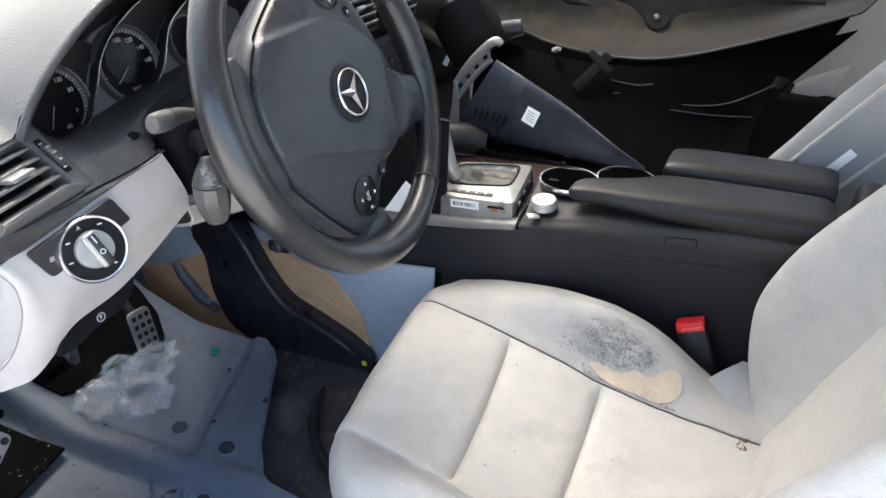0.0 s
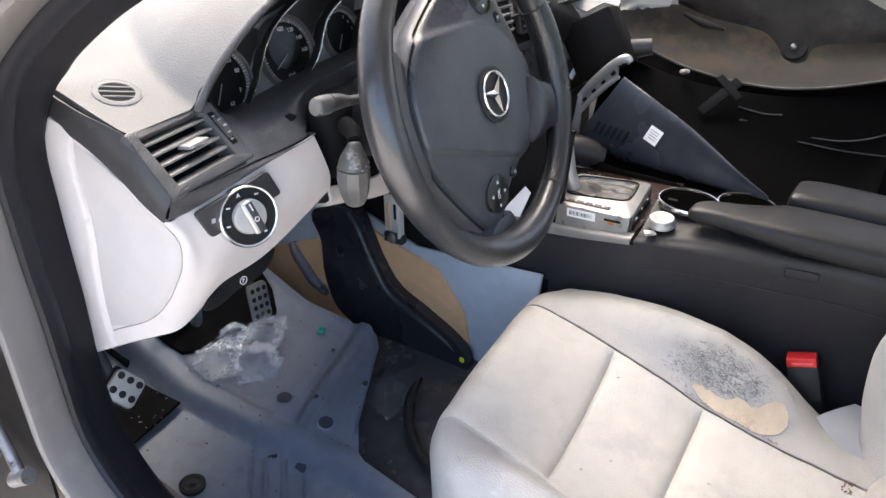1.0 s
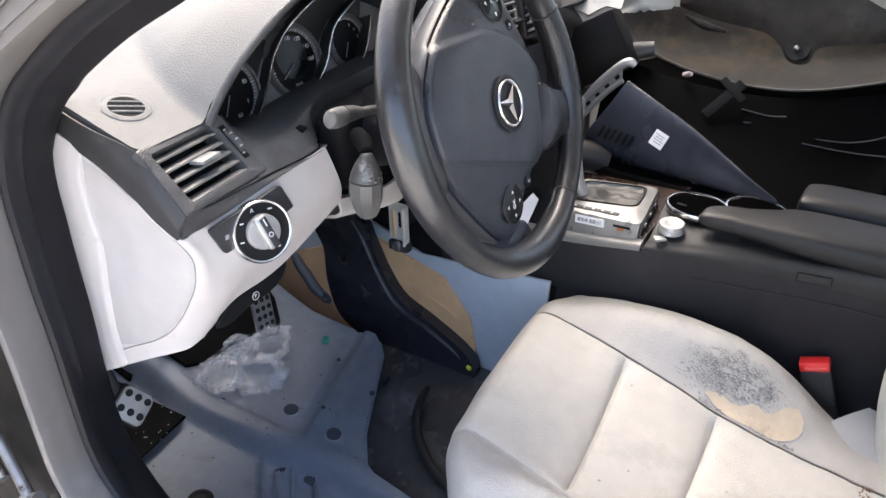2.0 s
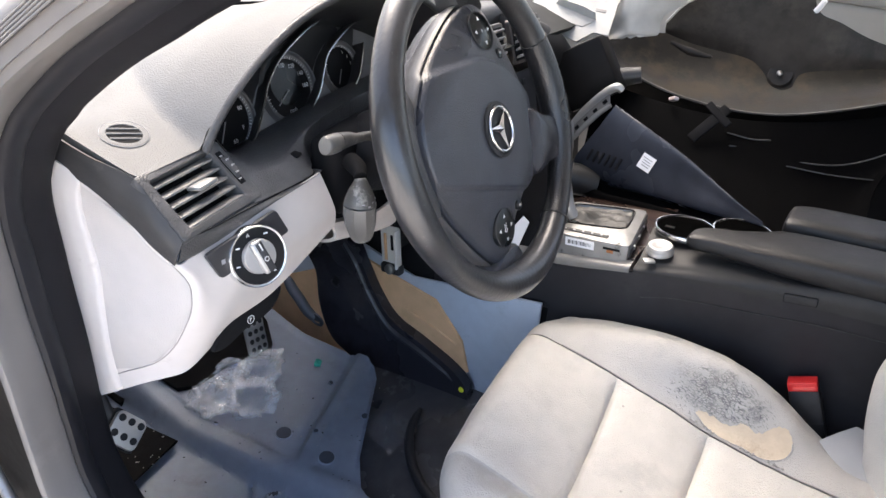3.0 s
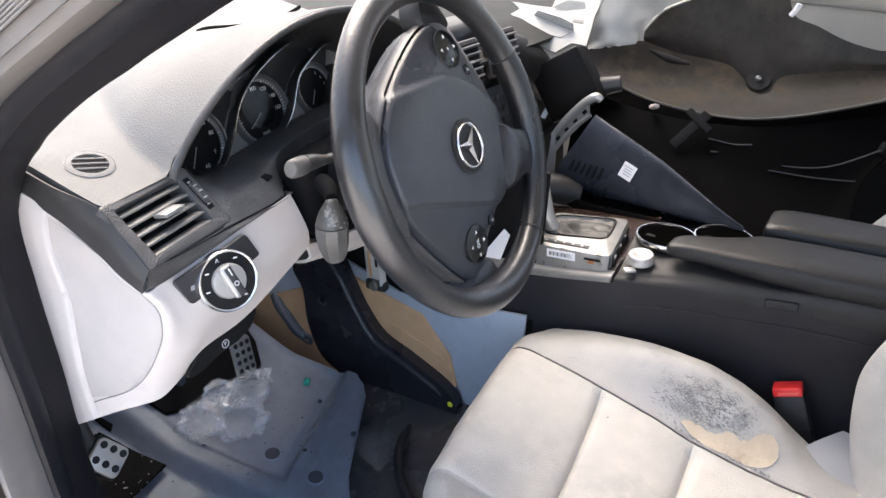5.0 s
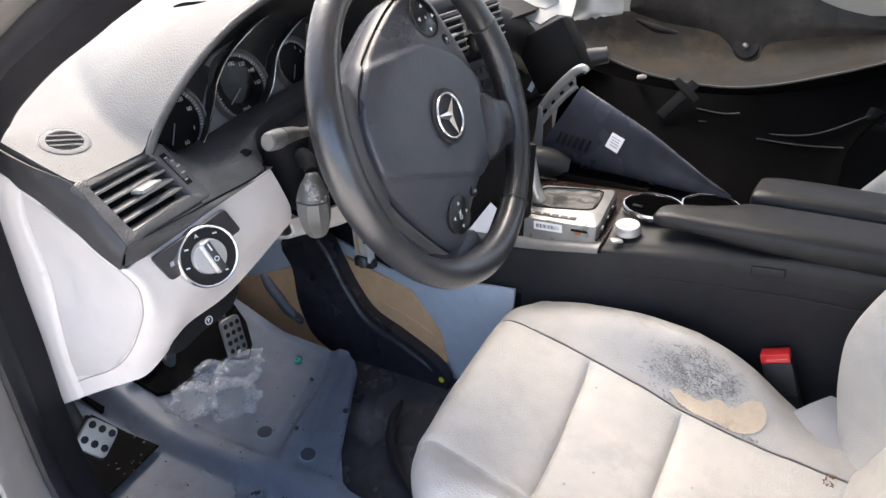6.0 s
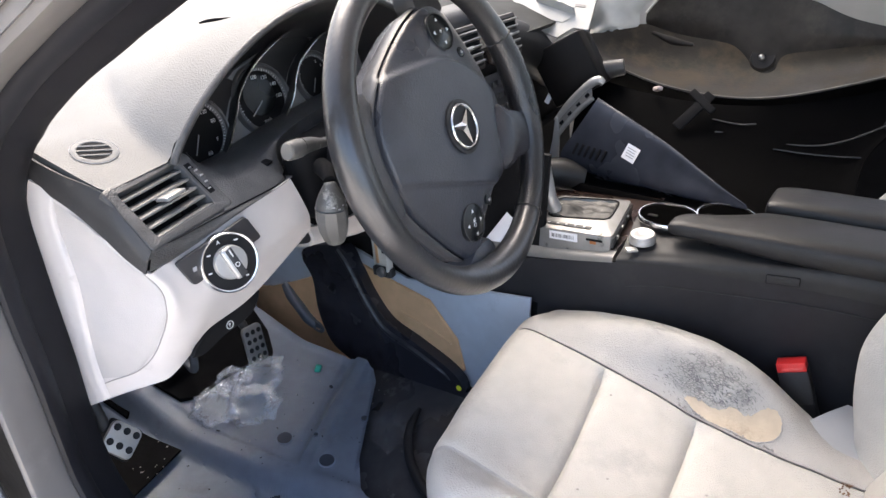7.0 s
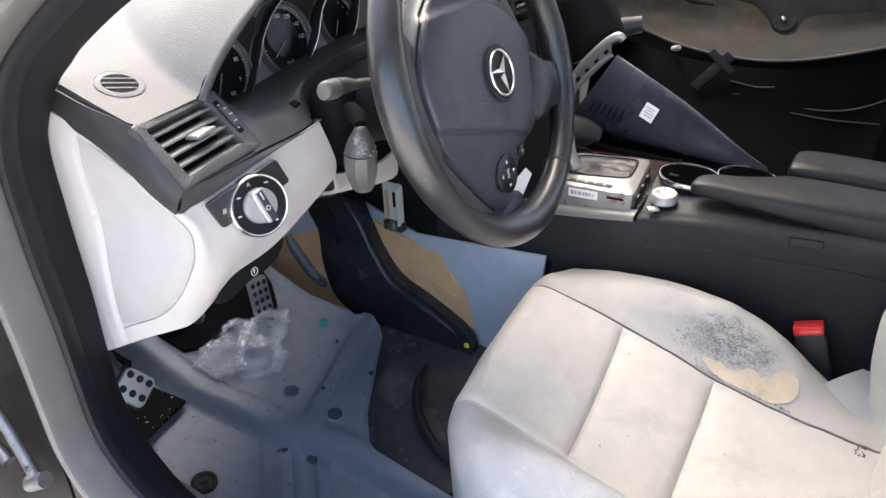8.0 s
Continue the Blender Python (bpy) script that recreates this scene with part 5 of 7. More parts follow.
ap = pedal("accelerator_pedal", "brushed steel accelerator pedal with rubber studs", AP, 0.044, 0.070, [(-0.0135 + 0.0135 * (k % 3), -0.024 + 0.0155 * (k // 3)) for k in range(12)], (0.41, 0.9, 0.22))
part("arm", tube(bmesh.new(), [AP @ V(0, 0.03, -0.012), (0.41, 1.0, 0.40), (0.40, 1.08, 0.55)], 0.008, 10), BLACK_TRIM, ap)
bp = thing("brake_pedal", "black brake pedal arm in the dark footwell", "pedal", (0.28, 0.86, 0.3))
part("arm", tube(bmesh.new(), [(0.25, 0.86, 0.40), (0.272, 0.885, 0.335), (0.295, 0.93, 0.29), (0.30, 0.98, 0.33)], 0.007, 10), PIPE_GREY, bp)
part("pad", box(bmesh.new(), (0.07, 0.012, 0.05), pose(0.30, 0.985, 0.34, -25, 0, 0), 0.006), RUBBER, bp)
# dark sheet laid over the far floor as its shade
bm = bmesh.new()
shade_edge = [(0.20, 1.0), (0.250, 0.985), (0.262, 0.930), (0.290, 0.914), (0.345, 0.916), (0.392, 0.908), (0.424, 0.880), (0.452, 0.900), (0.480, 0.940), (0.500, 1.00), (0.51, 1.14), (0.20, 1.14)]
top = [bm.verts.new(V(x, y, floor_z(x, y) + 0.008 + 0.02 * max(0, y - 0.96))) for x, y in shade_edge]
low = [bm.verts.new(v.co - V(0, 0, 0.007)) for v in top]
bm.faces.new(top)
for k in range(len(top)):
    bm.faces.new((top[k - 1], top[k], low[k], low[k - 1]))
tagged(part("toe_board_shade", bm, CARPET, None), "dark sheet put in for the shade on the toe board below the pedals", "carpet")

# ---- crumpled clear bag on the floor ----
def crumple(name, centre, size, seed, parent):
    bm = bmesh.new()
    bmesh.ops.create_icosphere(bm, subdivisions=5, radius=1.0)
    for v in bm.verts:
        d = v.co.normalized()
        q = d * 1.8 + V(seed, seed * 2, 0)
        f = 1 + 0.30 * noise.noise(q) - 0.42 * abs(noise.noise(q * 1.3)) - 0.30 * abs(noise.noise(q * 2.6)) - 0.04 * abs(noise.noise(q * 5.0))
        v.co = V(centre[0] + d.x * f * size[0], centre[1] + d.y * f * size[1], centre[2] + max(-0.9, d.z * f) * size[2])
    return part(name, bm, FILM, parent, angle=30)


bag = thing("plastic_bag", "crumpled clear plastic bag on the steel floor", "plastic bag", (0.33, 0.86, 0.22))
for k, (c, sz) in enumerate((((0.315, 0.832, 0.240), (0.047, 0.047, 0.034)), ((0.276, 0.884, 0.236), (0.045, 0.043, 0.030)), ((0.375, 0.876, 0.243), (0.056, 0.040, 0.032)), ((0.330, 0.898, 0.250), (0.036, 0.032, 0.028)))):
    crumple("fold", (c[0] + 0.012, c[1] - 0.010, c[2] - 0.002), sz, 3.1 + 7.7 * k, bag)

# ---- driver's seat ----
seat = thing("driver_seat", "light grey leather driver's seat, cracked inner bolster with bare foam", "car seat", (0.38, 0.15, 0.2))
SEAM_Y = [-0.12, -0.03, 0.03, 0.087, 0.15, 0.21, 0.27, 0.325, 0.375, 0.43]
SEAM_Z = [0.385, 0.385, 0.387, 0.390, 0.400, 0.416, 0.429, 0.438, 0.446, 0.448]
CREST_Y = [-0.12, -0.05, 0.0, 0.03, 0.078, 0.146, 0.228, 0.313, 0.402, 0.45]
CREST_Z = [0.376, 0.380, 0.392, 0.410, 0.447, 0.473, 0.477, 0.465, 0.439, 0.416]
FRONT_X = [0.12, 0.135, 0.16, 0.20, 0.24, 0.35, 0.45, 0.55, 0.585, 0.605, 0.62]
FRONT_Y = [0.268, 0.300, 0.337, 0.374, 0.398, 0.421, 0.432, 0.438, 0.430, 0.414, 0.386]


def lerp(x, xs, ys):
    return float(np.interp(x, xs, ys))


def eased(x, xs, ys, w):
    """Interpolation with its corners rounded off."""
    return sum(lerp(x + w * k / 3, xs, ys) for k in range(-3, 4)) / 7


def soft(a, b, x):
    t = max(0.0, min(1.0, (x - a) / (b - a)))
    return t * t * (3 - 2 * t)


def cross_seams(x):
    return 0.248 + 0.122 * (x - 0.25), 0.136 + 0.05 * (x - 0.33)


def seat_z(x, y):
    zs = eased(y, SEAM_Y, SEAM_Z, 0.03)
    zc = eased(y, CREST_Y, CREST_Z, 0.035)
    if x > 0.515:
        t = soft(0.515, 0.588, x)
        z = zs + (zc - zs) * t + 0.006 * math.sin(math.pi * min(1, (x - 0.515) / 0.073))
        if x > 0.594:
            z -= 0.040 * ((x - 0.594) / 0.024) ** 2
    elif x < 0.245:
        t = soft(0.245, 0.185, x)
        z = zs + (zc - zs) * t * 0.9 + 0.006 * math.sin(math.pi * min(1, (0.245 - x) / 0.06))
        if x < 0.185:
            z -= 0.05 * ((0.185 - x) / 0.05) ** 2
    else:
        s = (x - 0.38) / 0.135
        z = zs - (0.020 - 0.012 * soft(0.25, 0.40, y)) * (1 - s * s)
        s1, s2 = cross_seams(x)
        tame = soft(0.0, 0.022, min(x - 0.245, 0.515 - x))
        for s_ in (s1, s2):
            z -= tame * 0.009 * math.exp(-abs(y - s_) / 0.015) + tame * 0.006 * math.exp(-abs(y - s_) / 0.003)
        z += 0.003
    for sx in (0.515, 0.245):
        z -= 0.0024 * math.exp(-abs(x - sx) / 0.004)
    z += 0.0016 * noise.noise(V(x * 22, y * 22, 1)) + 0.0008 * noise.noise(V(x * 60, y * 60, 7))
    return z


def seat_rows(x0, x1, nx, y0, y1, ny, roll):
    """Rows of the cushion's skin; with roll it goes on over the front edge."""
    rows = []
    for j in range(ny + 1):
        row = []
        for i in range(nx + 1):
            x = x0 + (x1 - x0) * i / nx
            lo = y0(x) if callable(y0) else y0
            hi = eased(x, FRONT_X, FRONT_Y, 0.02) - 0.035 if roll else y1(x)
            y = lo + (hi - lo) * j / ny
            row.append(V(x, y, seat_z(x, y)))
        rows.append(row)
    if roll:
        for k in range(1, 9):
            a = radians(90 * k / 8)
            rows.append([p + V(0, 0.035 * math.sin(a), -0.045 * (1 - math.cos(a))) for p in rows[ny]])
        rows.append([V(p.x, p.y - 0.015, 0.30) for p in rows[-1]])
        rows.append([V(p.x, p.y - 0.04, 0.24) for p in rows[-1]])
    return rows


part("rear_panel", skin(seat_rows(0.245, 0.515, 60, -0.12, lambda x: cross_seams(x)[1], 50, False)), LEATHER, seat)
part("middle_panel", skin(seat_rows(0.245, 0.515, 60, lambda x: cross_seams(x)[1], lambda x: cross_seams(x)[0], 30, False)), LEATHER, seat)
part("front_panel", skin(seat_rows(0.245, 0.515, 60, lambda x: cross_seams(x)[0], None, 40, True)), LEATHER, seat)
inner_bolster = seat_rows(0.515, 0.618, 40, -0.12, None, 90, True)
inner_bolster = [r + [V(r[-1].x - 0.004, r[-1].y, min(r[-1].z, 0.36)), V(r[-1].x - 0.012, r[-1].y, 0.26)] for r in inner_bolster]
part("inner_bolster", skin(inner_bolster), BOLSTER, seat, "grey leather bolster with cracked, peeling skin")
outer_bolster = seat_rows(0.135, 0.245, 30, -0.12, None, 90, True)
outer_bolster = [[V(r[0].x + 0.012, r[0].y, 0.26), V(r[0].x + 0.003, r[0].y, min(r[0].z, 0.36))] + r for r in outer_bolster]
part("outer_bolster", skin(outer_bolster), LEATHER_GREY, seat, "grey grained leather bolster")
bm = bmesh.new()
tube(bm, [V(0.515, y, seat_z(0.515, y) + 0.0003) for y in [-0.08 + 0.0125 * k for k in range(37)]], 0.0013, 8, 3)
part("seam", bm, SEAM, seat)
upper = [(0.5273, 0.1711), (0.5321, 0.1649), (0.5332, 0.1521), (0.5322, 0.1341), (0.5345, 0.1224), (0.5386, 0.1137), (0.5411, 0.1052), (0.5393, 0.093), (0.5436, 0.0839), (0.5540, 0.0724), (0.5590, 0.0610), (0.5545, 0.0500), (0.5430, 0.0455)]
lower = [(0.5261, 0.1695), (0.5248, 0.1637), (0.5215, 0.1541), (0.5190, 0.1366), (0.5185, 0.1249), (0.5190, 0.1167), (0.5200, 0.1007), (0.5190, 0.0863), (0.5205, 0.0707), (0.5235, 0.0624), (0.5264, 0.0567), (0.5313, 0.0508), (0.5383, 0.0469)]
ragged_up = [(p.x + 0.0022 * noise.noise(V(k * 0.55, 0, 5)) + 0.0009 * noise.noise(V(k * 1.7, 2, 5)), p.y + 0.0012 * noise.noise(V(k * 0.8, 7, 5))) for k, p in enumerate(spline([(x, y, 0) for x, y in upper], 5))]
ragged_low = [(p.x + 0.0006 * noise.noise(V(k * 0.9, 4, 5)), p.y) for k, p in enumerate(spline([(x, y, 0) for x, y in lower], 5))]
bm = bmesh.new()
rows = []
for (xa, ya), (xb, yb) in zip(ragged_low, ragged_up):
    row = []
    for k in range(9):
        w = k / 8
        x, y = xa + (xb - xa) * w, ya + (yb - ya) * w
        row.append(V(x, y, seat_z(x, y) + 0.0016 - 0.0005 * math.sin(math.pi * w) + 0.0004 * noise.noise(V(x * 160, y * 160, 3))))
    rows.append(row)
grid(bm, rows)
part("bare_foam", bm, FOAM, seat, "bare tan foam showing through torn leather")
hole = ragged_low + ragged_up[::-1]
torn = [V(x, y, 0) for x, y in hole]
part("torn_lip", tube(bmesh.new(), [V(p.x, p.y, seat_z(p.x, p.y) + 0.0010) for p in torn], [0.0006 + 0.0008 * abs(noise.noise(V(k * 0.8, 1, 9))) for k in range(len(torn))], 6, 1, closed=True), BOLSTER, seat, "curled torn edge of the leather")
bm = bmesh.new()
for k in range(46):
    x, y = 0.5172 + 0.0035 * random.random(), random.choice((0.048 + 0.02 * random.random(), 0.085 + 0.02 * random.random(), 0.14 + 0.035 * random.random()))
    g = random.uniform(0.0008, 0.0022)
    box(bm, (g, g * 2.2, g * 0.8), Matrix.Translation((x, y, seat_z(x, y) + 0.0012)) @ Euler((random.random(), random.random(), random.random() * 3)).to_matrix().to_4x4())
tagged(part("leather_shred", bm, SEAM, seat, smooth=False), kind="stuff")
bm = bmesh.new()
for k in range(900):
    x, y = 0.518 + 0.062 * random.random(), 0.06 + 0.16 * random.random()
    lobes = min((x - 0.556) ** 2 / 0.0004 + (y - 0.115) ** 2 / 0.0018, (x - 0.540) ** 2 / 0.0003 + (y - 0.185) ** 2 / 0.0011)
    if lobes > 0.5 + 0.7 * random.random() or (y < 0.17 and x < 0.536):
        continue
    a, l, w = random.uniform(-0.4, 0.4) + 1.35, random.uniform(0.001, 0.0035), random.uniform(0.0003, 0.0006)
    d, n = V(math.cos(a), math.sin(a), 0) * l, V(-math.sin(a), math.cos(a), 0) * w
    q = []
    for v in (d, n, -d, -n):
        q.append(bm.verts.new(V(x + v.x, y + v.y, seat_z(x + v.x, y + v.y) + 0.0005)))
    q[1].co.z += 0.0008
    bm.faces.new(q)
tagged(part("peeling_skin", bm, DIAL_RING, seat, smooth=False), kind="stuff")
for x, y in ((0.475, 0.255), (0.345, 0.205), (0.30, 0.225), (0.41, 0.10)):
    part("burn_spot", lathe(bmesh.new(), [(0.0018, 0.0), (0.0012, 0.0005), (0.0, 0.0005)], Matrix.Translation((x, y, seat_z(x, y) + 0.0004)), 10, False), SEAM, seat)
part("base", box(bmesh.new(), (0.42, 0.40, 0.10), pose(0.38, 0.14, 0.25), 0.03), BLACK_DEEP, seat)
part("side_shield", surface([[V(0.575, 0.030, 0.396), V(0.605, 0.006, 0.406), V(0.634, -0.018, 0.412)], [V(0.566, 0.0, 0.390), V(0.602, -0.03, 0.402), V(0.632, -0.05, 0.408)], [V(0.560, -0.05, 0.380), V(0.60, -0.08, 0.39), V(0.63, -0.10, 0.39)]], 5, 5, 0.006), SHIELD, seat, "pale grey plastic seat side shield")
bm = bmesh.new()
for k in range(26):
    y, z = -0.040 + random.uniform(-0.006, 0.006), 0.0
    x = 0.505 + random.uniform(-0.009, 0.009)
    box(bm, (0.0015, 0.002, 0.001), Matrix.Translation((x, y, seat_z(x, y) + 0.001)) @ Euler((random.random(), random.random(), random.random() * 6)).to_matrix().to_4x4())
tagged(part("crumbs", bm, CRUMB, seat, smooth=False), kind="stuff")


def back_y(x, z):
    y = -0.058 - 0.36 * (z - 0.38)
    side = x - 0.385
    u = abs(side)
    edge = 0.150
    lift = eased(z, [0.33, 0.38, 0.424, 0.51, 0.572, 0.619, 0.674, 0.719, 0.95], [-0.01, 0.015, 0.047, 0.097, 0.113, 0.110, 0.097, 0.080, 0.03], 0.05)
    y += lift * soft(edge, 0.205, u)
    y -= 0.11 * soft(0.208, 0.250, u) ** 2
    y -= 0.007 * math.exp(-abs(u - edge) / 0.006)
    y -= 0.006 * math.exp(-abs(z - 0.70) / 0.008) * (u < edge)
    y -= 0.004 * math.exp(-abs(u - 0.06) / 0.008) * (u < edge)
    y += 0.0015 * noise.noise(V(x * 18, z * 18, 4))
    return y


def back_rows(x0, x1, nx):
    return [[V(x0 + (x1 - x0) * i / nx, back_y(x0 + (x1 - x0) * i / nx, z), z) for i in range(nx + 1)] for z in [0.31 + 0.64 * j / 80 for j in range(81)]]


backrest = part("backrest", skin(back_rows(0.235, 0.535, 60)), LEATHER, seat)
part("back_bolster", skin(back_rows(0.535, 0.635, 40)), LEATHER, backrest)
part("back_bolster", skin(back_rows(0.135, 0.235, 40)), LEATHER, backrest)
bm = bmesh.new()
tube(bm, [V(0.535, back_y(0.535, z) + 0.0006, z) for z in [0.36 + 0.05 * k for k in range(11)]], 0.0011, 6, 3)
part("back_seam", bm, SEAM, backrest)

# ---- centre console ----
console = thing("centre_console", "black centre console between the front seats", "console", (0.72, 0.2, 0.3))
CON = [(0.611, 0.66, 0.480, 0.486), (0.611, 0.46, 0.507, 0.514), (0.612, 0.314, 0.543, 0.553), (0.630, 0.205, 0.552, 0.570), (0.648, 0.10, 0.557, 0.583), (0.655, -0.02, 0.565, 0.598), (0.662, -0.35, 0.580, 0.61)]
bm = surface([[V(x, y, z) for x, y, z, _ in CON],
              [V(x + 0.006 + 0.10 * max(0, x - 0.61), y, z - 0.07) for x, y, z, _ in CON],
              [V(x + 0.012 + 0.25 * max(0, x - 0.61), y, z - 0.18) for x, y, z, _ in CON],
              [V(x + 0.016 + 0.30 * max(0, x - 0.61), y, 0.20) for x, y, z, _ in CON]], 5, 5, -0.004)
part("side_panel", bm, CONSOLE_SIDE, console)
def side_point(y, drop):
    """A point of the side panel, drop below its upper edge."""
    x, z = (float(np.interp(-y, [-q[1] for q in CON], [q[k] for q in CON])) for k in (0, 2))
    return V(x + (0.006 + 0.10 * max(0, x - 0.61)) * drop / 0.07 - 0.0006, y, z - drop)


seam_drop = [(0.30, 0.040), (0.262, 0.032), (0.212, 0.030), (0.139, 0.028), (0.085, 0.025), (0.033, 0.024), (-0.10, 0.024)]
part("side_seam", tube(bmesh.new(), [side_point(y, d) for y, d in seam_drop], 0.0009, 6, 3), BLACK_TRIM, console, "dusty seam along the console side")
TOPS = CON[2:]
bm = surface([[V(x - 0.003, y + 0.002, z + 0.001) for x, y, z, _ in TOPS],
              [V(x - 0.003, y + 0.003, z + (t - z) * 0.6) for x, y, z, t in TOPS],
              [V(x + 0.004, y + 0.003, t) for x, y, z, t in TOPS],
              [V(x + 0.022, y + 0.002, t + 0.008 * (y > 0.15)) for x, y, z, t in TOPS],
              [V(0.72, y + 0.012 * (y > 0.25), 0.578 + 0.012 * (0.31 - y)) for x, y, z, t in TOPS],
              [V(0.772, y + 0.004 * (y > 0.25), 0.579 + 0.012 * (0.31 - y)) for x, y, z, t in TOPS],
              [V(0.782, y - 0.002, 0.560) for x, y, z, t in TOPS]], 6, 5)
part("upper_shell", bm, CONSOLE_TOP, console)
bm = surface([[V(0.6085, 0.66, 0.484), V(0.6085, 0.46, 0.511), V(0.609, 0.322, 0.5415)],
              [V(0.609, 0.66, 0.494), V(0.609, 0.46, 0.522), V(0.609, 0.322, 0.551)],
              [V(0.622, 0.66, 0.503), V(0.622, 0.46, 0.529), V(0.622, 0.322, 0.556)]], 5, 4)
part("silver_strip", bm, STRIP_SILVER, console, "tarnished silver trim strip")
bm = surface([[V(0.621, 0.66, 0.5025), V(0.621, 0.46, 0.5285), V(0.621, 0.322, 0.5555)],
              [V(0.65, 0.66, 0.512), V(0.65, 0.46, 0.537), V(0.65, 0.322, 0.560)],
              [V(0.84, 0.66, 0.512), V(0.84, 0.46, 0.537), V(0.84, 0.322, 0.560)]], 5, 4)
part("wood_panel", bm, WOOD, console, "dusty dark burr wood panel")
CB = basis((0.6445, 0.098, 0.5675), (0.10, -1, 0.12), (0.03, 0.10, 1))
part("latch_button", prism(bmesh.new(), rounded(0.020, 0.0055, 0.0015), 0.003, CB @ pose(0, 0, -0.0005), 0.0008), CONSOLE_TOP, console)
part("latch_joint", prism(bmesh.new(), rounded(0.0212, 0.0067, 0.002), 0.0008, CB @ pose(0, 0, -0.0005)), BLACK_DEEP, console)


def lid(stations, parent, name):
    """An armrest lid: rounded sections (y, x centre, half width, z centre, half height)."""
    st = [spline([(y, cx, w) for y, cx, w, _, _ in stations], 5), spline([(y, z, h) for y, _, _, z, h in stations], 5)]
    rows = []
    for a, b in zip(*st):
        ring = []
        for k in range(28):
            t = 2 * math.pi * k / 28
            c, s = math.cos(t), math.sin(t)
            ring.append(V(a.y + a.z * math.copysign(abs(c) ** 0.45, c), a.x, b.y + b.z * math.copysign(abs(s) ** 0.6, s)))
        rows.append(ring)
    bm = bmesh.new()
    vs = grid(bm, rows, loop_u=True)
    bm.faces.new(vs[0][::-1])
    bm.faces.new(vs[-1])
    return part(name, bm, ARM_LEATHER, parent)


lid([(0.262, 0.660, 0.010, 0.600, 0.004), (0.257, 0.664, 0.018, 0.600, 0.009), (0.240, 0.669, 0.025, 0.601, 0.012), (0.208, 0.676, 0.030, 0.602, 0.013), (0.170, 0.690, 0.042, 0.602, 0.015), (0.141, 0.700, 0.050, 0.602, 0.018), (0.05, 0.705, 0.052, 0.605, 0.021), (-0.05, 0.708, 0.052, 0.609, 0.022), (-0.075, 0.708, 0.049, 0.607, 0.019)], console, "armrest_lid")
lid([(0.156, 0.800, 0.030, 0.610, 0.008), (0.148, 0.802, 0.040, 0.611, 0.014), (0.10, 0.806, 0.045, 0.612, 0.018), (-0.05, 0.812, 0.046, 0.616, 0.020), (-0.075, 0.812, 0.043, 0.614, 0.018)], console, "armrest_lid")
part("armrest_plinth", box(bmesh.new(), (0.10, 0.29, 0.03), pose(0.712, 0.06, 0.582, -4, 0, -2), 0.008), BLACK_DEEP, console)
part("rear_block", box(bmesh.new(), (0.21, 0.24, 0.06), pose(0.73, -0.22, 0.60, 3, 0, 0), 0.015, 3), BLACK_SOFT, console)
for cx, cy, r in ((0.718, 0.281, 0.043), (0.766, 0.207, 0.042)):
    m = Matrix.Translation((cx, cy, 0.5865)) @ Euler((radians(-2), 0, 0)).to_matrix().to_4x4()
    part("cup_rim", lathe(bmesh.new(), [(r + 0.001, -0.006), (r + 0.0024, 0.0), (r + 0.0014, 0.0022), (r - 0.0005, 0.0022), (r - 0.0015, -0.004)], m, 48, False), CHROME, console, "chrome cup holder rim")
    # flat black disc stands in for the shaded depth of the cup
    well = part("cup_well_shade", lathe(bmesh.new(), [(r - 0.0015, 0.0), (r - 0.003, -0.0), (0.0, 0.0006)], m, 48, False), VOID_SHADE, console)
    part("cup_spring", box(bmesh.new(), (0.008, 0.014, 0.002), m @ pose(-r * 0.35, r * 0.45, 0.0016), 0.0008), BLACK_DEEP, well)
knob = thing("rotary_controller", "silver rotary controller knob on the console", "control knob", (0.643, 0.295, 0.57))
KM = Matrix.Translation((0.6445, 0.2935, 0.574)) @ Euler((radians(-4), radians(-6), 0)).to_matrix().to_4x4()
part("collar", lathe(bmesh.new(), [(0.0195, -0.003), (0.0195, 0.002), (0.0180, 0.004), (0.0, 0.004)], KM, 40, False), SATIN, knob)
part("cap", lathe(bmesh.new(), [(0.0160, 0.003), (0.0182, 0.004), (0.0182, 0.0075), (0.0168, 0.0098), (0.0118, 0.0103), (0.0104, 0.0094), (0.0, 0.0096)], KM, 40, False), SATIN, knob)
button = thing("console_button", "small silver push button beside the controller", "button", (0.625, 0.305, 0.56))
part("key", box(bmesh.new(), (0.017, 0.011, 0.004), KM @ pose(-0.0255, 0.007, -0.0055, 0, 8, -50), 0.0012), SATIN, button)
part("mark", box(bmesh.new(), (0.007, 0.003, 0.0004), KM @ pose(-0.0255, 0.007, -0.0031, 0, 8, -50)), INK_GREY, button)

# gear selector
shifter = thing("gear_selector", "silver gear selector frame with a barcode sticker", "gear selector", (0.67, 0.38, 0.55))
ring = [V(0.752, 0.350, 0.583), V(0.618, 0.330, 0.578), V(0.617, 0.452, 0.563), V(0.722, 0.464, 0.575)]
well_ring = [V(0.738, 0.366, 0.5815), V(0.664, 0.355, 0.5805), V(0.648, 0.448, 0.569), V(0.710, 0.458, 0.5745)]


def quad_ring(scale, dz, cut=0.08, ring=ring):
    c = sum(ring, V(0, 0, 0)) / 4
    pts = []
    for k in range(4):
        p, n_, q = ring[k - 1], ring[k], ring[(k + 1) % 4]
        for t in (0, 0.5, 1):
            e = n_ + (p - n_) * cut * (1 - t) ** 2 + (q - n_) * cut * t ** 2
            pts.append(c + (e - c) * scale + V(0, 0, dz))
    return pts


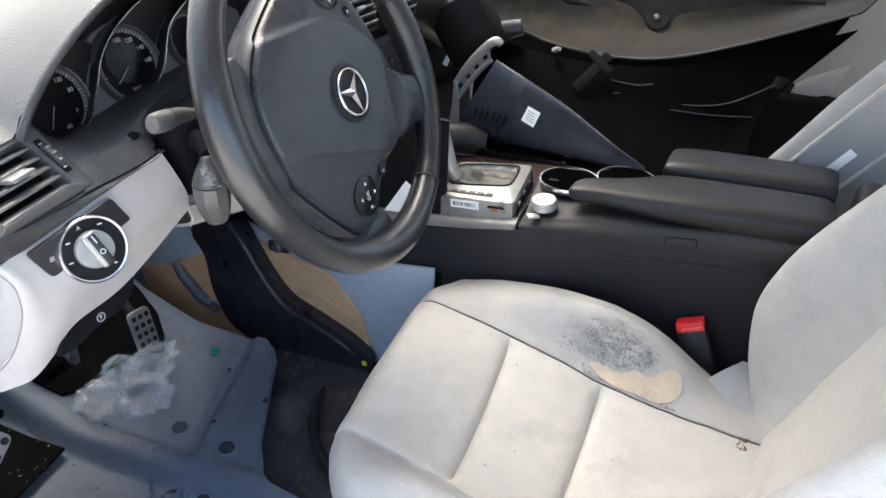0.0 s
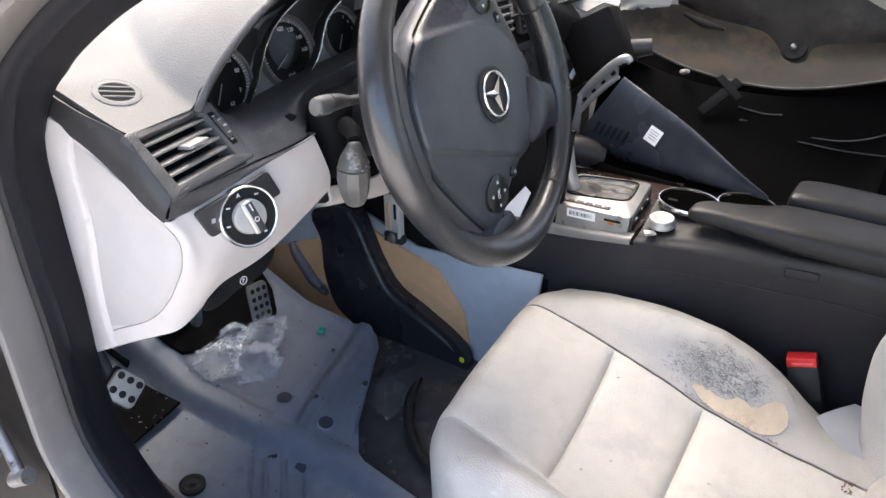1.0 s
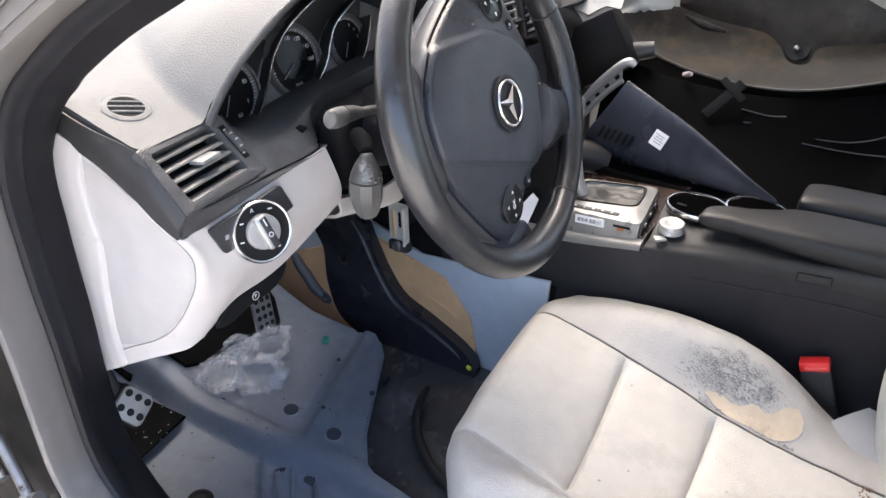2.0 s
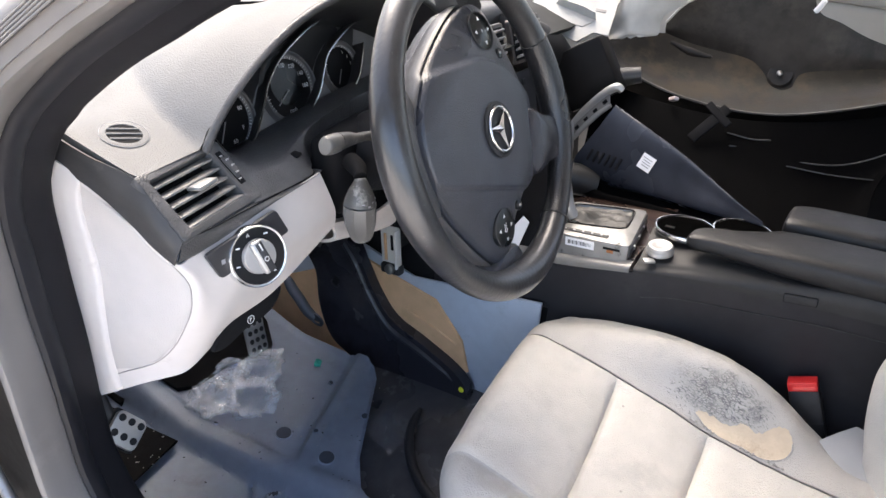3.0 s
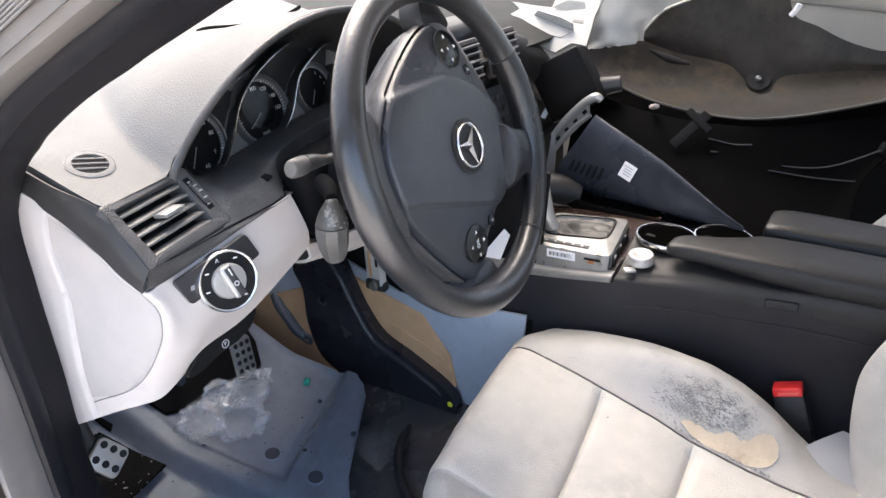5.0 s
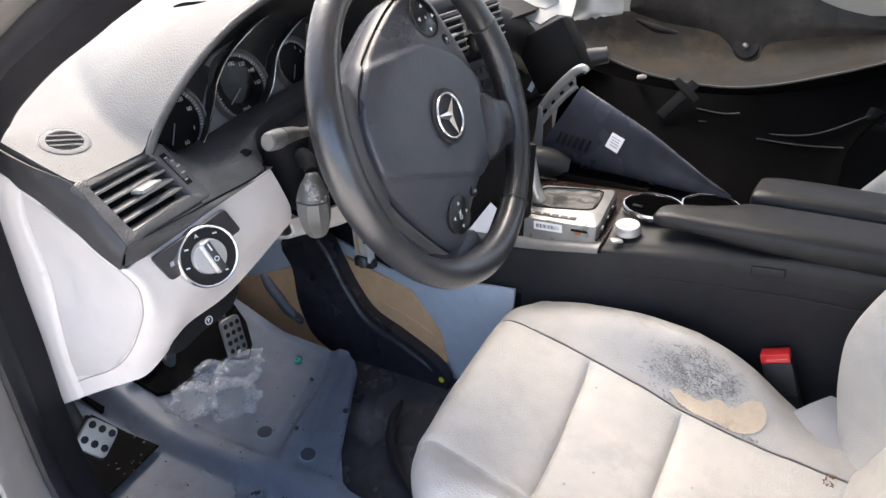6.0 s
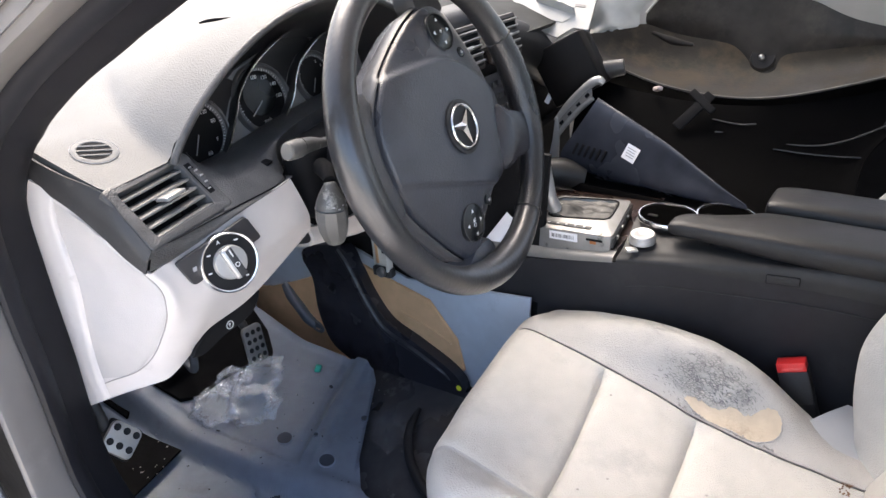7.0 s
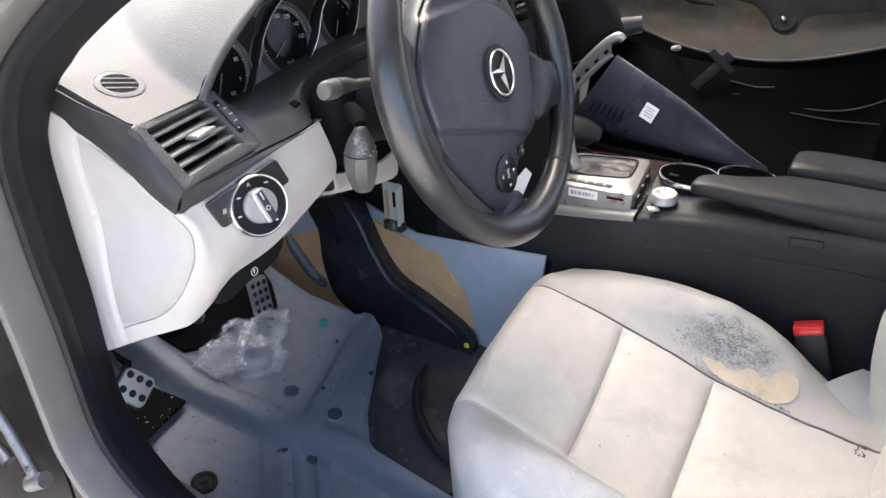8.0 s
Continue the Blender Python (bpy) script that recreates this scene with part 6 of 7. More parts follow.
bm = bmesh.new()
grid(bm, [quad_ring(1.0, -0.034), quad_ring(1.0, -0.004), quad_ring(0.985, -0.001), quad_ring(0.95, 0.0), quad_ring(1.04, 0.0, 0.2, well_ring), quad_ring(1.0, -0.004, 0.2, well_ring)], loop_u=True)
part("frame", bm, SHIFT_FRAME, shifter, "scuffed silver plastic frame")
part("well_border", tube(bmesh.new(), quad_ring(1.03, 0.0006, 0.2, well_ring), 0.0013, 6, 2, closed=True), BLACK_DEEP, shifter)
EP = basis(ring[1], ring[0] - ring[1], (0, 0, 1))
part("end_plate", prism(bmesh.new(), [(0.006, -0.033), (0.132, -0.033), (0.132, -0.006), (0.006, -0.006)], 0.002, EP, 0.0006), SWITCH_BLACK, shifter, "black end plate with clips")
for k in range(3):
    part("clip", box(bmesh.new(), (0.008, 0.006, 0.003), EP @ pose(0.025 + 0.035 * k, -0.012, 0.003), 0.0008), STEEL, shifter)
bm = bmesh.new()
vs = bm.faces.new([bm.verts.new(p) for p in quad_ring(1.0, -0.0035, 0.2, well_ring)])
part("tray", bm, BLACK_SOFT, shifter)
bm = bmesh.new()
rows = []
for j in range(17):
    row = []
    for i in range(25):
        u, v = i / 24, j / 16
        p = (well_ring[2].lerp(well_ring[3], u)).lerp(well_ring[1].lerp(well_ring[0], u), v)
        c = sum(well_ring, V(0, 0, 0)) / 4
        p = c + (p - c) * 0.94
        rise = max(0.0, 1 - 2 * math.hypot(u - 0.30, v - 0.15))
        p.z += -0.002 + 0.016 * rise ** 1.5 + 0.004 * noise.noise(V(u * 5, v * 5, 1)) + 0.002 * noise.noise(V(u * 13, v * 13, 1))
        row.append(p)
    rows.append(row)
grid(bm, rows)
part("gaiter", bm, GAITER, shifter, "crumpled dusty grey gaiter")
bm = bmesh.new()
tube(bm, [(0.668, 0.440, 0.568), (0.662, 0.452, 0.590), (0.663, 0.462, 0.620), (0.665, 0.470, 0.648)], [0.012, 0.0115, 0.011, 0.010], 16, 5)
part("lever", bm, SATIN, shifter)
SL = basis((0.6165, 0.398, 0.5605), (0, -1, 0.12), (0.02, 0, 1))
part("barcode_sticker", box(bmesh.new(), (0.046, 0.013, 0.0006), SL @ pose(-0.008, -0.001, 0.0006)), PAPER, shifter, smooth=False)
bm = bmesh.new()
for k in range(17):
    box(bm, (random.choice((0.0005, 0.0009, 0.0014)), 0.006, 0.0003), SL @ pose(-0.026 + 0.0022 * k, -0.001, 0.0012))
part("barcode", bm, BLACK_TRIM, shifter, smooth=False)
part("side_slot", box(bmesh.new(), (0.026, 0.0035, 0.001), SL @ pose(0.042, 0.000, 0.0006), 0.0004), BLACK_DEEP, shifter)
part("side_slot", box(bmesh.new(), (0.010, 0.005, 0.001), SL @ pose(0.040, -0.004, 0.0006), 0.0004), RUST, shifter)
bm = bmesh.new()
box(bm, (0.078, 0.0075, 0.001), SL @ pose(-0.008, 0.0125, -0.014, -82, 0, 0), 0.0003)
strip = part("mark_strip", bm, BLACK_TRIM, shifter)
for k in range(5):
    part("mark", box(bmesh.new(), (0.0035, 0.0035, 0.0004), SL @ pose(-0.038 + 0.0145 * k, 0.0133, -0.014, -82, 0, 0)), INK_GREY, strip)
card = thing("paper_card", "white paper card leaning beside the gear selector", "paper", (0.6, 0.5, 0.53))
part("sheet", prism(bmesh.new(), [(-0.022, -0.028), (0.012, -0.020), (0.018, 0.024), (0.006, 0.030)], 0.0008, basis((0.597, 0.505, 0.552), (0.0, -1, 0.05), (0.15, 0, 1)) @ pose(0, 0, 0, 0, 0, -8)), PAPER, card, smooth=False)

# ---- centre stack behind the wheel ----
stack = thing("centre_stack", "dark centre stack with air vents and rows of buttons", "centre stack", (0.73, 0.65, 0.6))
part("body", box(bmesh.new(), (0.26, 0.10, 0.36), pose(0.735, 0.70, 0.66, -8, 0, 0), 0.02, 3), BLACK_SOFT, stack)
for cx in (0.675, 0.80):
    TM = basis((cx, 0.632, 0.795), (1, 0, 0), (0, 0.30, 1))
    v = part("vent", prism(bmesh.new(), rounded(0.052, 0.036, 0.005), 0.008, TM, 0.002), TARNISHED, stack)
    part("vent_well", box(bmesh.new(), (0.090, 0.060, 0.002), TM @ pose(0, 0, 0.0085)), BLACK_DEEP, v)
    for k in range(5):
        part("slat", box(bmesh.new(), (0.088, 0.003, 0.012), TM @ pose(0, -0.024 + 0.012 * k, 0.010, -25, 0, 0), 0.001), SLAT, v)
    part("vent_tab", box(bmesh.new(), (0.020, 0.005, 0.016), TM @ pose(0, 0, 0.014, -25, 0, 0), 0.0015), SATIN, v)
KP = basis((0.74, 0.622, 0.700), (1, 0, 0), (0, 0.22, 1))
part("keypad", prism(bmesh.new(), rounded(0.105, 0.042, 0.004), 0.006, KP, 0.001), SWITCH_BLACK, stack)
for k in range(24):
    part("key", box(bmesh.new(), (0.013, 0.010, 0.004), KP @ pose(-0.082 + 0.0185 * (k % 8) + 0.015, 0.024 - 0.022 * (k // 8), 0.007), 0.001), BLACK_TRIM, stack)
part("ashtray_lid", prism(bmesh.new(), rounded(0.10, 0.05, 0.006), 0.008, basis((0.74, 0.60, 0.585), (1, 0, 0), (0, 0.15, 1)), 0.002), WOOD, stack, "burr wood ashtray lid")
bm = bmesh.new()
tube(bm, [(0.655, 0.59, 0.62), (0.66, 0.575, 0.60), (0.67, 0.565, 0.575), (0.69, 0.56, 0.56)], 0.006, 10)
part("chrome_loop", bm, CHROME, stack)

# ---- loose parts heaped on the passenger side ----
duct = thing("tunnel_trim_panel", "blue-black plastic trim wedge with slots, propped on the console", "car trim piece", (0.87, 0.4, 0.58))
bm = surface([[V(0.885, 0.529, 0.560), V(0.875, 0.467, 0.552), V(0.860, 0.380, 0.560), V(0.838, 0.298, 0.567), V(0.820, 0.240, 0.576), V(0.802, 0.186, 0.588)],
              [V(0.872, 0.529, 0.572), V(0.865, 0.467, 0.563), V(0.850, 0.380, 0.568), V(0.830, 0.298, 0.574), V(0.815, 0.240, 0.581), V(0.800, 0.186, 0.590)],
              [V(0.868, 0.531, 0.592), V(0.860, 0.465, 0.586), V(0.850, 0.378, 0.584), V(0.830, 0.296, 0.586), V(0.815, 0.238, 0.588), V(0.800, 0.186, 0.592)],
              [V(0.882, 0.505, 0.645), V(0.872, 0.440, 0.634), V(0.858, 0.358, 0.618), V(0.836, 0.284, 0.606), V(0.818, 0.235, 0.599), V(0.801, 0.187, 0.594)],
              [V(0.900, 0.486, 0.688), V(0.885, 0.422, 0.669), V(0.865, 0.343, 0.645), V(0.840, 0.276, 0.622), V(0.820, 0.232, 0.608), V(0.802, 0.188, 0.596)],
              [V(0.912, 0.488, 0.686), V(0.896, 0.422, 0.665), V(0.875, 0.343, 0.640), V(0.848, 0.276, 0.618), V(0.826, 0.232, 0.604), V(0.806, 0.188, 0.594)]], 6, 6)
part("shell", bm, DUCT, duct)
# dark sheet below the wedge, in place of the shadow gap above the console
foot = [V(0.885, 0.529, 0.560), V(0.875, 0.467, 0.552), V(0.860, 0.380, 0.560), V(0.838, 0.298, 0.567), V(0.820, 0.240, 0.576)]
part("shade_sheet", surface([foot, [p + V(-0.012, -0.004, -0.012) for p in foot], [p + V(-0.030, -0.010, 0.004 - 0.03 * (p.y - 0.2)) for p in foot], [p + V(-0.040, -0.012, -0.02) for p in foot]], 5, 4), SHADED_BLACK, duct, "dark sheet standing in for the shade under the wedge")
DM = basis((0.866, 0.472, 0.602), (-0.12, -1, 0.06), (0.22, 0.0, 0.97))
for k in range(6):
    part("slot", box(bmesh.new(), (0.0042, 0.022, 0.006), DM @ pose(-0.032 + 0.0115 * k, 0.002 - 0.001 * k, 0.001, 0, 0, -18), 0.0008), BLACK_DEEP, duct)
ST = basis((0.864, 0.399, 0.616), (-0.18, -1, -0.12), (0.28, -0.3, 0.97))
sticker = part("sticker", box(bmesh.new(), (0.026, 0.027, 0.0006), ST @ pose(0, 0, 0.002, 0, 0, -8)), PAPER, duct, "white paper sticker", smooth=False)
for k in range(4):
    part("print_bar", box(bmesh.new(), (0.018 - 0.003 * (k % 2), 0.0014, 0.0002), ST @ pose(0.0, 0.007 - 0.0045 * k, 0.0025, 0, 0, -8)), INK_GREY, sticker, smooth=False)
bez = thing("silver_trim_frame", "bright silver plastic trim frame behind the wedge", "trim frame", (0.9, 0.53, 0.6))
FM = [V(0.905, 0.562, 0.634), V(0.905, 0.543, 0.664), V(0.905, 0.520, 0.694), V(0.905, 0.500, 0.715), V(0.907, 0.488, 0.721), V(0.909, 0.480, 0.716)]
FL = [p + V(-0.004, -0.006, -0.026) for p in FM[:4]]
part("rail", tube(bmesh.new(), FM, [0.006, 0.0076, 0.0078, 0.0076, 0.0078, 0.006], 12, 6, squash=0.8), SATIN, bez)
part("rail", tube(bmesh.new(), FL, [0.004, 0.005, 0.005, 0.004], 10, 6), SATIN, bez)
part("web", surface([[p + V(-0.001, 0, -0.002) for p in FM[:4]], [p + V(-0.001, 0, 0) for p in FL]], 5, 3, 0.002), STRIP_SILVER, bez)
for k in range(4):
    t = FM[0].lerp(FM[3], 0.16 + 0.24 * k)
    part("window", box(bmesh.new(), (0.003, 0.007, 0.010), Matrix.Translation(t + V(-0.0045, -0.003, -0.013)) @ Euler((radians(38), 0, 0)).to_matrix().to_4x4(), 0.001), BLACK_DEEP, bez)
part("foot", prism(bmesh.new(), [(-0.010, -0.040), (0.004, -0.045), (0.010, -0.034), (0.010, -0.002), (0.006, 0.040), (0.0, 0.044), (-0.003, 0.0)], 0.005, basis((0.900, 0.560, 0.600), (0, -1, 0.05), (0.05, 0.03, 1)), 0.001), SATIN, bez)
# made-up dark box that hides the pale door lining behind the gap
heater = thing("dark_filler", "dark box added to fill the black space behind the heaped trim parts", "heater housing", (1.03, 0.68, 0.40))
part("shell", box(bmesh.new(), (0.25, 0.12, 0.32), pose(1.03, 0.690, 0.545, -6, 0, 4), 0.018, 3), CASE, heater)
part("flange", box(bmesh.new(), (0.26, 0.010, 0.014), pose(1.03, 0.628, 0.600, -6, 0, 4), 0.003), BLACK_DEEP, heater)
elbow = thing("air_hose_elbow", "grey plastic air hose elbow with a dark opening", "air hose", (0.85, 0.52, 0.55))
part("hose", tube(bmesh.new(), [(0.80, 0.60, 0.52), (0.825, 0.565, 0.55), (0.85, 0.53, 0.556), (0.875, 0.49, 0.545)], [0.024, 0.026, 0.028, 0.030], 22, 6), HOSE, elbow)
# black disc paints the shade inside the hose
part("mouth", lathe(bmesh.new(), [(0.028, 0.001), (0.0, 0.001)], look((0.876, 0.488, 0.5445), (0.851, 0.528, 0.5555)), 24, False), VOID_SHADE, elbow)
case = thing("glovebox_case", "dark brown-black plastic case tipped on its corner", "plastic case", (0.97, 0.56, 0.62))
part("case", box(bmesh.new(), (0.10, 0.10, 0.11), Matrix.Translation((0.985, 0.575, 0.715)) @ Euler((radians(-33), radians(8), radians(12))).to_matrix().to_4x4(), 0.006), CASE, case)
part("tab", box(bmesh.new(), (0.004, 0.010, 0.020), pose(0.94, 0.598, 0.662, 20, 10, 0), 0.001), PAPER, case)
cowl = thing("grey_cowl", "dark grey rounded column cowl beyond the wheel", "cowl", (0.83, 0.68, 0.7))
part("shell", tube(bmesh.new(), [(0.78, 0.66, 0.80), (0.86, 0.66, 0.775), (0.95, 0.66, 0.74), (1.02, 0.66, 0.70)], [0.035, 0.045, 0.05, 0.045], 24, 6), GREY_PLASTIC, cowl)

roll = thing("grey_trim_roll", "dull grey rounded trim piece under the liner", "trim piece", (1.03, 0.52, 0.70))
part("roll", tube(bmesh.new(), [(1.035, 0.600, 0.664), (1.032, 0.562, 0.688), (1.034, 0.528, 0.706), (1.045, 0.494, 0.716)], [0.018, 0.019, 0.018, 0.015], 16, 6), ROLL_GREY, roll)
liner = thing("wheel_arch_liner", "dirty black plastic wheel arch liner lying on its side", "wheel arch liner", (1.12, 0.3, 0.65))
rim_low = [V(1.03, 0.605, 0.745), V(1.06, 0.52, 0.712), V(1.08, 0.43, 0.685), V(1.09, 0.32, 0.677), V(1.10, 0.22, 0.690), V(1.12, 0.10, 0.730), V(1.14, -0.04, 0.79)]
deep = [V(1.08, 0.602, 0.752), V(1.15, 0.52, 0.725), V(1.19, 0.43, 0.712), V(1.21, 0.32, 0.712), V(1.22, 0.22, 0.722), V(1.24, 0.08, 0.752), V(1.26, -0.08, 0.80)]
wall = [V(1.12, 0.598, 0.768), V(1.20, 0.52, 0.768), V(1.25, 0.43, 0.772), V(1.27, 0.32, 0.782), V(1.28, 0.21, 0.788), V(1.29, 0.06, 0.80), V(1.30, -0.10, 0.82)]
part("shell", surface([rim_low, [a.lerp(b, 0.5) + V(0, 0, -0.008) for a, b in zip(rim_low, deep)], deep, wall], 8, 6, 0.0035), LINER, liner, "dirty black liner with brown mud")
part("rim_edge", tube(bmesh.new(), [p + V(-0.001, 0, -0.001) for p in rim_low], 0.0022, 8, 6), LINER_EDGE, liner)
part("skirt", surface([[p + V(0.004, 0.0, -0.004) for p in rim_low], [p + V(0.03, 0.01, -0.035) for p in rim_low], [p + V(0.05, 0.015, -0.055) for p in rim_low]], 6, 4, 0.003), SHADED_BLACK, liner)
flap_low = [V(1.105, 0.482, 0.788), V(1.108, 0.414, 0.775), V(1.11, 0.330, 0.769), V(1.11, 0.300, 0.756), V(1.11, 0.266, 0.726), V(1.11, 0.240, 0.731), V(1.112, 0.227, 0.760), V(1.12, 0.165, 0.776), V(1.13, 0.10, 0.790), V(1.14, 0.0, 0.800)]
flap_top = [V(1.10, 0.482, 0.809), V(1.10, 0.454, 0.846), V(1.10, 0.421, 0.866), V(1.11, 0.362, 0.896), V(1.12, 0.305, 0.93), V(1.12, 0.262, 0.925), V(1.115, 0.233, 0.868), V(1.12, 0.192, 0.852), V(1.13, 0.122, 0.828), V(1.14, 0.0, 0.815)]
flap = [flap_low, [a.lerp(b, 0.35) + V(-0.004, 0, 0) for a, b in zip(flap_low, flap_top)], [a.lerp(b, 0.7) + V(-0.002, 0, 0) for a, b in zip(flap_low, flap_top)], flap_top]
part("flap", surface(flap, 7, 7, 0.003), LINER_DARK, liner, "black stiff plastic flap")
part("torn_edge", tube(bmesh.new(), [p + V(-0.002, 0, 0.0005) for p in flap_top[:4]], 0.0022, 6, 5), TORN, liner, "pale torn edge")
part("peg", tube(bmesh.new(), [(1.108, 0.236, 0.866), (1.106, 0.231, 0.874), (1.106, 0.226, 0.886)], 0.005, 10, 4), PAPER, liner, "white plastic peg")
part("boss", lathe(bmesh.new(), [(0.024, -0.006), (0.020, 0.002), (0.014, 0.001), (0.0, 0.0)], basis((1.108, 0.262, 0.752), (0, -1, 0), (0.45, 0, 1)), 28, False), LINER_DARK, liner)
part("bolt", lathe(bmesh.new(), [(0.0055, -0.004), (0.0055, 0.001), (0.004, 0.003), (0.0, 0.004)], basis((1.104, 0.263, 0.753), (0, -1, 0), (0.45, 0, 1)) @ pose(0, 0, 0.004), 16, False), STEEL, liner, "bright bolt head")
part("rivet", lathe(bmesh.new(), [(0.006, -0.003), (0.005, 0.001), (0.0, 0.0015)], basis((1.118, 0.212, 0.778), (0, -1, 0), (0.45, 0, 1)), 14, False), STEEL, liner)
part("rib", tube(bmesh.new(), [(1.112, 0.47, 0.772), (1.116, 0.43, 0.760), (1.118, 0.39, 0.757)], [0.003, 0.008, 0.003], 8, squash=0.5), LINER_DARK, liner)

sheet = thing("underbody_shield", "large black plastic underbody shield across the passenger seat", "plastic shield", (1.05, 0.25, 0.45))
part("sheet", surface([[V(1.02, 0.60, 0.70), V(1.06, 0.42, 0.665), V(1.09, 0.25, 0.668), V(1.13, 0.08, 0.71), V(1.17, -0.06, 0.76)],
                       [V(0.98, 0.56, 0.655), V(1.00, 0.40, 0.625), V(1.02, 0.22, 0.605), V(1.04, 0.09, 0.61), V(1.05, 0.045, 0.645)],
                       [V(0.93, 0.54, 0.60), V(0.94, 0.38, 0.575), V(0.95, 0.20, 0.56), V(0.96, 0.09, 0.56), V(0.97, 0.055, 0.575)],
                       [V(0.87, 0.53, 0.53), V(0.88, 0.38, 0.52), V(0.89, 0.20, 0.515), V(0.90, 0.09, 0.515), V(0.91, 0.055, 0.53)]], 7, 7, 0.003), SHADED_BLACK, sheet)
XM = basis((1.03, 0.345, 0.655), (0.1, -1, 0.1), (0.6, 0.1, 0.8))
part("cross_bracket", box(bmesh.new(), (0.020, 0.085, 0.006), XM @ pose(0, 0, 0.010, 0, 0, -38), 0.002), BLACK_DEEP, sheet)
part("cross_bracket", box(bmesh.new(), (0.058, 0.014, 0.006), XM @ pose(0.012, 0.018, 0.012, 0, 0, -42), 0.002), BLACK_DEEP, sheet)
part("fastener", box(bmesh.new(), (0.022, 0.012, 0.008), Matrix.Translation((1.05, 0.425, 0.683)) @ Euler((0.3, 0.4, 0.8)).to_matrix().to_4x4(), 0.003), PINKISH, sheet, "pale plastic fastener")
wire = thing("cable", "thin grey cable with a connector draped over the shield", "cable", (1.05, 0.2, 0.6))
part("lead", tube(bmesh.new(), [(1.035, 0.290, 0.625), (1.04, 0.235, 0.622), (1.045, 0.18, 0.623), (1.05, 0.13, 0.630), (1.06, 0.09, 0.645), (1.08, 0.04, 0.675)], 0.0013, 8, 8), WIRE, wire)
part("lead", tube(bmesh.new(), [(1.045, 0.315, 0.645), (1.05, 0.27, 0.642), (1.05, 0.24, 0.648)], 0.0013, 8, 8), WIRE, wire)
part("lead", tube(bmesh.new(), [(1.03, 0.20, 0.615), (1.035, 0.13, 0.617), (1.04, 0.06, 0.625)], 0.0012, 8, 8), WIRE, wire)
part("connector", box(bmesh.new(), (0.010, 0.016, 0.009), pose(1.033, 0.297, 0.624, 0, 10, 20), 0.002), WIRE, wire)
part("connector", box(bmesh.new(), (0.022, 0.030, 0.022), Matrix.Translation((1.09, 0.030, 0.672)) @ Euler((0.4, 0.2, 0.5)).to_matrix().to_4x4(), 0.004), BLACK_DEEP, wire)

# broken white plastic and film on top of the heap
shards = thing("broken_white_panel", "broken white plastic panel with torn edges", "broken panel", (1.0, 0.62, 0.74))
SP = basis((1.02, 0.640, 0.812), (0.05, -1, -0.15), (0.75, 0.0, 0.62))
plate = [(-0.0945, 0.019), (-0.070, 0.0086), (-0.083, -0.009), (-0.070, -0.015), (-0.0745, -0.0254), (-0.057, -0.031), (-0.039, -0.0525), (-0.002, -0.0586), (0.039, -0.0625), (0.048, -0.046), (0.057, -0.031),
         (0.086, -0.028), (0.082, -0.011), (0.069, 0.045), (0.074, 0.091), (0.032, 0.074), (-0.0165, 0.0526), (-0.0135, 0.0314), (-0.047, 0.0256)]
part("plate", prism(bmesh.new(), plate[::-1], 0.004, SP, 0.0008), FOAM_WHITE, shards, smooth=False)
part("tray_floor", prism(bmesh.new(), [(-0.054, -0.030), (-0.021, -0.030), (0.033, -0.028), (0.049, -0.006), (-0.038, 0.0015)][::-1], 0.0012, SP @ pose(0, 0, 0.0042)), TORN, shards, smooth=False)
part("tray_wall", prism(bmesh.new(), [(-0.038, 0.0), (0.049, 0.0), (0.046, 0.016), (0.020, 0.019), (-0.030, 0.015)], 0.0022, SP @ pose(0, 0.0015, 0.004, 78, 0, -5)), FOAM_WHITE, shards, smooth=False)
part("tray_wall", prism(bmesh.new(), [(-0.058, 0.0), (-0.038, 0.0), (-0.038, 0.013), (-0.060, 0.009)], 0.0022, SP @ pose(0.016, -0.047, 0.004, 78, 0, 62)), FOAM_WHITE, shards, smooth=False)
part("crumpled_edge", prism(bmesh.new(), [(-0.012, 0.0), (0.03, -0.004), (0.052, 0.006), (0.044, 0.022), (0.01, 0.017)], 0.002, SP @ pose(0.0, 0.034, 0.005, 24, 8, 10)), TORN, shards, smooth=False)
part("cut_slot", box(bmesh.new(), (0.020, 0.006, 0.001), SP @ pose(0.048, 0.019, 0.0045, 0, 0, 8)), SEAM, shards, smooth=False)
scrap = thing("torn_plastic_sheet", "torn translucent white plastic sheet over the liner edge", "plastic sheet", (1.06, 0.52, 0.8))
left = spline([(1.065, 0.580, 0.764), (1.068, 0.579, 0.785), (1.07, 0.574, 0.82), (1.075, 0.566, 0.868), (1.08, 0.56, 0.91)], 5)
right = spline([(1.065, 0.500, 0.786), (1.068, 0.484, 0.790), (1.07, 0.482, 0.822), (1.075, 0.446, 0.853), (1.08, 0.42, 0.90)], 5)
rows = []
for j, (a, b) in enumerate(zip(left, right)):
    row = []
    for i in range(19):
        u = i / 18
        p = a.lerp(b, u) + V(-0.012 * math.sin(math.pi * u), 0, 0)
        p += V(0.008 * noise.noise(V(u * 3, j * 0.2, 4)), 0, 0.010 * noise.noise(V(u * 9, 2, 2)) * max(0, 1 - j / 5))
        row.append(p)
    rows.append(row)
part("film", skin(rows), TORN, scrap)
part("edge", tube(bmesh.new(), [(1.058, 0.575, 0.80), (1.060, 0.565, 0.84), (1.062, 0.552, 0.875), (1.07, 0.545, 0.90)], 0.0012, 6, 5), SEAM, scrap)

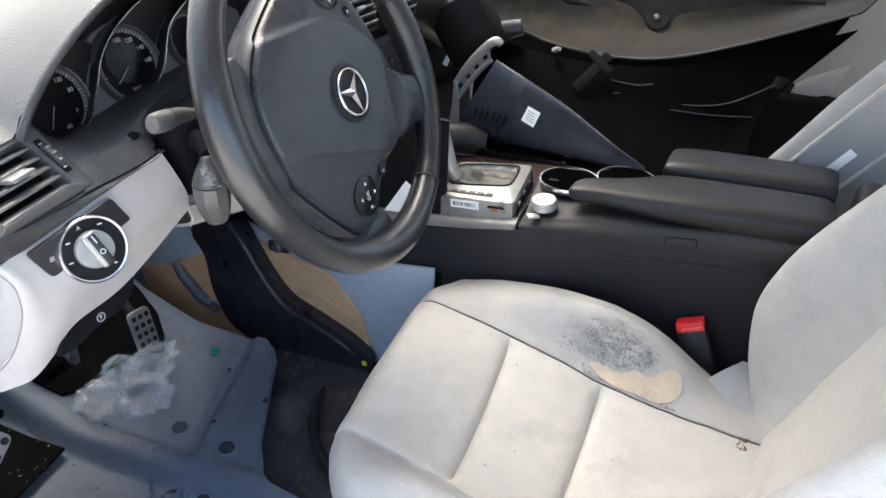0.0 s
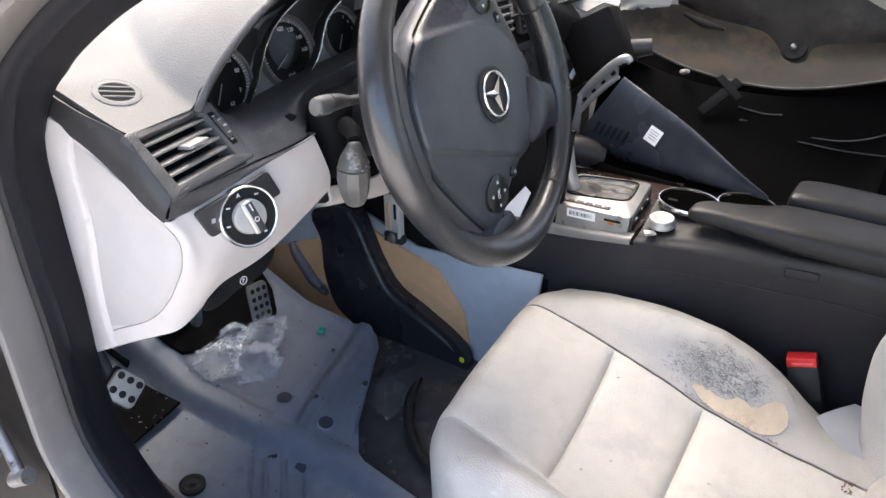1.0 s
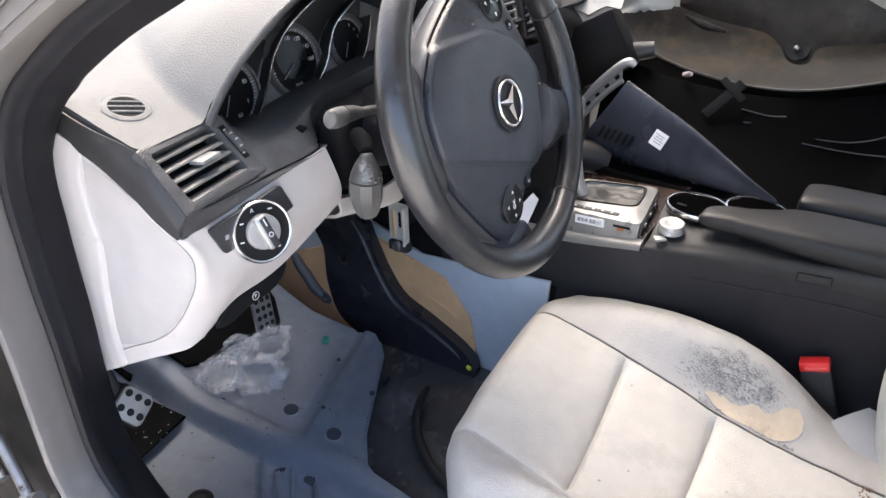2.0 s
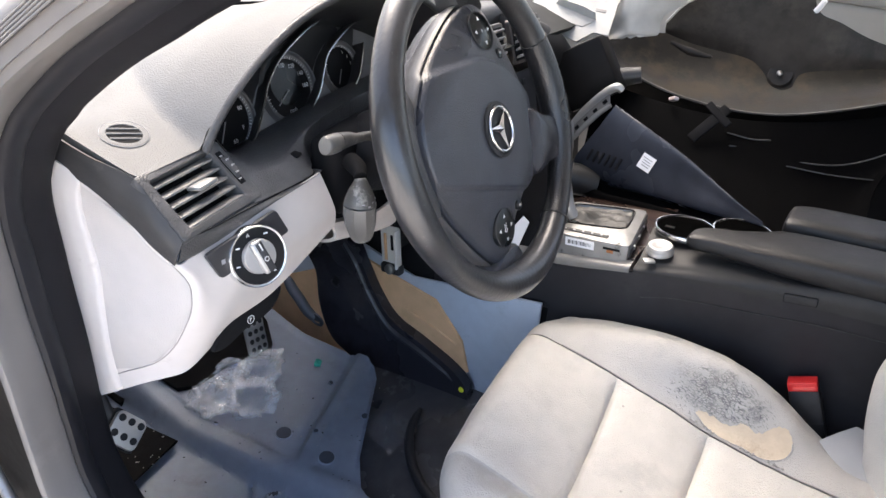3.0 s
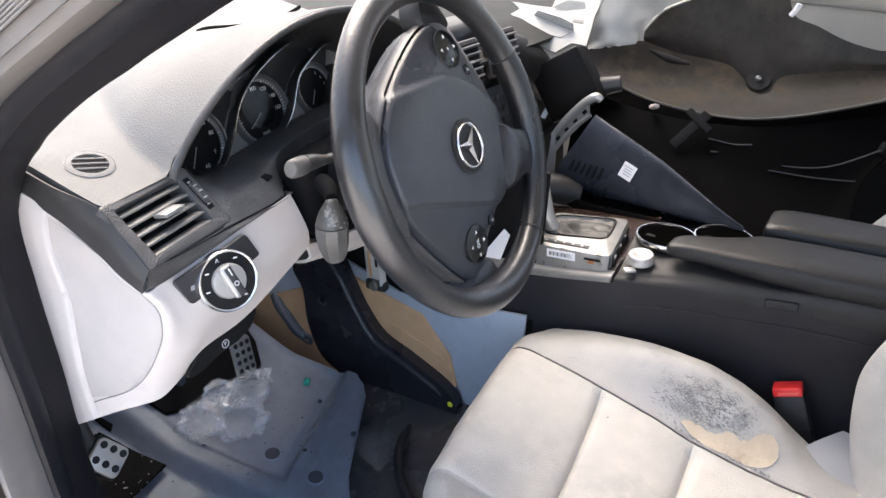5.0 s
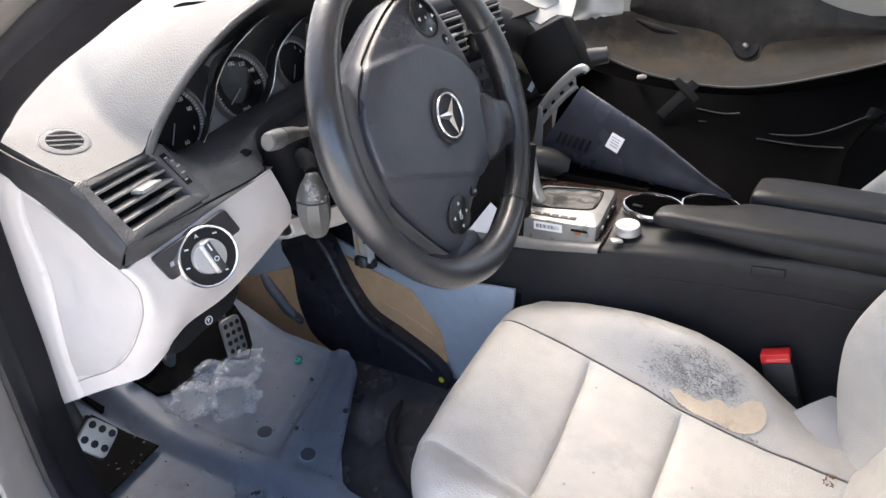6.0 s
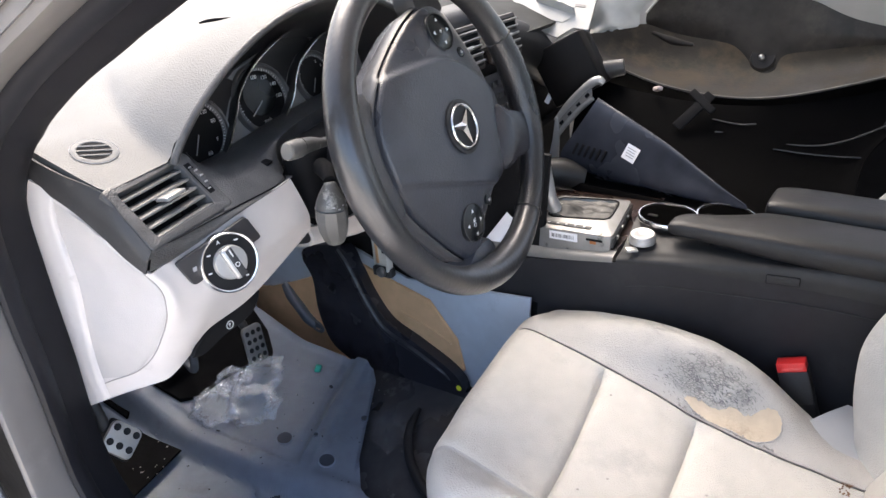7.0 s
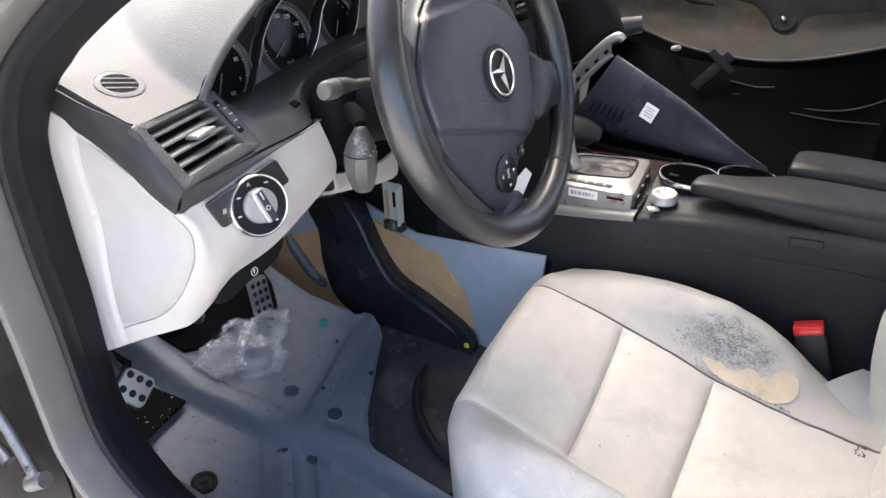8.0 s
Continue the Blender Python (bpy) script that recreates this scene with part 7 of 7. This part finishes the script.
# ---- passenger seat, door and the rest of the cabin ----
pseat = thing("passenger_seat", "light grey leather passenger seat backrest with side panel", "car seat", (1.1, -0.1, 0.3))
EDGE = [V(0.93, 0.075, 0.50), V(0.93, 0.050, 0.555), V(0.93, 0.027, 0.596), V(0.93, -0.003, 0.643), V(0.93, -0.046, 0.714), V(0.93, -0.092, 0.780), V(0.93, -0.16, 0.88), V(0.94, -0.22, 0.97)]
part("backrest", surface([[p + V(0.36, -0.14, -0.02) for p in EDGE], [p + V(0.14, -0.10, -0.02) for p in EDGE], [p + V(0.055, -0.035, -0.008) for p in EDGE], [p + V(0.014, -0.004, -0.004) for p in EDGE], [p + V(-0.004, -0.025, -0.012) for p in EDGE],
                          [p + V(-0.002, -0.055, -0.02) for p in EDGE], [p + V(0.0, -0.20, -0.06) for p in EDGE]], 5, 6), LEATHER_GREY, pseat)
PSM = basis((0.921, -0.098, 0.665), (-0.02, -0.55, 0.84), (0, 0.84, 0.55))
part("side_panel", prism(bmesh.new(), rounded(0.13, 0.036, 0.02, 6), 0.004, PSM, 0.0015), PANEL_GREY, pseat, "inset grey side panel")
part("piping", tube(bmesh.new(), [PSM @ V(x * 1.03, y * 1.08, 0.002) for x, y in rounded(0.13, 0.036, 0.02, 3)], 0.004, 8, 3, closed=True), LEATHER, pseat)
part("airbag_tag", box(bmesh.new(), (0.05, 0.014, 0.002), PSM @ pose(-0.05, -0.008, 0.005), 0.0006), PAPER, pseat, "white airbag tag")
part("cushion", box(bmesh.new(), (0.48, 0.50, 0.14), pose(1.14, 0.22, 0.36, 4, 0, 0), 0.05, 4), LEATHER_GREY, pseat)
far = thing("passenger_door", "grey-beige passenger door lining", "car door", (1.42, 0.3, 0.3), kind="structure")
part("lining", box(bmesh.new(), (0.04, 2.3, 0.66), pose(1.45, 0.1, 0.52), 0.01), BEIGE, far)
part("door_pull", prism(bmesh.new(), [(-0.10, -0.02), (0.06, -0.02), (0.10, 0.03), (0.02, 0.02)], 0.02, basis((1.43, 0.0, 0.575), (0, -1, 0.4), (0, 0.4, 1)), 0.005), PANEL_WHITE, far)
part("door_pocket", box(bmesh.new(), (0.06, 0.62, 0.33), pose(1.41, 0.10, 0.405), 0.012, 3), BLACK_DEEP, far, "black lower door pocket")
part("arm_pocket", box(bmesh.new(), (0.05, 0.22, 0.03), pose(1.415, 0.02, 0.545, 25, 0, 0), 0.01), BLACK_DEEP, far)
# unseen pane, added to dim the light on the heaped parts
part("window_pane", box(bmesh.new(), (0.004, 1.5, 0.42), pose(1.45, 0.02, 1.06, 0, -14, 0)), GLASS, far)
part("window_rail", box(bmesh.new(), (0.06, 2.3, 0.03), pose(1.45, 0.1, 0.86), 0.01), BEIGE, far)

# unseen roof and rear wall, and the windscreen, added to close and shade the cabin
bm = surface([[V(-0.02, 0.30, 1.12), V(0.35, 0.42, 1.24), V(0.72, 0.45, 1.26), V(1.1, 0.42, 1.24), V(1.46, 0.30, 1.12)],
              [V(-0.02, -0.3, 1.30), V(0.35, -0.3, 1.40), V(0.72, -0.3, 1.42), V(1.1, -0.3, 1.40), V(1.46, -0.3, 1.30)],
              [V(-0.02, -1.2, 1.24), V(0.35, -1.2, 1.34), V(0.72, -1.2, 1.36), V(1.1, -1.2, 1.34), V(1.46, -1.2, 1.24)]], 5, 5, 0.02)
tagged(part("ceiling", bm, HEADLINER, None), "unseen grey car roof, added to shade the cabin", "car roof", kind="structure")
bm = surface([[V(-0.06, 0.30, 1.13), V(0.35, 0.43, 1.245), V(0.72, 0.46, 1.265), V(1.1, 0.43, 1.245), V(1.50, 0.30, 1.13)],
              [V(-0.07, 0.54, 1.035), V(0.35, 0.68, 1.14), V(0.72, 0.72, 1.16), V(1.1, 0.68, 1.14), V(1.51, 0.54, 1.035)],
              [V(-0.08, 0.86, 0.90), V(0.35, 1.02, 0.94), V(0.72, 1.08, 0.95), V(1.1, 1.02, 0.94), V(1.52, 0.86, 0.90)]], 5, 5, 0.004)
tagged(part("window_1", bm, GLASS, None), "laminated windscreen over the dashboard, hazed to dim its light", "windscreen", kind="structure")
bm = bmesh.new()
box(bm, (1.5, 0.04, 0.64), pose(0.72, -1.25, 0.57))
tagged(part("wall_rear", bm, HEADLINER, None), "plain grey rear cabin wall", "rear wall", kind="structure")
# rear window added out of view, so that light reaches the dashboard's face
bm = surface([[V(0.0, -1.24, 0.89), V(0.72, -1.27, 0.89), V(1.44, -1.24, 0.89)], [V(0.08, -1.22, 1.06), V(0.72, -1.25, 1.10), V(1.36, -1.22, 1.06)], [V(0.14, -1.20, 1.25), V(0.72, -1.21, 1.35), V(1.30, -1.20, 1.25)]], 5, 5, 0.004)
tagged(part("window_2", bm, GLASS, None), "unseen rear window, added to light the cabin from behind", "rear window", kind="structure")
bm = bmesh.new()
grid(bm, [[V(x, y, 0.22) for x in (-0.05, 0.4, 0.8, 1.46)] for y in (-1.25, -0.6, 0.0, 0.26)])
tagged(part("floor_rear", bm, CARPET, None), "black carpeted rear cabin floor", "carpet", kind="structure")
buckle = thing("belt_buckle", "black belt buckle with a red release button", "seat belt buckle", (0.64, 0.05, 0.38))
BM = basis((0.638, 0.047, 0.416), (0.10, -1, 0.42), (0.05, 0.42, 1))
part("housing", box(bmesh.new(), (0.040, 0.086, 0.022), BM @ pose(0.001, -0.015, 0), 0.004), BLACK_SOFT, buckle)
part("button", box(bmesh.new(), (0.0375, 0.0135, 0.0225), BM @ pose(0.0005, 0.0345, 0.0005), 0.0014), RED, buckle, "red release button")
part("press_window", prism(bmesh.new(), [(-0.014, -0.0040), (0.013, -0.0040), (0.015, 0.0010), (-0.012, 0.0005)], 0.0012, BM @ pose(0.001, 0.034, 0.0116), 0.0004), RED_LIGHT, buckle, "glossy raised window")
part("joint", box(bmesh.new(), (0.0402, 0.0012, 0.0224), BM @ pose(0.001, -0.022, 0)), SWITCH_BLACK, buckle)
